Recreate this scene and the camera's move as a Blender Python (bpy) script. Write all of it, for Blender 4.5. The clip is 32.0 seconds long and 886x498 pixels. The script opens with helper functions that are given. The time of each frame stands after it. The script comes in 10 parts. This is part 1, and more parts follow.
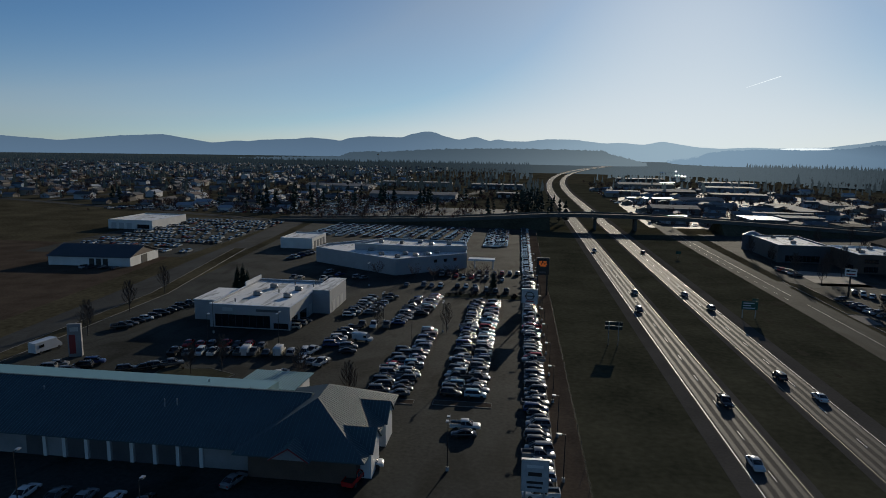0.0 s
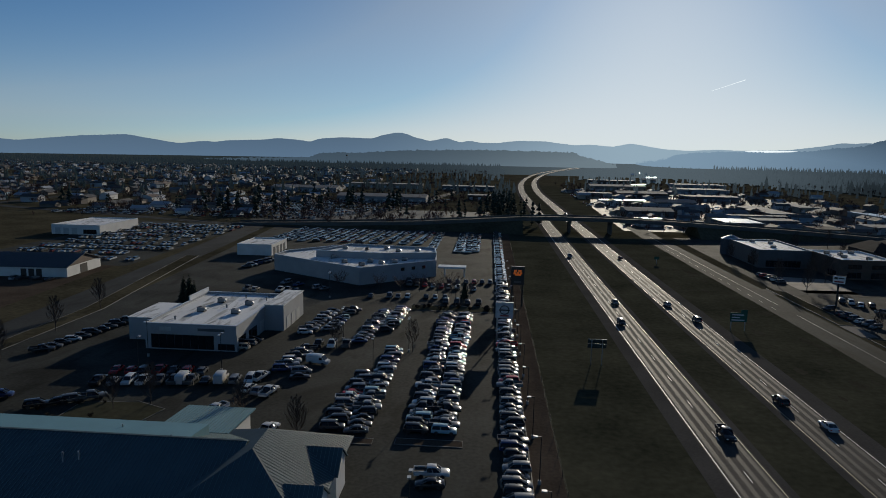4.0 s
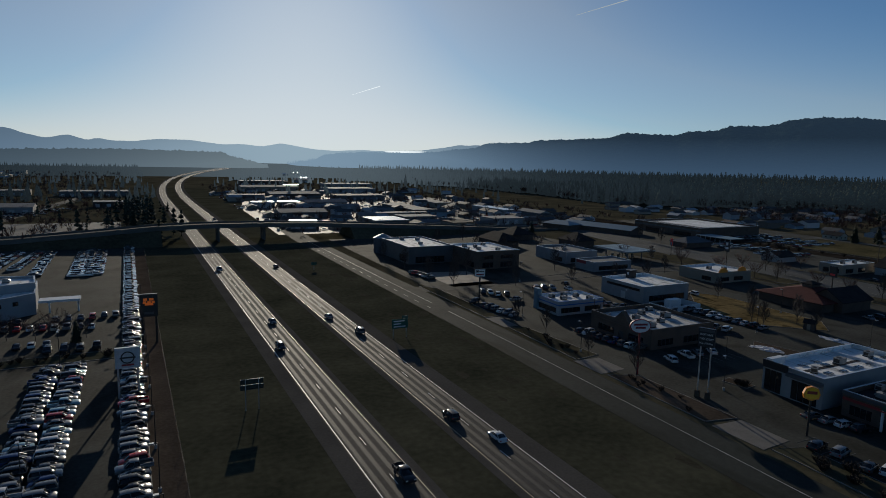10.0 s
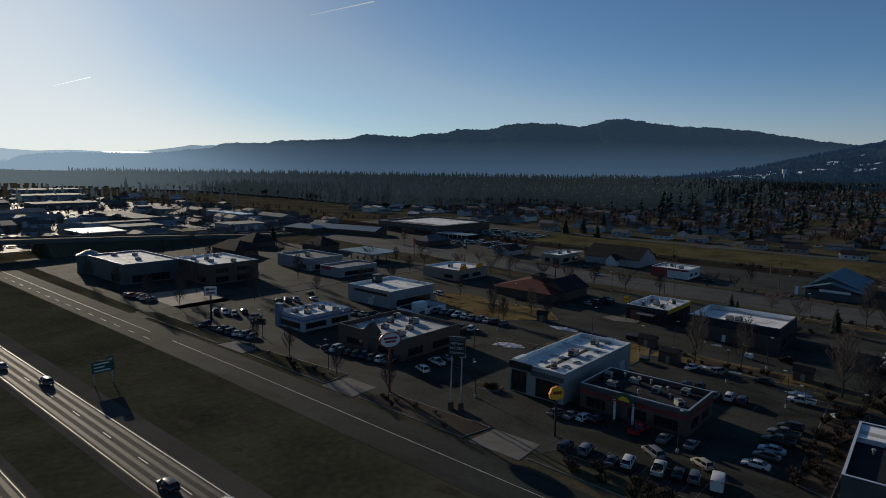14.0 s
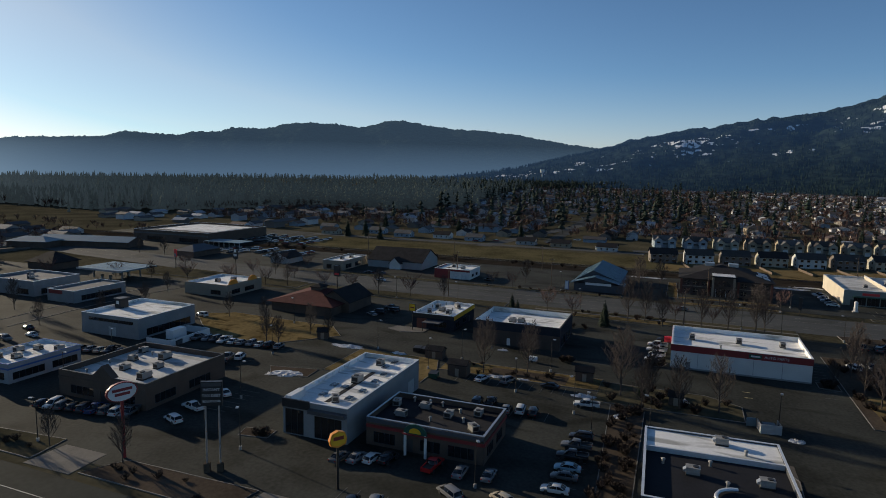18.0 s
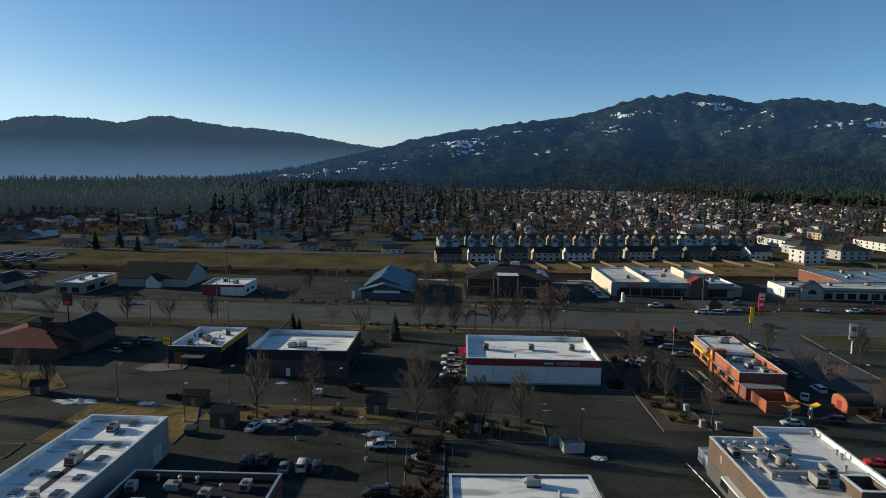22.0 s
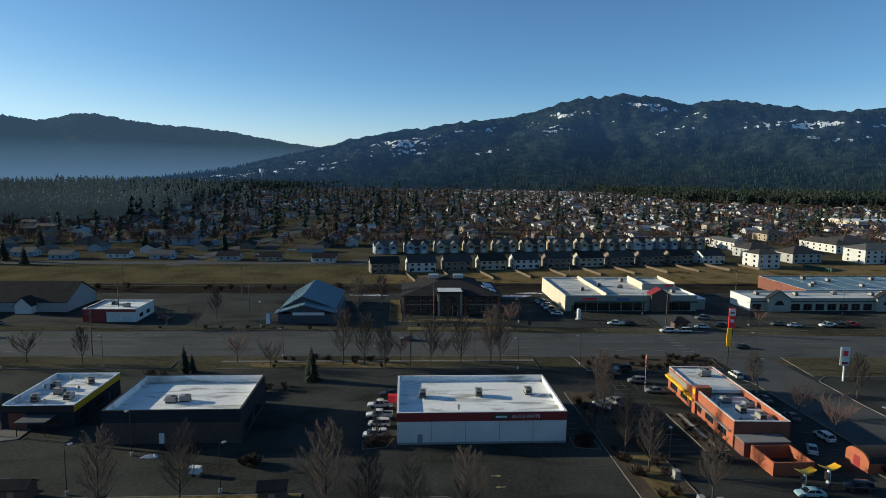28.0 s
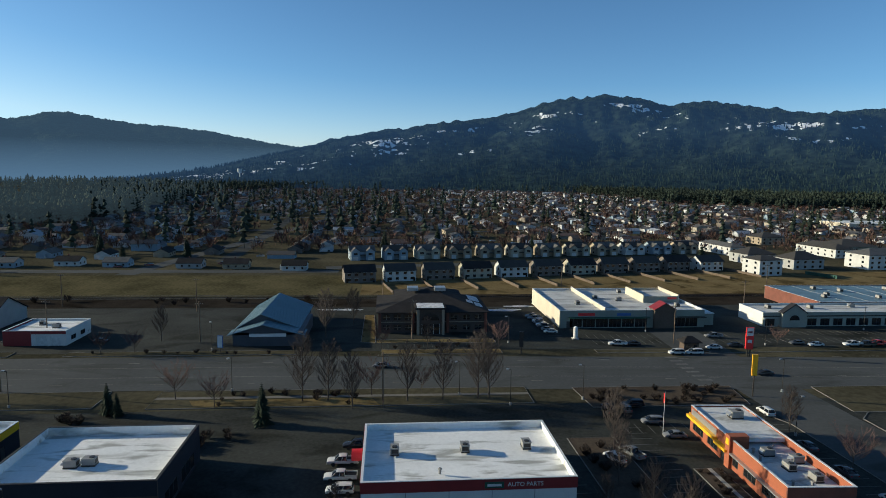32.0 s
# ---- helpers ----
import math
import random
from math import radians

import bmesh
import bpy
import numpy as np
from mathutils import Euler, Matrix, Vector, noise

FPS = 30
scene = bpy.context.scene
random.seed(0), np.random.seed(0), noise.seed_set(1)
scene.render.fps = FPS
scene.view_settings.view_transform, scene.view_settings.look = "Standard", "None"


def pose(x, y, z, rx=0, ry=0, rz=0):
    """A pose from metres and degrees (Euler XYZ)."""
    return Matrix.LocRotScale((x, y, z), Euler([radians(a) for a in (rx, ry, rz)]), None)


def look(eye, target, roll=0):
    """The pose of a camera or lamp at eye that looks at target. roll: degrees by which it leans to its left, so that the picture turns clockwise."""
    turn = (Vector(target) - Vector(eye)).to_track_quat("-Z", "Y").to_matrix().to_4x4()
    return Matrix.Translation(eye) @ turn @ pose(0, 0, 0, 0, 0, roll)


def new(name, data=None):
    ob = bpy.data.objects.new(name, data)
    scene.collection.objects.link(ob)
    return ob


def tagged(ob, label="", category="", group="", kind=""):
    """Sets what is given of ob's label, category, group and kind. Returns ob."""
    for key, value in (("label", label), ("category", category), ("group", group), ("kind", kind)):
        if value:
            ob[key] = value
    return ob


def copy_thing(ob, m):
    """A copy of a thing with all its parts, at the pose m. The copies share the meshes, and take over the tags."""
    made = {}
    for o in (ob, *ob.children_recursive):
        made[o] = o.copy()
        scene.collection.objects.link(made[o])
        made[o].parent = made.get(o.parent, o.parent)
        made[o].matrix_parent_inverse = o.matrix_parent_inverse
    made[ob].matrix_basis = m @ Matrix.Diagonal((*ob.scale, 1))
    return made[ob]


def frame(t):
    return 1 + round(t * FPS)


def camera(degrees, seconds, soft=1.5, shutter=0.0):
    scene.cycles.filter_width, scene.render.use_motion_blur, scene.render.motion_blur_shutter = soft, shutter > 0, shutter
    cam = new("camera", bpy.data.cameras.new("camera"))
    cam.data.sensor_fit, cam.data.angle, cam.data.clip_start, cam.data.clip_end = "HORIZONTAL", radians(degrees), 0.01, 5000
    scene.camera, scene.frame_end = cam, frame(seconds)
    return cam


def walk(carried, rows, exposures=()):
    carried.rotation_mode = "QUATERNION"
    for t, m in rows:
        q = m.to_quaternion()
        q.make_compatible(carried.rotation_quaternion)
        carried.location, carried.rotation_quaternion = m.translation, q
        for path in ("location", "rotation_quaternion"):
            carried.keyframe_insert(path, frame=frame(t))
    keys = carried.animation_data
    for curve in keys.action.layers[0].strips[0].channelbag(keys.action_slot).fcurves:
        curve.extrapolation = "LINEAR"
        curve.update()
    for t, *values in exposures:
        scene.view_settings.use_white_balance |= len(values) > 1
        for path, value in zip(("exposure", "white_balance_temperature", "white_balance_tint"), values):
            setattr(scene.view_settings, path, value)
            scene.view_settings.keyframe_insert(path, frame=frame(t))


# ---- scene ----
# The plan: x runs across the highway, y along it, both in metres; the ground is z = 0.
cam = camera(70.3, 32.0, 0.9)
PATH = [
    (0, (2.749, -3.193, 51.721), (2.521, -1.23, 51.409), 1),
    (0.5, (2.752, -0.889, 51.789), (2.523, 1.072, 51.475), 1.1),
    (1, (2.639, 1.306, 51.791), (2.412, 3.268, 51.478), 1.1),
    (1.5, (2.635, 3.489, 51.835), (2.407, 5.45, 51.522), 1.1),
    (2, (2.496, 5.782, 51.709), (2.269, 7.744, 51.397), 1.1),
    (2.5, (2.335, 8.074, 51.529), (2.109, 10.038, 51.219), 1.1),
    (4.5, (2.221, 16.673, 51.299), (2.142, 18.648, 50.995), 1.1),
    (5, (2.284, 18.815, 51.356), (2.274, 20.791, 51.054), 1),
    (5.5, (2.507, 20.896, 51.474), (2.568, 22.873, 51.172), 1.1),
    (6, (2.727, 23.014, 51.485), (2.874, 24.986, 51.185), 1.2),
    (6.5, (3.066, 25.283, 51.452), (3.302, 27.246, 51.154), 1.2),
    (7, (3.637, 27.61, 51.477), (3.967, 29.56, 51.181), 1.3),
    (7.5, (4.215, 29.623, 51.477), (4.655, 31.553, 51.184), 1.3),
    (8, (4.95, 31.565, 51.408), (5.492, 33.468, 51.119), 1.2),
    (8.5, (5.771, 33.716, 51.356), (6.415, 35.588, 51.069), 1.3),
    (9, (6.799, 35.919, 51.524), (7.533, 37.757, 51.237), 1.3),
    (9.5, (7.883, 37.729, 51.693), (8.694, 39.534, 51.407), 1.3),
    (10, (9.165, 39.63, 51.616), (10.053, 41.398, 51.332), 1.3),
    (10.5, (10.541, 41.409, 51.587), (11.522, 43.129, 51.306), 1.2),
    (11, (11.91, 43.265, 51.692), (12.987, 44.926, 51.412), 1.2),
    (11.5, (13.374, 44.933, 51.655), (14.541, 46.533, 51.378), 1.1),
    (12, (15.012, 46.533, 51.647), (16.261, 48.071, 51.371), 1.1),
    (12.5, (16.646, 47.97, 51.731), (17.962, 49.451, 51.457), 1.1),
    (13, (18.061, 49.632, 51.819), (19.444, 51.05, 51.548), 1.1),
    (13.5, (19.832, 51.167, 51.876), (21.281, 52.52, 51.607), 1.1),
    (14, (21.743, 52.608, 51.87), (23.252, 53.895, 51.604), 1.1),
    (14.5, (23.972, 53.885, 51.847), (25.532, 55.108, 51.583), 1.1),
    (16.5, (32.792, 58.29, 52.096), (34.525, 59.254, 51.837), 1),
    (17, (35.339, 59.43, 52.026), (37.112, 60.32, 51.769), 1.1),
    (17.5, (37.975, 60.355, 52.038), (39.789, 61.159, 51.784), 1.1),
    (18, (40.513, 61.258, 52.071), (42.366, 61.968, 51.819), 1.1),
    (18.5, (43.121, 62.065, 52.089), (45.007, 62.679, 51.839), 1.1),
    (19, (45.989, 62.692, 52.207), (47.905, 63.209, 51.957), 1),
    (19.5, (48.916, 63.22, 52.275), (50.855, 63.639, 52.026), 1),
    (20, (51.962, 63.684, 52.367), (53.92, 64.003, 52.119), 0.9),
    (20.5, (54.89, 64.089, 52.46), (56.863, 64.313, 52.214), 0.9),
    (21, (57.819, 64.4, 52.618), (59.799, 64.541, 52.373), 0.8),
    (21.5, (60.822, 64.445, 52.707), (62.804, 64.543, 52.462), 0.8),
    (22, (63.745, 64.32, 52.738), (65.729, 64.377, 52.494), 0.8),
    (22.5, (66.72, 64.4, 52.709), (68.705, 64.409, 52.465), 0.8),
    (23, (69.751, 64.219, 52.772), (71.735, 64.202, 52.529), 0.8),
    (23.5, (72.702, 63.929, 52.956), (74.687, 63.895, 52.713), 0.8),
    (24, (75.506, 63.687, 53.058), (77.49, 63.637, 52.814), 0.8),
    (24.5, (78.236, 63.359, 53.109), (80.221, 63.297, 52.866), 0.8),
    (25, (81.073, 63.098, 53.123), (83.056, 63.025, 52.88), 0.8),
    (25.5, (84.01, 62.668, 53.189), (85.993, 62.586, 52.946), 0.7),
    (27.5, (95.642, 61.416, 53.238), (97.624, 61.301, 52.996), 0.7),
    (28, (98.783, 61.162, 53.246), (100.764, 61.039, 53.004), 0.7),
    (28.5, (101.947, 60.871, 53.231), (103.928, 60.742, 52.989), 0.7),
    (29, (105.117, 60.585, 53.274), (107.098, 60.447, 53.032), 0.7),
    (29.5, (108.417, 60.346, 53.357), (110.398, 60.2, 53.115), 0.6),
    (30, (111.794, 60.077, 53.306), (113.773, 59.924, 53.064), 0.7),
    (30.5, (115.173, 59.637, 53.329), (117.152, 59.479, 53.088), 0.7),
    (31, (118.744, 59.268, 53.341), (120.722, 59.1, 53.1), 0.7),
    (31.5, (122.428, 58.972, 53.272), (124.406, 58.8, 53.032), 0.8),
    (32, (126.04, 58.6, 53.252), (128.017, 58.421, 53.012), 0.8),
]
EXPOSURES = [(0.0, -0.68, 6050, 3), (9.0, -0.79, 6050, 3), (13.0, -0.65, 6250, 4), (16.0, -0.25, 6600, 5), (19.0, 0.15, 6700, 3), (24.0, 0.34, 6350, -4), (32.0, 0.43, 6250, -4)]
walk(cam, [(t, look(eye, target, roll)) for t, eye, target, roll in PATH], EXPOSURES)

# ---- sky, sun ----
SUN_AZ, SUN_EL = 14.2, 13.8
sky_world = bpy.data.worlds.new("sky")
scene.world = sky_world
sky_world.use_nodes = True
wn = sky_world.node_tree.nodes
sky = wn.new("ShaderNodeTexSky")
sky.sky_type, sky.sun_disc = "NISHITA", False
sky.sun_elevation, sky.sun_rotation = radians(SUN_EL), radians(SUN_AZ)
sky.altitude, sky.air_density, sky.dust_density, sky.ozone_density = 700, 0.62, 0.42, 2.8
wn["Background"].inputs["Strength"].default_value = 0.119
# thin high haze: the glow low round the sun levels off at a pale grey-white
pale = wn.new("ShaderNodeHueSaturation")
sl = sky_world.node_tree.links
sl.new(sky.outputs[0], pale.inputs["Color"])
# dust near the ground: where much air has already reddened the sky, it is also paler
bands, redness = wn.new("ShaderNodeSeparateColor"), wn.new("ShaderNodeMath")
redness.operation = "DIVIDE"
sl.new(sky.outputs[0], bands.inputs["Color"])
sl.new(bands.outputs["Red"], redness.inputs[0])
sl.new(bands.outputs["Blue"], redness.inputs[1])
for socket, v0, v1, glow in (("Saturation", 1.04, 0.52, 0.72), ("Value", 1.0, 0.90, 0.10)):
    ends = []
    for source, values in ((redness.outputs[0], (0.30, 0.56, v0, v1)), (bands.outputs["Red"], (3.0, 6.2, 0.0, glow))):
        paler = wn.new("ShaderNodeMapRange")
        for k, v in zip(("From Min", "From Max", "To Min", "To Max"), values):
            paler.inputs[k].default_value = v
        sl.new(source, paler.inputs["Value"])
        ends.append(paler.outputs["Result"])
    total = wn.new("ShaderNodeMath")
    sl.new(ends[0], total.inputs[0])
    sl.new(ends[1], total.inputs[1])
    sl.new(total.outputs[0], pale.inputs[socket])
HAZE_CAP = (10.2, 10.4, 10.9)
steps = []
for op, b in (("DIVIDE", HAZE_CAP), ("POWER", (2.6, 2.6, 2.6)), ("ADD", (1.0, 1.0, 1.0)), ("POWER", (0.385, 0.385, 0.385))):
    v = wn.new("ShaderNodeVectorMath")
    v.operation = op
    v.inputs[1].default_value = b
    sl.new(steps[-1].outputs[0] if steps else pale.outputs[0], v.inputs[0])
    steps.append(v)
level = wn.new("ShaderNodeVectorMath")
level.operation = "DIVIDE"
sl.new(pale.outputs[0], level.inputs[0])
sl.new(steps[-1].outputs[0], level.inputs[1])
sl.new(level.outputs[0], wn["Background"].inputs[0])
sun_data = bpy.data.lights.new("sun", "SUN")
sun_data.energy, sun_data.angle, sun_data.color = 5.2, radians(0.53), (1.0, 0.83, 0.65)
sun = new("sun", sun_data)
to_sun = Vector((math.sin(radians(SUN_AZ)) * math.cos(radians(SUN_EL)), math.cos(radians(SUN_AZ)) * math.cos(radians(SUN_EL)), math.sin(radians(SUN_EL))))
sun.matrix_world = look(to_sun * 300, (0, 0, 0))

# ---- materials ----
MATS = {}


def mat(name, color, rough=0.7, metal=0.0, var=0.25, scale=1.0, fine=8.0, bump=0.15, spec=0.5, emit=None, tint=None, island=False, obj=False, stain=None):
    """A surface with two scales of variation, in metres, by object-independent position."""
    if name in MATS:
        return MATS[name]
    m = bpy.data.materials.new(name)
    m.use_nodes = True
    nt = m.node_tree
    n, l = nt.nodes, nt.links
    b = n["Principled BSDF"]
    b.inputs["Roughness"].default_value, b.inputs["Metallic"].default_value = rough, metal
    b.inputs["Specular IOR Level"].default_value = spec
    geo = n.new("ShaderNodeNewGeometry")
    big, small = n.new("ShaderNodeTexNoise"), n.new("ShaderNodeTexNoise")
    for tex, s in ((big, scale), (small, fine)):
        l.new(geo.outputs["Position"], tex.inputs["Vector"])
        tex.inputs["Scale"].default_value, tex.inputs["Detail"].default_value = s, 4.0
    both = n.new("ShaderNodeMix")
    both.inputs["Factor"].default_value = 0.4
    l.new(big.outputs["Fac"], both.inputs["A"])
    l.new(small.outputs["Fac"], both.inputs["B"])
    ramp = n.new("ShaderNodeValToRGB")
    lo, hi = ramp.color_ramp.elements
    lo.position, hi.position = 0.3, 0.7
    second = tint or color
    lo.color = (*[c * (1 - var) for c in color], 1)
    hi.color = (*[min(1, c * (1 + var)) for c in second], 1)
    l.new(both.outputs["Result"], ramp.inputs["Fac"])
    out = ramp.outputs["Color"]
    if island or obj:
        src = geo.outputs["Random Per Island"] if island else n.new("ShaderNodeObjectInfo").outputs["Random"]
        hsv = n.new("ShaderNodeHueSaturation")
        mr = n.new("ShaderNodeMapRange")
        mr.inputs["To Min"].default_value, mr.inputs["To Max"].default_value = 0.55, 1.45
        l.new(src, mr.inputs["Value"])
        l.new(mr.outputs["Result"], hsv.inputs["Value"])
        l.new(out, hsv.inputs["Color"])
        out = hsv.outputs["Color"]
    if stain:
        blot, edge, mul = n.new("ShaderNodeTexNoise"), n.new("ShaderNodeValToRGB"), n.new("ShaderNodeMix")
        blot.inputs["Scale"].default_value, blot.inputs["Detail"].default_value, blot.inputs["Distortion"].default_value = stain[0], 5.0, 0.8
        stretch = n.new("ShaderNodeMapping")
        stretch.inputs["Scale"].default_value = (*stain[2], 1.0)
        l.new(geo.outputs["Position"], stretch.inputs["Vector"])
        l.new(stretch.outputs["Vector"], blot.inputs["Vector"])
        s0, s1 = edge.color_ramp.elements
        s0.position, s1.position = 0.52, 0.66
        s0.color, s1.color = (1, 1, 1, 1), (stain[1], stain[1], stain[1] * 0.95, 1)
        l.new(blot.outputs["Fac"], edge.inputs["Fac"])
        mul.data_type, mul.blend_type = "RGBA", "MULTIPLY"
        mul.inputs["Factor"].default_value = 1.0
        l.new(out, mul.inputs["A"])
        l.new(edge.outputs["Color"], mul.inputs["B"])
        out = mul.outputs["Result"]
    l.new(out, b.inputs["Base Color"])
    if bump:
        bp = n.new("ShaderNodeBump")
        bp.inputs["Strength"].default_value, bp.inputs["Distance"].default_value = bump, 0.05
        l.new(small.outputs["Fac"], bp.inputs["Height"])
        l.new(bp.outputs["Normal"], b.inputs["Normal"])
    if emit:
        b.inputs["Emission Color"].default_value = (*emit[0], 1)
        b.inputs["Emission Strength"].default_value = emit[1]
    MATS[name] = m
    return m


def palette_mat(name, colors, rough=0.3, metal=0.0, coat=0.0, island=False):
    """One paint whose colour is drawn per object (or per loose piece) from a palette."""
    if name in MATS:
        return MATS[name]
    m = bpy.data.materials.new(name)
    m.use_nodes = True
    n, l = m.node_tree.nodes, m.node_tree.links
    b = n["Principled BSDF"]
    b.inputs["Roughness"].default_value, b.inputs["Metallic"].default_value, b.inputs["Coat Weight"].default_value = rough, metal, coat
    src = n.new("ShaderNodeNewGeometry").outputs["Random Per Island"] if island else n.new("ShaderNodeObjectInfo").outputs["Random"]
    ramp = n.new("ShaderNodeValToRGB")
    ramp.color_ramp.interpolation = "CONSTANT"
    els = ramp.color_ramp.elements
    while len(els) < len(colors):
        els.new(0.5)
    for i, c in enumerate(colors):
        els[i].position, els[i].color = i / len(colors), (*c, 1)
    l.new(src, ramp.inputs["Fac"])
    noise_tex = n.new("ShaderNodeTexNoise")
    noise_tex.inputs["Scale"].default_value = 1.3
    l.new(n.new("ShaderNodeNewGeometry").outputs["Position"], noise_tex.inputs["Vector"])
    hsv, mr = n.new("ShaderNodeHueSaturation"), n.new("ShaderNodeMapRange")
    mr.inputs["To Min"].default_value, mr.inputs["To Max"].default_value = 0.75, 1.15
    l.new(noise_tex.outputs["Fac"], mr.inputs["Value"])
    l.new(mr.outputs["Result"], hsv.inputs["Value"])
    l.new(ramp.outputs["Color"], hsv.inputs["Color"])
    l.new(hsv.outputs["Color"], b.inputs["Base Color"])
    MATS[name] = m
    return m


ASPHALT = mat("asphalt lot", (0.028, 0.030, 0.0265), 0.9, spec=0.06, var=0.4, scale=0.06, fine=1.3, bump=0.3, tint=(0.043, 0.045, 0.040), stain=(0.09, 0.55, (1, 0.5)))
ROAD = mat("asphalt road", (0.045, 0.047, 0.045), 0.9, spec=0.05, var=0.3, scale=0.05, fine=1.0, bump=0.25, stain=(0.12, 0.7, (1, 0.3)))
HWY = mat("highway concrete", (0.064, 0.060, 0.055), 0.85, spec=0.05, var=0.22, scale=0.05, fine=0.9, bump=0.2)
WHEELTRACK = mat("polished wheel track", (0.054, 0.051, 0.047), 0.7, spec=0.10, var=0.2, scale=0.05, fine=0.7, bump=0.1)
SHOULDER = mat("gravelly shoulder", (0.080, 0.075, 0.067), 0.95, spec=0.0, var=0.25, scale=0.08, fine=2.0, bump=0.4)
# colour lowered to carry the shade on the bridge's near side
BRIDGE = mat("dark shade-toned concrete", (0.10, 0.098, 0.092), 0.9, var=0.3, scale=0.1, fine=2.0, bump=0.25, spec=0.1)
AVENUE_ASPHALT = mat("avenue asphalt", (0.074, 0.077, 0.076), 0.9, spec=0.06, var=0.22, scale=0.05, fine=1.0, bump=0.25, stain=(0.12, 0.72, (1, 0.3)))
PATHC = mat("dirty footpath concrete", (0.16, 0.15, 0.135), 0.9, spec=0.05, var=0.2, scale=0.3, fine=3.0)
CONCRETE = mat("concrete", (0.30, 0.29, 0.27), 0.8, var=0.2, scale=0.2, fine=3.0, bump=0.25)
KERB = mat("kerb concrete", (0.135, 0.13, 0.12), 0.8, var=0.2, scale=0.4, fine=4.0)
GRASS = mat("winter grass", (0.053, 0.052, 0.035), 0.9, var=0.5, scale=0.035, fine=0.6, bump=0.25, tint=(0.072, 0.064, 0.042), spec=0.0)
DRYGRASS = mat("dry yellow grass", (0.155, 0.116, 0.056), 0.9, var=0.5, scale=0.08, fine=0.8, bump=0.6, spec=0.0, stain=(0.22, 0.42, (1, 1)))
YARD = mat("golden dry lawns", (0.215, 0.150, 0.068), 0.9, var=0.45, scale=0.06, fine=0.8, bump=0.5, spec=0.0, tint=(0.135, 0.105, 0.055), stain=(0.10, 0.45, (1, 1)))
EARTH = mat("dark damp earth", (0.032, 0.027, 0.022), 0.95, spec=0.0, var=0.45, scale=0.12, fine=1.5, bump=0.5, stain=(0.08, 0.5, (1, 0.6)))
FIELD = mat("rough winter field", (0.066, 0.064, 0.034), 0.9, var=0.5, scale=0.05, fine=0.7, bump=0.4, tint=(0.095, 0.080, 0.043), spec=0.0)
VERGE = mat("mown verge grass", (0.044, 0.046, 0.031), 0.9, var=0.4, scale=0.05, fine=0.7, bump=0.25, tint=(0.058, 0.056, 0.038), spec=0.0)
SOIL = mat("bare brown soil", (0.072, 0.058, 0.045), 0.95, var=0.4, scale=0.1, fine=1.5, bump=0.5, spec=0.0)
GRAVEL = mat("pale gravel", (0.20, 0.175, 0.145), 0.9, var=0.25, scale=0.15, fine=3.0, bump=0.5)
SNOW = mat("old snow", (0.50, 0.50, 0.51), 0.8, var=0.5, scale=0.7, fine=3.0, bump=0.5)
PAINT_W = mat("white road paint", (0.62, 0.62, 0.60), 0.6, var=0.2, scale=0.3, fine=4.0)
WORNYELLOW = mat("worn yellow road paint", (0.30, 0.25, 0.13), 0.7, var=0.4, scale=0.4, fine=3.0, spec=0.2)
PAINT_Y = mat("yellow road paint", (0.30, 0.25, 0.15), 0.6, var=0.2, scale=0.3, fine=4.0)
ROOF_OLD = mat("weathered pale roof membrane", (0.50, 0.50, 0.49), 0.75, spec=0.12, var=0.22, scale=0.14, fine=1.6, bump=0.1, stain=(0.3, 0.5, (1.0, 0.18)))
ROOF_W = mat("white roof membrane", (0.74, 0.74, 0.725), 0.75, spec=0.12, var=0.13, scale=0.12, fine=1.6, bump=0.1, stain=(0.45, 0.5, (1.0, 0.22)))
GLINT = mat("smooth pale metal roof", (0.55, 0.55, 0.55), 0.3, 0.6, var=0.12, scale=0.1, fine=1.4, bump=0.05)
# darker tone and blotches stand for grey dirt and for shadows on the roof
ROOF_X = mat("dirty and shade-toned pale roof membrane", (0.58, 0.58, 0.57), 0.75, spec=0.12, var=0.2, scale=0.1, fine=1.4, bump=0.1, stain=(0.3, 0.5, (1.0, 0.5)))
ROOF_G = mat("grey gravel roof", (0.18, 0.18, 0.18), 0.85, spec=0.12, var=0.3, scale=0.15, fine=3.0)
ROOF_K = mat("black roof membrane", (0.016, 0.017, 0.021), 0.85, spec=0.15, var=0.3, scale=0.15, fine=2.0)
COPING = mat("pale metal coping", (0.60, 0.62, 0.64), 0.4, 0.3, var=0.1)
WALL_W = mat("white stucco", (0.58, 0.57, 0.54), 0.85, var=0.12, scale=0.25, fine=5.0)
WALL_SAGE = mat("grey-green stucco", (0.21, 0.225, 0.195), 0.85, var=0.14, scale=0.25, fine=5.0)
WALL_SAGE2 = mat("pale sage stucco", (0.26, 0.27, 0.235), 0.85, var=0.14, scale=0.25, fine=5.0)
WALL_LODGE = mat("dark brown timber cladding", (0.062, 0.043, 0.034), 0.8, var=0.3, scale=0.3, fine=4.0)
WALL_C = mat("cream stucco", (0.52, 0.46, 0.36), 0.85, var=0.14, scale=0.25, fine=5.0)
WALL_G = mat("grey block wall", (0.225, 0.225, 0.225), 0.85, var=0.18, scale=0.3, fine=4.0)
WALL_DG = mat("dark grey metal cladding", (0.085, 0.088, 0.095), 0.5, 0.3, var=0.2, scale=0.3, fine=4.0)
WALL_T = mat("tan stucco", (0.265, 0.215, 0.16), 0.85, var=0.16, scale=0.25, fine=4.0)
WALL_B = mat("brown cladding", (0.085, 0.058, 0.042), 0.8, var=0.3, scale=0.3, fine=4.0)
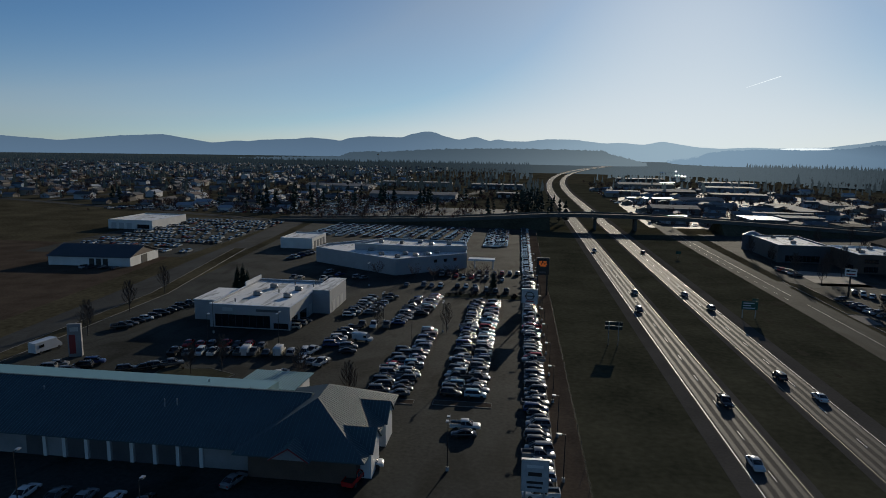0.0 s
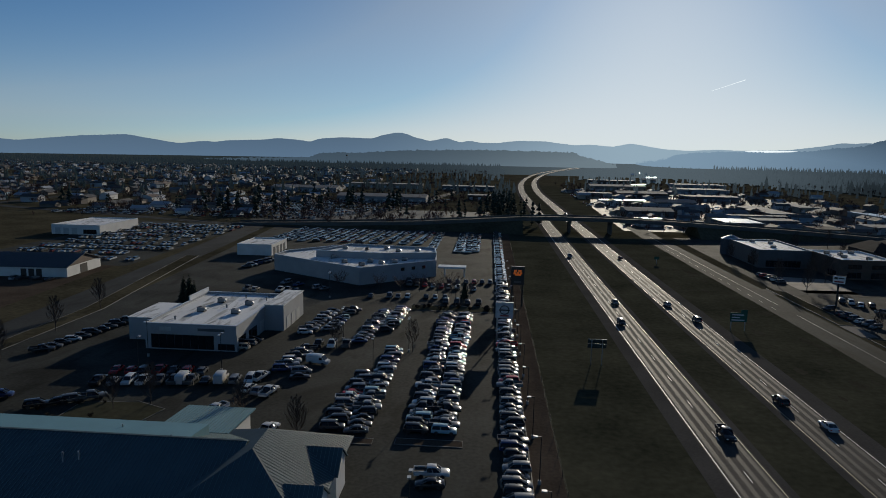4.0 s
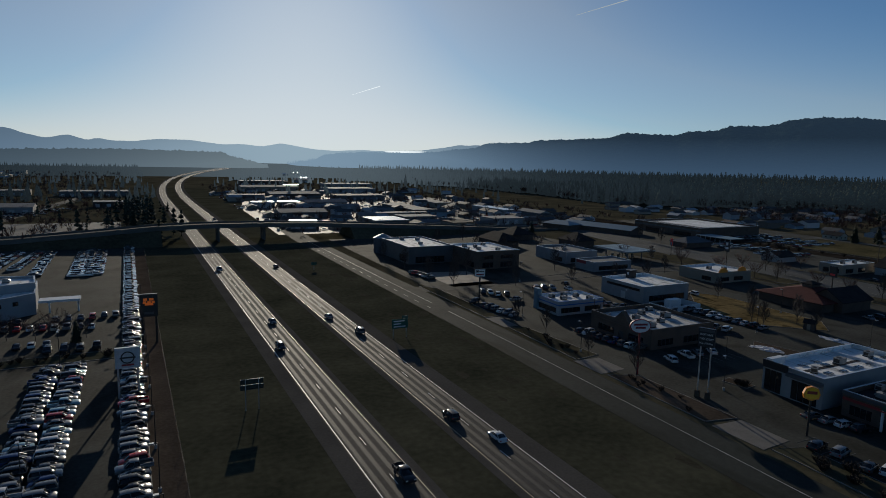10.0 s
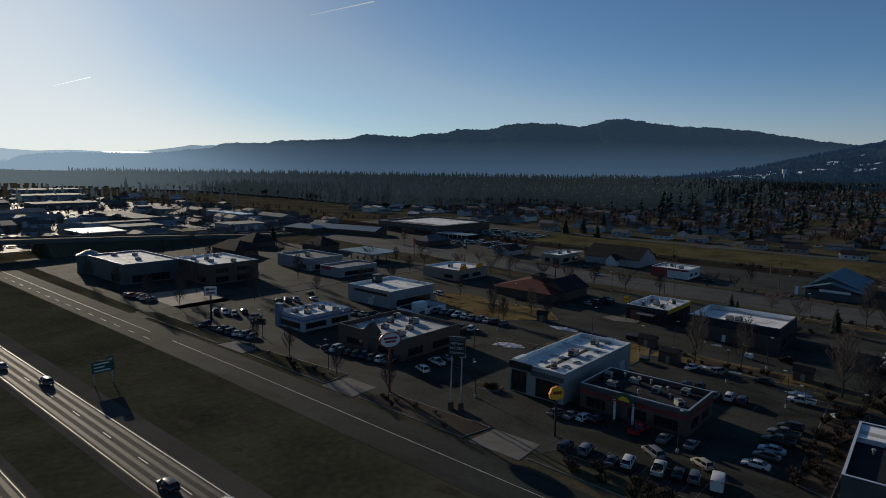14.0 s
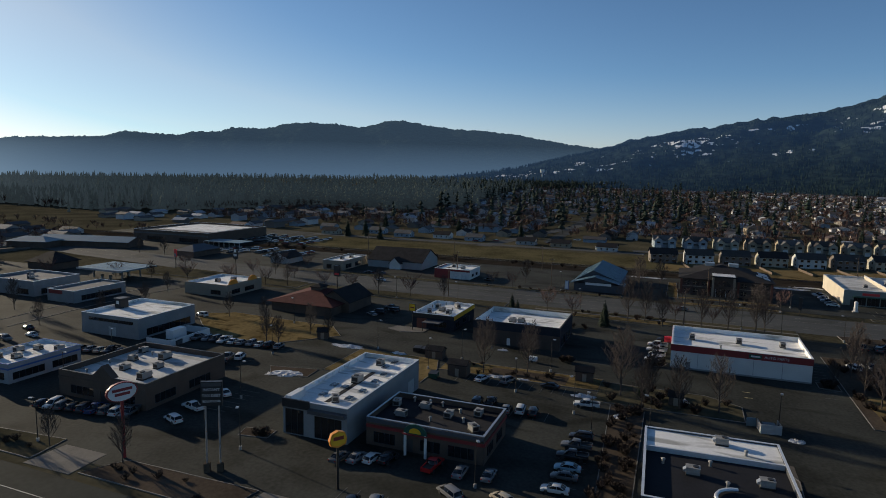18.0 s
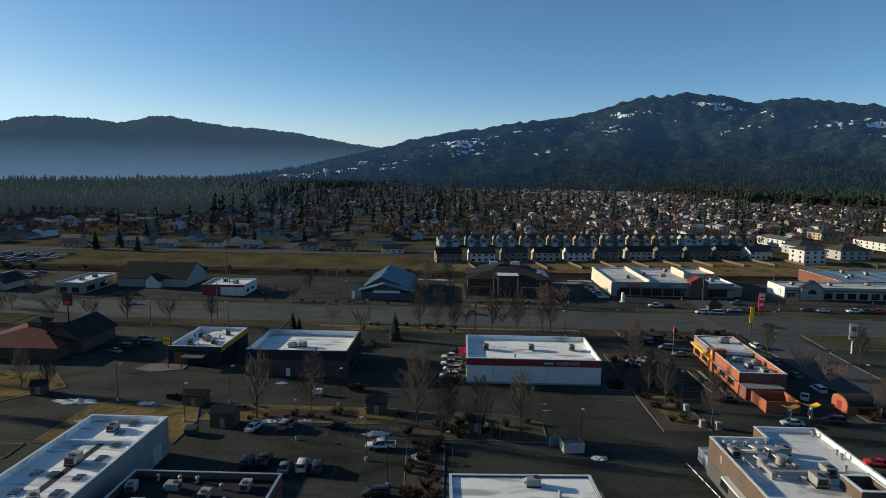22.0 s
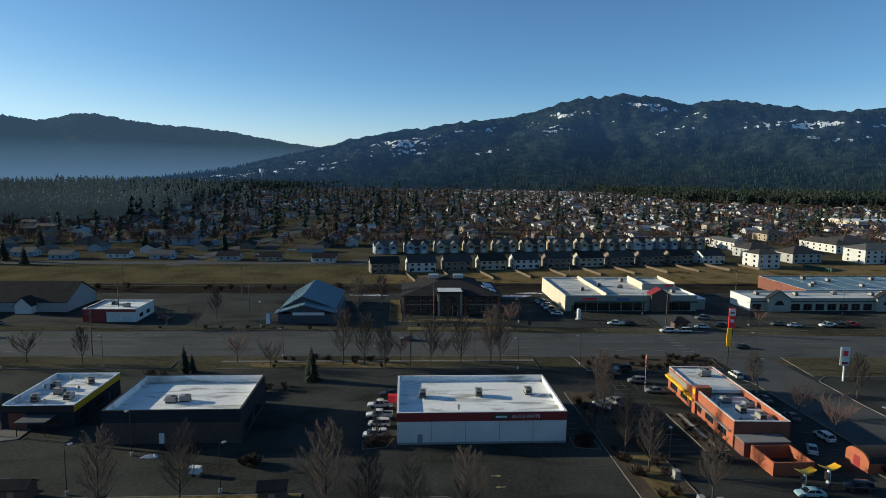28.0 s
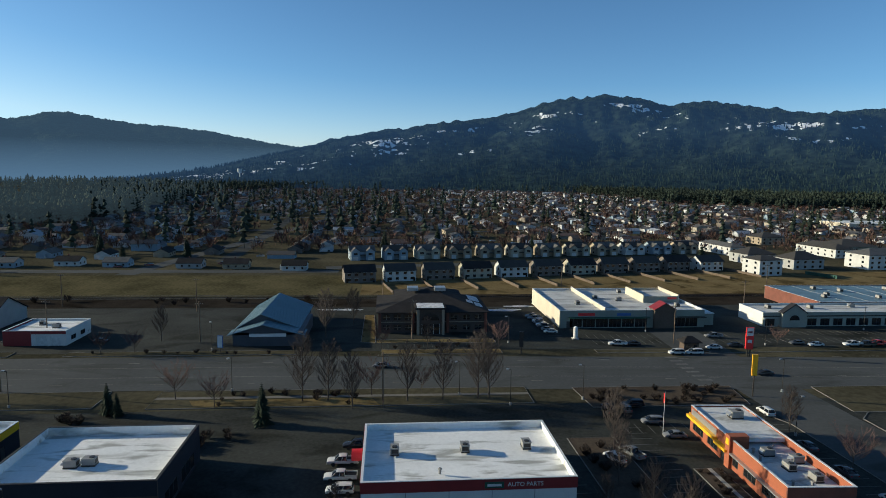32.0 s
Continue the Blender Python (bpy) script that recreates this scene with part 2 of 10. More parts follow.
WALL_INK = mat("near-black slate stucco", (0.022, 0.025, 0.033), 0.85, spec=0.2, var=0.2, scale=0.3, fine=4.0)
WALL_NAVY = mat("dark slate stucco", (0.060, 0.064, 0.075), 0.8, var=0.2, scale=0.3, fine=4.0)
BRICK_R = mat("red brick", (0.15, 0.052, 0.034), 0.85, var=0.3, scale=0.5, fine=6.0, bump=0.3)
BRICK_O = mat("orange brick", (0.29, 0.082, 0.036), 0.8, var=0.2, scale=0.4, fine=6.0, bump=0.3)
RED = mat("dark red fascia", (0.20, 0.018, 0.020), 0.5, var=0.12)
REDSIGN = mat("red sign face", (0.62, 0.03, 0.035), 0.4, var=0.08)
YELLOW = mat("yellow sign face", (0.74, 0.41, 0.02), 0.4, var=0.08)
ORANGE = mat("orange sign face", (0.70, 0.26, 0.03), 0.4, var=0.08)
WHITESIGN = mat("white sign face", (0.62, 0.62, 0.61), 0.4, var=0.06)
GREENSIGN = mat("green sign face", (0.012, 0.070, 0.048), 0.6, var=0.1)
BLUESIGN = mat("blue sign face", (0.03, 0.10, 0.30), 0.45, var=0.1)
BLACKSIGN = mat("black sign panel", (0.02, 0.02, 0.022), 0.4, var=0.1)
LEDSIGN = mat("lit orange lamps", (0.5, 0.12, 0.02), 0.4, emit=((1.0, 0.22, 0.03), 0.2))
TEAL = mat("teal standing seam roof", (0.066, 0.094, 0.106), 0.65, 0.0, spec=0.12, var=0.15, scale=0.2, fine=3.0)
# lighter copy of the teal for roof planes in sun; sunlight is in the colour
TEAL_LIT = mat("smooth sunlit teal roof sheet", (0.10, 0.20, 0.225), 0.45, 0.0, var=0.12, scale=0.2, fine=3.0, bump=0.05)
TEALSEAM = mat("teal seam", (0.10, 0.165, 0.18), 0.6, 0.0, var=0.1)
BLUEROOF = mat("blue grey metal roof", (0.11, 0.18, 0.22), 0.5, 0.0, var=0.15, scale=0.2, fine=3.0)
REDROOF = mat("red brown shingle roof", (0.078, 0.025, 0.022), 0.85, spec=0.1, var=0.3, scale=0.4, fine=5.0)
SHINGLE = mat("dark shingle roof", (0.030, 0.028, 0.028), 0.9, spec=0.08, var=0.35, scale=0.4, fine=5.0)
METAL = mat("galvanised metal", (0.42, 0.43, 0.44), 0.4, 0.7, var=0.15, scale=1.0, fine=6.0)
UNIT = mat("rooftop unit paint", (0.25, 0.245, 0.23), 0.6, 0.1, var=0.2, scale=0.8, fine=5.0)
DARKMETAL = mat("dark bronze metal", (0.035, 0.032, 0.030), 0.5, 0.4, var=0.2)
WOODPOLE = mat("weathered wood pole", (0.11, 0.080, 0.056), 0.9, var=0.3, scale=1.0, fine=8.0)
TYRE = mat("tyre rubber", (0.018, 0.018, 0.018), 0.8, var=0.2)
LAMPGLASS = mat("lamp lens", (0.55, 0.55, 0.52), 0.2, var=0.1)
TAILRED = mat("tail lamp red", (0.35, 0.015, 0.012), 0.25, var=0.1)
BARK = mat("bark", (0.058, 0.046, 0.039), 0.95, var=0.3, scale=1.0, fine=8.0)
TWIG = mat("bare twigs", (0.060, 0.047, 0.041), 0.95, var=0.3, scale=0.6, fine=5.0)
NEEDLE = mat("conifer needles", (0.014, 0.023, 0.013), 0.9, var=0.4, scale=0.3, fine=3.0, spec=0.2)
FARTREE = mat("far conifers", (0.026, 0.035, 0.026), 0.95, var=0.35, scale=0.02, fine=0.3, spec=0.1, bump=0.0, island=True)
FARBARE = mat("far bare trees", (0.088, 0.054, 0.044), 0.95, var=0.3, scale=0.02, fine=0.3, spec=0.1, bump=0.0, island=True)
SHRUB = mat("dormant shrubs", (0.036, 0.026, 0.020), 0.95, var=0.4, scale=0.5, fine=4.0, spec=0.2)
GLASS = mat("dark window glass", (0.012, 0.015, 0.018), 0.06, var=0.1, bump=0.0, spec=0.9)
CARGLASS = mat("car glass", (0.010, 0.012, 0.014), 0.09, var=0.1, bump=0.0, spec=0.45)
FRAMEDARK = mat("dark window frame", (0.05, 0.05, 0.052), 0.5, 0.3)
FRAMEW = mat("white window frame", (0.55, 0.55, 0.53), 0.5)
DOORM = mat("roller door panel", (0.40, 0.40, 0.39), 0.6, 0.1, var=0.15)
DEALWALL = mat("pale grey wall panels", (0.29, 0.295, 0.30), 0.7, var=0.12, scale=0.25, fine=5.0)
FARLOT = mat("worn pale asphalt", (0.075, 0.073, 0.069), 0.72, spec=0.16, var=0.35, scale=0.03, fine=0.5, bump=0.3, stain=(0.03, 0.5, (1, 1)))
WORNLINE = mat("worn road paint", (0.20, 0.19, 0.165), 0.8, var=0.5, scale=0.4, fine=3.0, spec=0.1)
ROOF_D = mat("dark tarred roof", (0.085, 0.085, 0.088), 0.85, var=0.3, scale=0.15, fine=3.0, spec=0.15, stain=(0.2, 0.6, (1, 0.4)))
SLATE = mat("slate metal roof", (0.060, 0.066, 0.078), 0.6, var=0.15, scale=0.2, fine=3.0, spec=0.25)
PAINTS = {}
for nm, c in (("white", (0.52, 0.52, 0.51)), ("silver", (0.17, 0.172, 0.175)), ("grey", (0.085, 0.087, 0.09)), ("black", (0.022, 0.022, 0.025)), ("dark blue", (0.03, 0.05, 0.13)), ("red", (0.36, 0.02, 0.02)), ("beige", (0.36, 0.32, 0.25)), ("yellow", (0.60, 0.40, 0.03)), ("pale blue", (0.25, 0.38, 0.44))):
    PAINTS[nm] = mat("car paint " + nm, c, 0.22, 0.0, var=0.08, scale=0.8, fine=6.0, bump=0.0)
CARSTUFF = palette_mat("far car paint", [(0.62, 0.62, 0.61), (0.05, 0.05, 0.055), (0.34, 0.35, 0.36), (0.55, 0.55, 0.54), (0.10, 0.10, 0.105), (0.03, 0.03, 0.033), (0.16, 0.03, 0.03), (0.40, 0.41, 0.42)], 0.25, 0.15, 0.8, island=True)
SIDING = {}
for nm, c in (("cream", (0.34, 0.31, 0.24)), ("tan", (0.29, 0.235, 0.165)), ("blue-grey", (0.24, 0.29, 0.33)), ("white", (0.47, 0.47, 0.45)), ("brown", (0.15, 0.125, 0.105)), ("grey", (0.30, 0.30, 0.29))):
    SIDING[nm] = mat("siding " + nm, c, 0.8, var=0.12, scale=0.4, fine=5.0)
TRIM_W = mat("white painted trim", (0.52, 0.52, 0.50), 0.7, var=0.1)
GREENFENCE = mat("green fence boards", (0.030, 0.085, 0.062), 0.8, var=0.2)
FARWALL = palette_mat("far house siding", [(0.36, 0.37, 0.38), (0.24, 0.20, 0.16), (0.22, 0.29, 0.35), (0.52, 0.52, 0.51), (0.14, 0.12, 0.10), (0.30, 0.27, 0.22), (0.44, 0.46, 0.48)], 0.8, island=True)
FARROOF = palette_mat("far house shingles", [(0.045, 0.042, 0.042), (0.070, 0.060, 0.054), (0.12, 0.12, 0.125), (0.040, 0.043, 0.050), (0.30, 0.32, 0.35), (0.055, 0.05, 0.05), (0.060, 0.058, 0.058), (0.09, 0.058, 0.048), (0.045, 0.042, 0.042)], 0.8, island=True)


def hill_mat(name, wood, haze, amount, snow=0.0, low=0.0, top=400.0, sunhaze=None, more=0.0, north=0.0, each=False):
    """Distant wooded hills: forest texture with haze mixed into the surface as emission, varied by height, towards the
    sun and to the north.
    """
    m = bpy.data.materials.new(name)
    m.use_nodes = True
    n, l = m.node_tree.nodes, m.node_tree.links
    b = n["Principled BSDF"]
    b.inputs["Roughness"].default_value, b.inputs["Specular IOR Level"].default_value = 1.0, 0.0
    geo = n.new("ShaderNodeNewGeometry")
    tex, coarse = n.new("ShaderNodeTexNoise"), n.new("ShaderNodeTexNoise")
    flat_map = n.new("ShaderNodeMapping")
    flat_map.inputs["Scale"].default_value = (1.0, 1.0, 3.0)
    l.new(geo.outputs["Position"], flat_map.inputs["Vector"])
    for t, s, d, src in ((tex, 0.035, 6.0, geo.outputs["Position"]), (coarse, 0.006, 6.0, flat_map.outputs["Vector"])):
        t.inputs["Scale"].default_value, t.inputs["Detail"].default_value = s, d
        l.new(src, t.inputs["Vector"])
    ramp = n.new("ShaderNodeValToRGB")
    e = ramp.color_ramp.elements
    e[0].position, e[1].position = 0.35, 0.65
    e[0].color, e[1].color = (*[c * 0.45 for c in wood], 1), (*[c * 1.6 for c in wood], 1)
    l.new(tex.outputs["Fac"], ramp.inputs["Fac"])
    col = ramp.outputs["Color"]
    if each:
        blend = n.new("ShaderNodeMix")
        blend.inputs["Factor"].default_value = 0.75
        l.new(tex.outputs["Fac"], blend.inputs["A"])
        l.new(geo.outputs["Random Per Island"], blend.inputs["B"])
        l.new(blend.outputs["Result"], ramp.inputs["Fac"])
        e[0].position, e[1].position = 0.15, 0.9
    sep = n.new("ShaderNodeSeparateXYZ")
    l.new(geo.outputs["Position"], sep.inputs["Vector"])
    if snow:
        slant = n.new("ShaderNodeMapping")
        slant.inputs["Rotation"].default_value, slant.inputs["Scale"].default_value = (radians(13), 0, 0), (0.9, 0.8, 3.6)
        l.new(geo.outputs["Position"], slant.inputs["Vector"])
        l.new(slant.outputs["Vector"], coarse.inputs["Vector"])
        under = n.new("ShaderNodeAttribute")
        under.attribute_name = "under_crest"
        band = n.new("ShaderNodeValToRGB")
        e = band.color_ramp.elements
        e[0].position, e[0].color, e[1].position, e[1].color = 0.035, (0, 0, 0, 1), 0.085, (1, 1, 1, 1)
        for p, c in ((0.22, 0.86), (0.42, 0.62), (0.8, 0.5), (1.0, 0.0)):
            k = e.new(p)
            k.color = (c, c, c, 1)
        scaled = n.new("ShaderNodeMath")
        scaled.operation = "DIVIDE"
        scaled.inputs[1].default_value = 420.0
        l.new(under.outputs["Fac"], scaled.inputs[0])
        l.new(scaled.outputs["Value"], band.inputs["Fac"])
        mul = n.new("ShaderNodeMath")
        mul.operation = "MULTIPLY"
        l.new(tex.outputs["Fac"], mul.inputs[0])
        l.new(coarse.outputs["Fac"], mul.inputs[1])
        patch = n.new("ShaderNodeMath")
        patch.operation = "MULTIPLY"
        l.new(mul.outputs["Value"], patch.inputs[0])
        l.new(band.outputs["Color"], patch.inputs[1])
        both = n.new("ShaderNodeMapRange")
        both.inputs["From Min"].default_value, both.inputs["From Max"].default_value = 0.335 - snow, 0.346 - snow
        l.new(patch.outputs["Value"], both.inputs["Value"])
        mix = n.new("ShaderNodeMix")
        mix.data_type = "RGBA"
        l.new(both.outputs["Result"], mix.inputs["Factor"])
        l.new(col, mix.inputs["A"])
        mix.inputs["B"].default_value = (0.88, 0.89, 0.91, 1)
        col = mix.outputs["Result"]
    l.new(col, b.inputs["Base Color"])
    # haze is put into the surface as glow; no air is drawn
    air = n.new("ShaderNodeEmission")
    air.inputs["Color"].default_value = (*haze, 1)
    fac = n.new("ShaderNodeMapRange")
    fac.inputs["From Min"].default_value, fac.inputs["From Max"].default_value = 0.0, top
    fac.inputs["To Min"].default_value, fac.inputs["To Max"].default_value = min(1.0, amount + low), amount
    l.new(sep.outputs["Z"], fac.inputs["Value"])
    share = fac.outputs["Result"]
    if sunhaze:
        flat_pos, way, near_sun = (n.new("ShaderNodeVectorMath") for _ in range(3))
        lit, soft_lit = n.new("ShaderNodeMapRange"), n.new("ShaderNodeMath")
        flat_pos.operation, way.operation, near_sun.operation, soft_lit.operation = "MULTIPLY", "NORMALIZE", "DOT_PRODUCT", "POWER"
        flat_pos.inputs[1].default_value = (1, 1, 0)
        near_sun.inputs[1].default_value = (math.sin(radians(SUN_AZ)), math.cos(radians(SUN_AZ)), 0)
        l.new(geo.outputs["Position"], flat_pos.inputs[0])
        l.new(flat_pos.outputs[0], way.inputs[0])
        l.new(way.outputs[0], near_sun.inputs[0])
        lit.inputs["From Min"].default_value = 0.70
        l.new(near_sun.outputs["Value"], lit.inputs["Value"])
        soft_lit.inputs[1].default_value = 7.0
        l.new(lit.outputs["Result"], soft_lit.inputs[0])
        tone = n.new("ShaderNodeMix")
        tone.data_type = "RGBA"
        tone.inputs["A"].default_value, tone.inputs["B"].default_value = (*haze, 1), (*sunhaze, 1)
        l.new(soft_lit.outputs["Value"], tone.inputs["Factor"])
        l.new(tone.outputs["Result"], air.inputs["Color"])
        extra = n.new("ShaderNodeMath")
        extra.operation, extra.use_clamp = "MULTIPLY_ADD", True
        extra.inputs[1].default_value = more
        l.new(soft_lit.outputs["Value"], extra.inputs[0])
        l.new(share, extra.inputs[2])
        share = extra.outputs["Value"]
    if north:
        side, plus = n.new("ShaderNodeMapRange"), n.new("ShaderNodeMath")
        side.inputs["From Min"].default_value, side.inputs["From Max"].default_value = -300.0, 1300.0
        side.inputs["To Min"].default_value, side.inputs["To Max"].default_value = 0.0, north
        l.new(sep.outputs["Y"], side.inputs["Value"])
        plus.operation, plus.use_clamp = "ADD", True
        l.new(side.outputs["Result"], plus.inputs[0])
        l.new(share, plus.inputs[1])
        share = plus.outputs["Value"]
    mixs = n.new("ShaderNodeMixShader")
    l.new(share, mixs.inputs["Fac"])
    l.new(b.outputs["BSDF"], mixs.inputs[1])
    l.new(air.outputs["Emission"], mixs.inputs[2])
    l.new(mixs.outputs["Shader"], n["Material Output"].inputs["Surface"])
    return m


# backdrop tones: each mixes a blue haze glow into its wood colour
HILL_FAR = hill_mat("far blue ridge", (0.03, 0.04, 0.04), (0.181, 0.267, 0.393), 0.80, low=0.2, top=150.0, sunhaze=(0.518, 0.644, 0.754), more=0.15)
HILL_MID = hill_mat("wooded ridge with haze mixed in", (0.018, 0.027, 0.022), (0.088, 0.150, 0.250), 0.31, low=0.56, top=190.0, sunhaze=(0.361, 0.487, 0.628), more=0.5)
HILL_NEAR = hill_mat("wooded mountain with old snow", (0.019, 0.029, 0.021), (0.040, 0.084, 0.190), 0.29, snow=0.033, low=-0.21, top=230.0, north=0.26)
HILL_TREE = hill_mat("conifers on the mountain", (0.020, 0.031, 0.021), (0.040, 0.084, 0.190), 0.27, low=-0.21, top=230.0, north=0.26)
# pure emission: sunlight on ice cloud and fog is put in as glow
CONTRAIL = hill_mat("self-glowing thin ice cloud", (0.8, 0.8, 0.8), (0.628, 0.659, 0.691), 1.0)
GLOW_WHITE = hill_mat("glowing white for fog and contrail", (0.8, 0.8, 0.8), (1.57, 1.57, 1.57), 1.0)
FARWOOD = [hill_mat("far woods with painted haze " + k, (0.044, 0.050, 0.034), (0.102, 0.141, 0.184), a, low=-0.05, top=20.0, sunhaze=(0.259, 0.314, 0.361), more=0.36, each=True) for k, a in (("sunward", 0.24), ("beside the sun", 0.19), ("thin", 0.16))]
NEARWOOD = hill_mat("woods with thin painted haze", (0.044, 0.050, 0.034), (0.102, 0.141, 0.184), 0.13, low=-0.03, top=20.0, sunhaze=(0.259, 0.314, 0.361), more=0.10, each=True)
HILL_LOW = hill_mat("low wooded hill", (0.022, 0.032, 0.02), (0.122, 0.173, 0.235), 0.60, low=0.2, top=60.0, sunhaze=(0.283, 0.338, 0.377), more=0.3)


# ---- helpers ----
def mesh_of(name, bm, material):
    me = bpy.data.meshes.new(name)
    bm.to_mesh(me)
    bm.free()
    me.materials.append(material)
    return me


def part(name, bm, material, parent=None, label=""):
    """Links a bmesh as one mesh object, under a thing or a part."""
    if name in ("wall", "deck", "parapet", "roadway", "embankment"):
        bmesh.ops.remove_doubles(bm, verts=bm.verts, dist=0.001)
    ob = new(name, mesh_of(name, bm, material))
    ob.parent = parent
    return tagged(ob, label) if label else ob


def thing(name, label, category, x=0.0, y=0.0, z=0.0, rz=0.0, group="", kind=""):
    ob = new(name)
    ob.matrix_basis = pose(x, y, z, 0, 0, rz)
    return tagged(ob, label, category, group, kind)


def structure(name, bm, material, label, category):
    return tagged(part(name, bm, material), label, category, kind="structure")


def box(bm, x0, x1, y0, y1, z0, z1):
    v = [bm.verts.new(c) for c in ((x0, y0, z0), (x1, y0, z0), (x1, y1, z0), (x0, y1, z0), (x0, y0, z1), (x1, y0, z1), (x1, y1, z1), (x0, y1, z1))]
    for f in ((3, 2, 1, 0), (4, 5, 6, 7), (0, 1, 5, 4), (1, 2, 6, 5), (2, 3, 7, 6), (3, 0, 4, 7)):
        bm.faces.new([v[i] for i in f])
    return bm


def B(*boxes):
    bm = bmesh.new()
    for b in boxes:
        box(bm, *b)
    return bm


def tube(bm, a, b, r0, r1, seg=8, caps=True):
    a, b = Vector(a), Vector(b)
    d = (b - a).normalized()
    u = d.orthogonal().normalized()
    w = d.cross(u)
    rings = []
    for c, r in ((a, r0), (b, r1)):
        rings.append([bm.verts.new(c + r * (math.cos(2 * math.pi * i / seg) * u + math.sin(2 * math.pi * i / seg) * w)) for i in range(seg)])
    for i in range(seg):
        bm.faces.new((rings[0][i], rings[0][(i + 1) % seg], rings[1][(i + 1) % seg], rings[1][i]))
    if caps:
        bm.faces.new(rings[0][::-1])
        bm.faces.new(rings[1])
    return bm


def bent_tube(points, r, seg=6, closed=False):
    """One smooth tube through a line of points."""
    bm = bmesh.new()
    pts = [Vector(p) for p in points]
    n = len(pts)
    nrm = (pts[1] - pts[0]).cross(pts[2] - pts[1]).normalized()
    rings = []
    for i, p in enumerate(pts):
        d = (pts[(i + 1) % n if closed else min(i + 1, n - 1)] - pts[(i - 1) % n if closed else max(i - 1, 0)]).normalized()
        side = d.cross(nrm)
        rings.append([bm.verts.new(p + r * (math.cos(2 * math.pi * k / seg) * side + math.sin(2 * math.pi * k / seg) * nrm)) for k in range(seg)])
    for u, v in zip(rings, rings[1:] + (rings[:1] if closed else [])):
        for k in range(seg):
            bm.faces.new((u[k], u[(k + 1) % seg], v[(k + 1) % seg], v[k]))
    if not closed:
        bm.faces.new(rings[0][::-1]), bm.faces.new(rings[-1])
    bmesh.ops.recalc_face_normals(bm, faces=bm.faces)
    return bm


def T(a, b, r0, r1=None, seg=8):
    return tube(bmesh.new(), a, b, r0, r0 if r1 is None else r1, seg)


def prism(bm, profile, y0, y1, axis="y"):
    """Extrudes an outline (a, z) from y0 to y1; axis names the direction of the extrusion."""
    at = (lambda a, y, z: (a, y, z)) if axis == "y" else (lambda a, y, z: (y, a, z))
    f = [bm.verts.new(at(a, y0, z)) for a, z in profile]
    g = [bm.verts.new(at(a, y1, z)) for a, z in profile]
    n = len(profile)
    for i in range(n):
        bm.faces.new((f[i], f[(i + 1) % n], g[(i + 1) % n], g[i]))
    bm.faces.new(f[::-1])
    bm.faces.new(g)
    bmesh.ops.recalc_face_normals(bm, faces=bm.faces)
    return bm


def P(profile, y0, y1, axis="y"):
    return prism(bmesh.new(), profile, y0, y1, axis)


def sheet(bm, points, z):
    bm.faces.new([bm.verts.new((x, y, z)) for x, y in points])
    return bm


def slab(name, points, z, material, label, category):
    """A flat piece of the ground with a little thickness, its top at z."""
    bm = bmesh.new()
    top = [bm.verts.new((x, y, z)) for x, y in points]
    low = [bm.verts.new((x, y, z - 0.3)) for x, y in points]
    n = len(points)
    bm.faces.new(top)
    for i in range(n):
        bm.faces.new((low[i], low[(i + 1) % n], top[(i + 1) % n], top[i]))
    bmesh.ops.recalc_face_normals(bm, faces=bm.faces)
    return structure(name, bm, material, label, category)


def strip(bm, line, half, z, z0=None, shift=0.0):
    """A ribbon along a line of points, half its width to each side; with z0 it has sides down to z0."""
    pts = [Vector(p) for p in line]
    left, right = [], []
    for i, p in enumerate(pts):
        d = (pts[min(i + 1, len(pts) - 1)] - pts[max(i - 1, 0)]).normalized()
        nrm = Vector((d.y, -d.x))
        left.append(p + nrm * (shift - half))
        right.append(p + nrm * (shift + half))
    L = [bm.verts.new((p.x, p.y, z)) for p in left]
    R = [bm.verts.new((p.x, p.y, z)) for p in right]
    for i in range(len(pts) - 1):
        bm.faces.new((L[i], R[i], R[i + 1], L[i + 1]))
    if z0 is not None:
        for row, src in ((L, left), (R, right)):
            low = [bm.verts.new((p.x, p.y, z0)) for p in src]
            for i in range(len(pts) - 1):
                bm.faces.new((row[i], row[i + 1], low[i + 1], low[i]))
    return bm


# ---- ground and roads ----
def ground_sheet():
    bm = bmesh.new()
    rings, seg = (0, 60, 140, 260, 420, 650, 1000, 1600, 2500, 3600, 4950), 48
    last = None
    for r in rings:
        ring = [bm.verts.new((60 + r * math.cos(2 * math.pi * i / seg), 60 + r * math.sin(2 * math.pi * i / seg), 0)) for i in range(seg)] if r else [bm.verts.new((60, 60, 0))]
        if last and len(last) == 1:
            for i in range(seg):
                bm.faces.new((last[0], ring[i], ring[(i + 1) % seg]))
        elif last:
            for i in range(seg):
                bm.faces.new((last[i], ring[i], ring[(i + 1) % seg], last[(i + 1) % seg]))
        last = ring
    return structure("ground", bm, GRASS, "dull brown-green winter grass of a wide flat valley", "ground")


ground_sheet()


def bend(y):
    """How far the highway swings to the right beyond the overpass."""
    d = max(0.0, y - 750)
    return 1.0e-4 * d * d if d < 1500 else 225.0 + 0.28 * (d - 1500)


HWY_Y = [-260, 0, 200, 400, 560, 750, 850, 950, 1050, 1150, 1250, 1350, 1450, 1550, 1700, 1900, 2100, 2300, 2600, 3000]


def hwy_line(x):
    return [(x + bend(y), y) for y in HWY_Y]


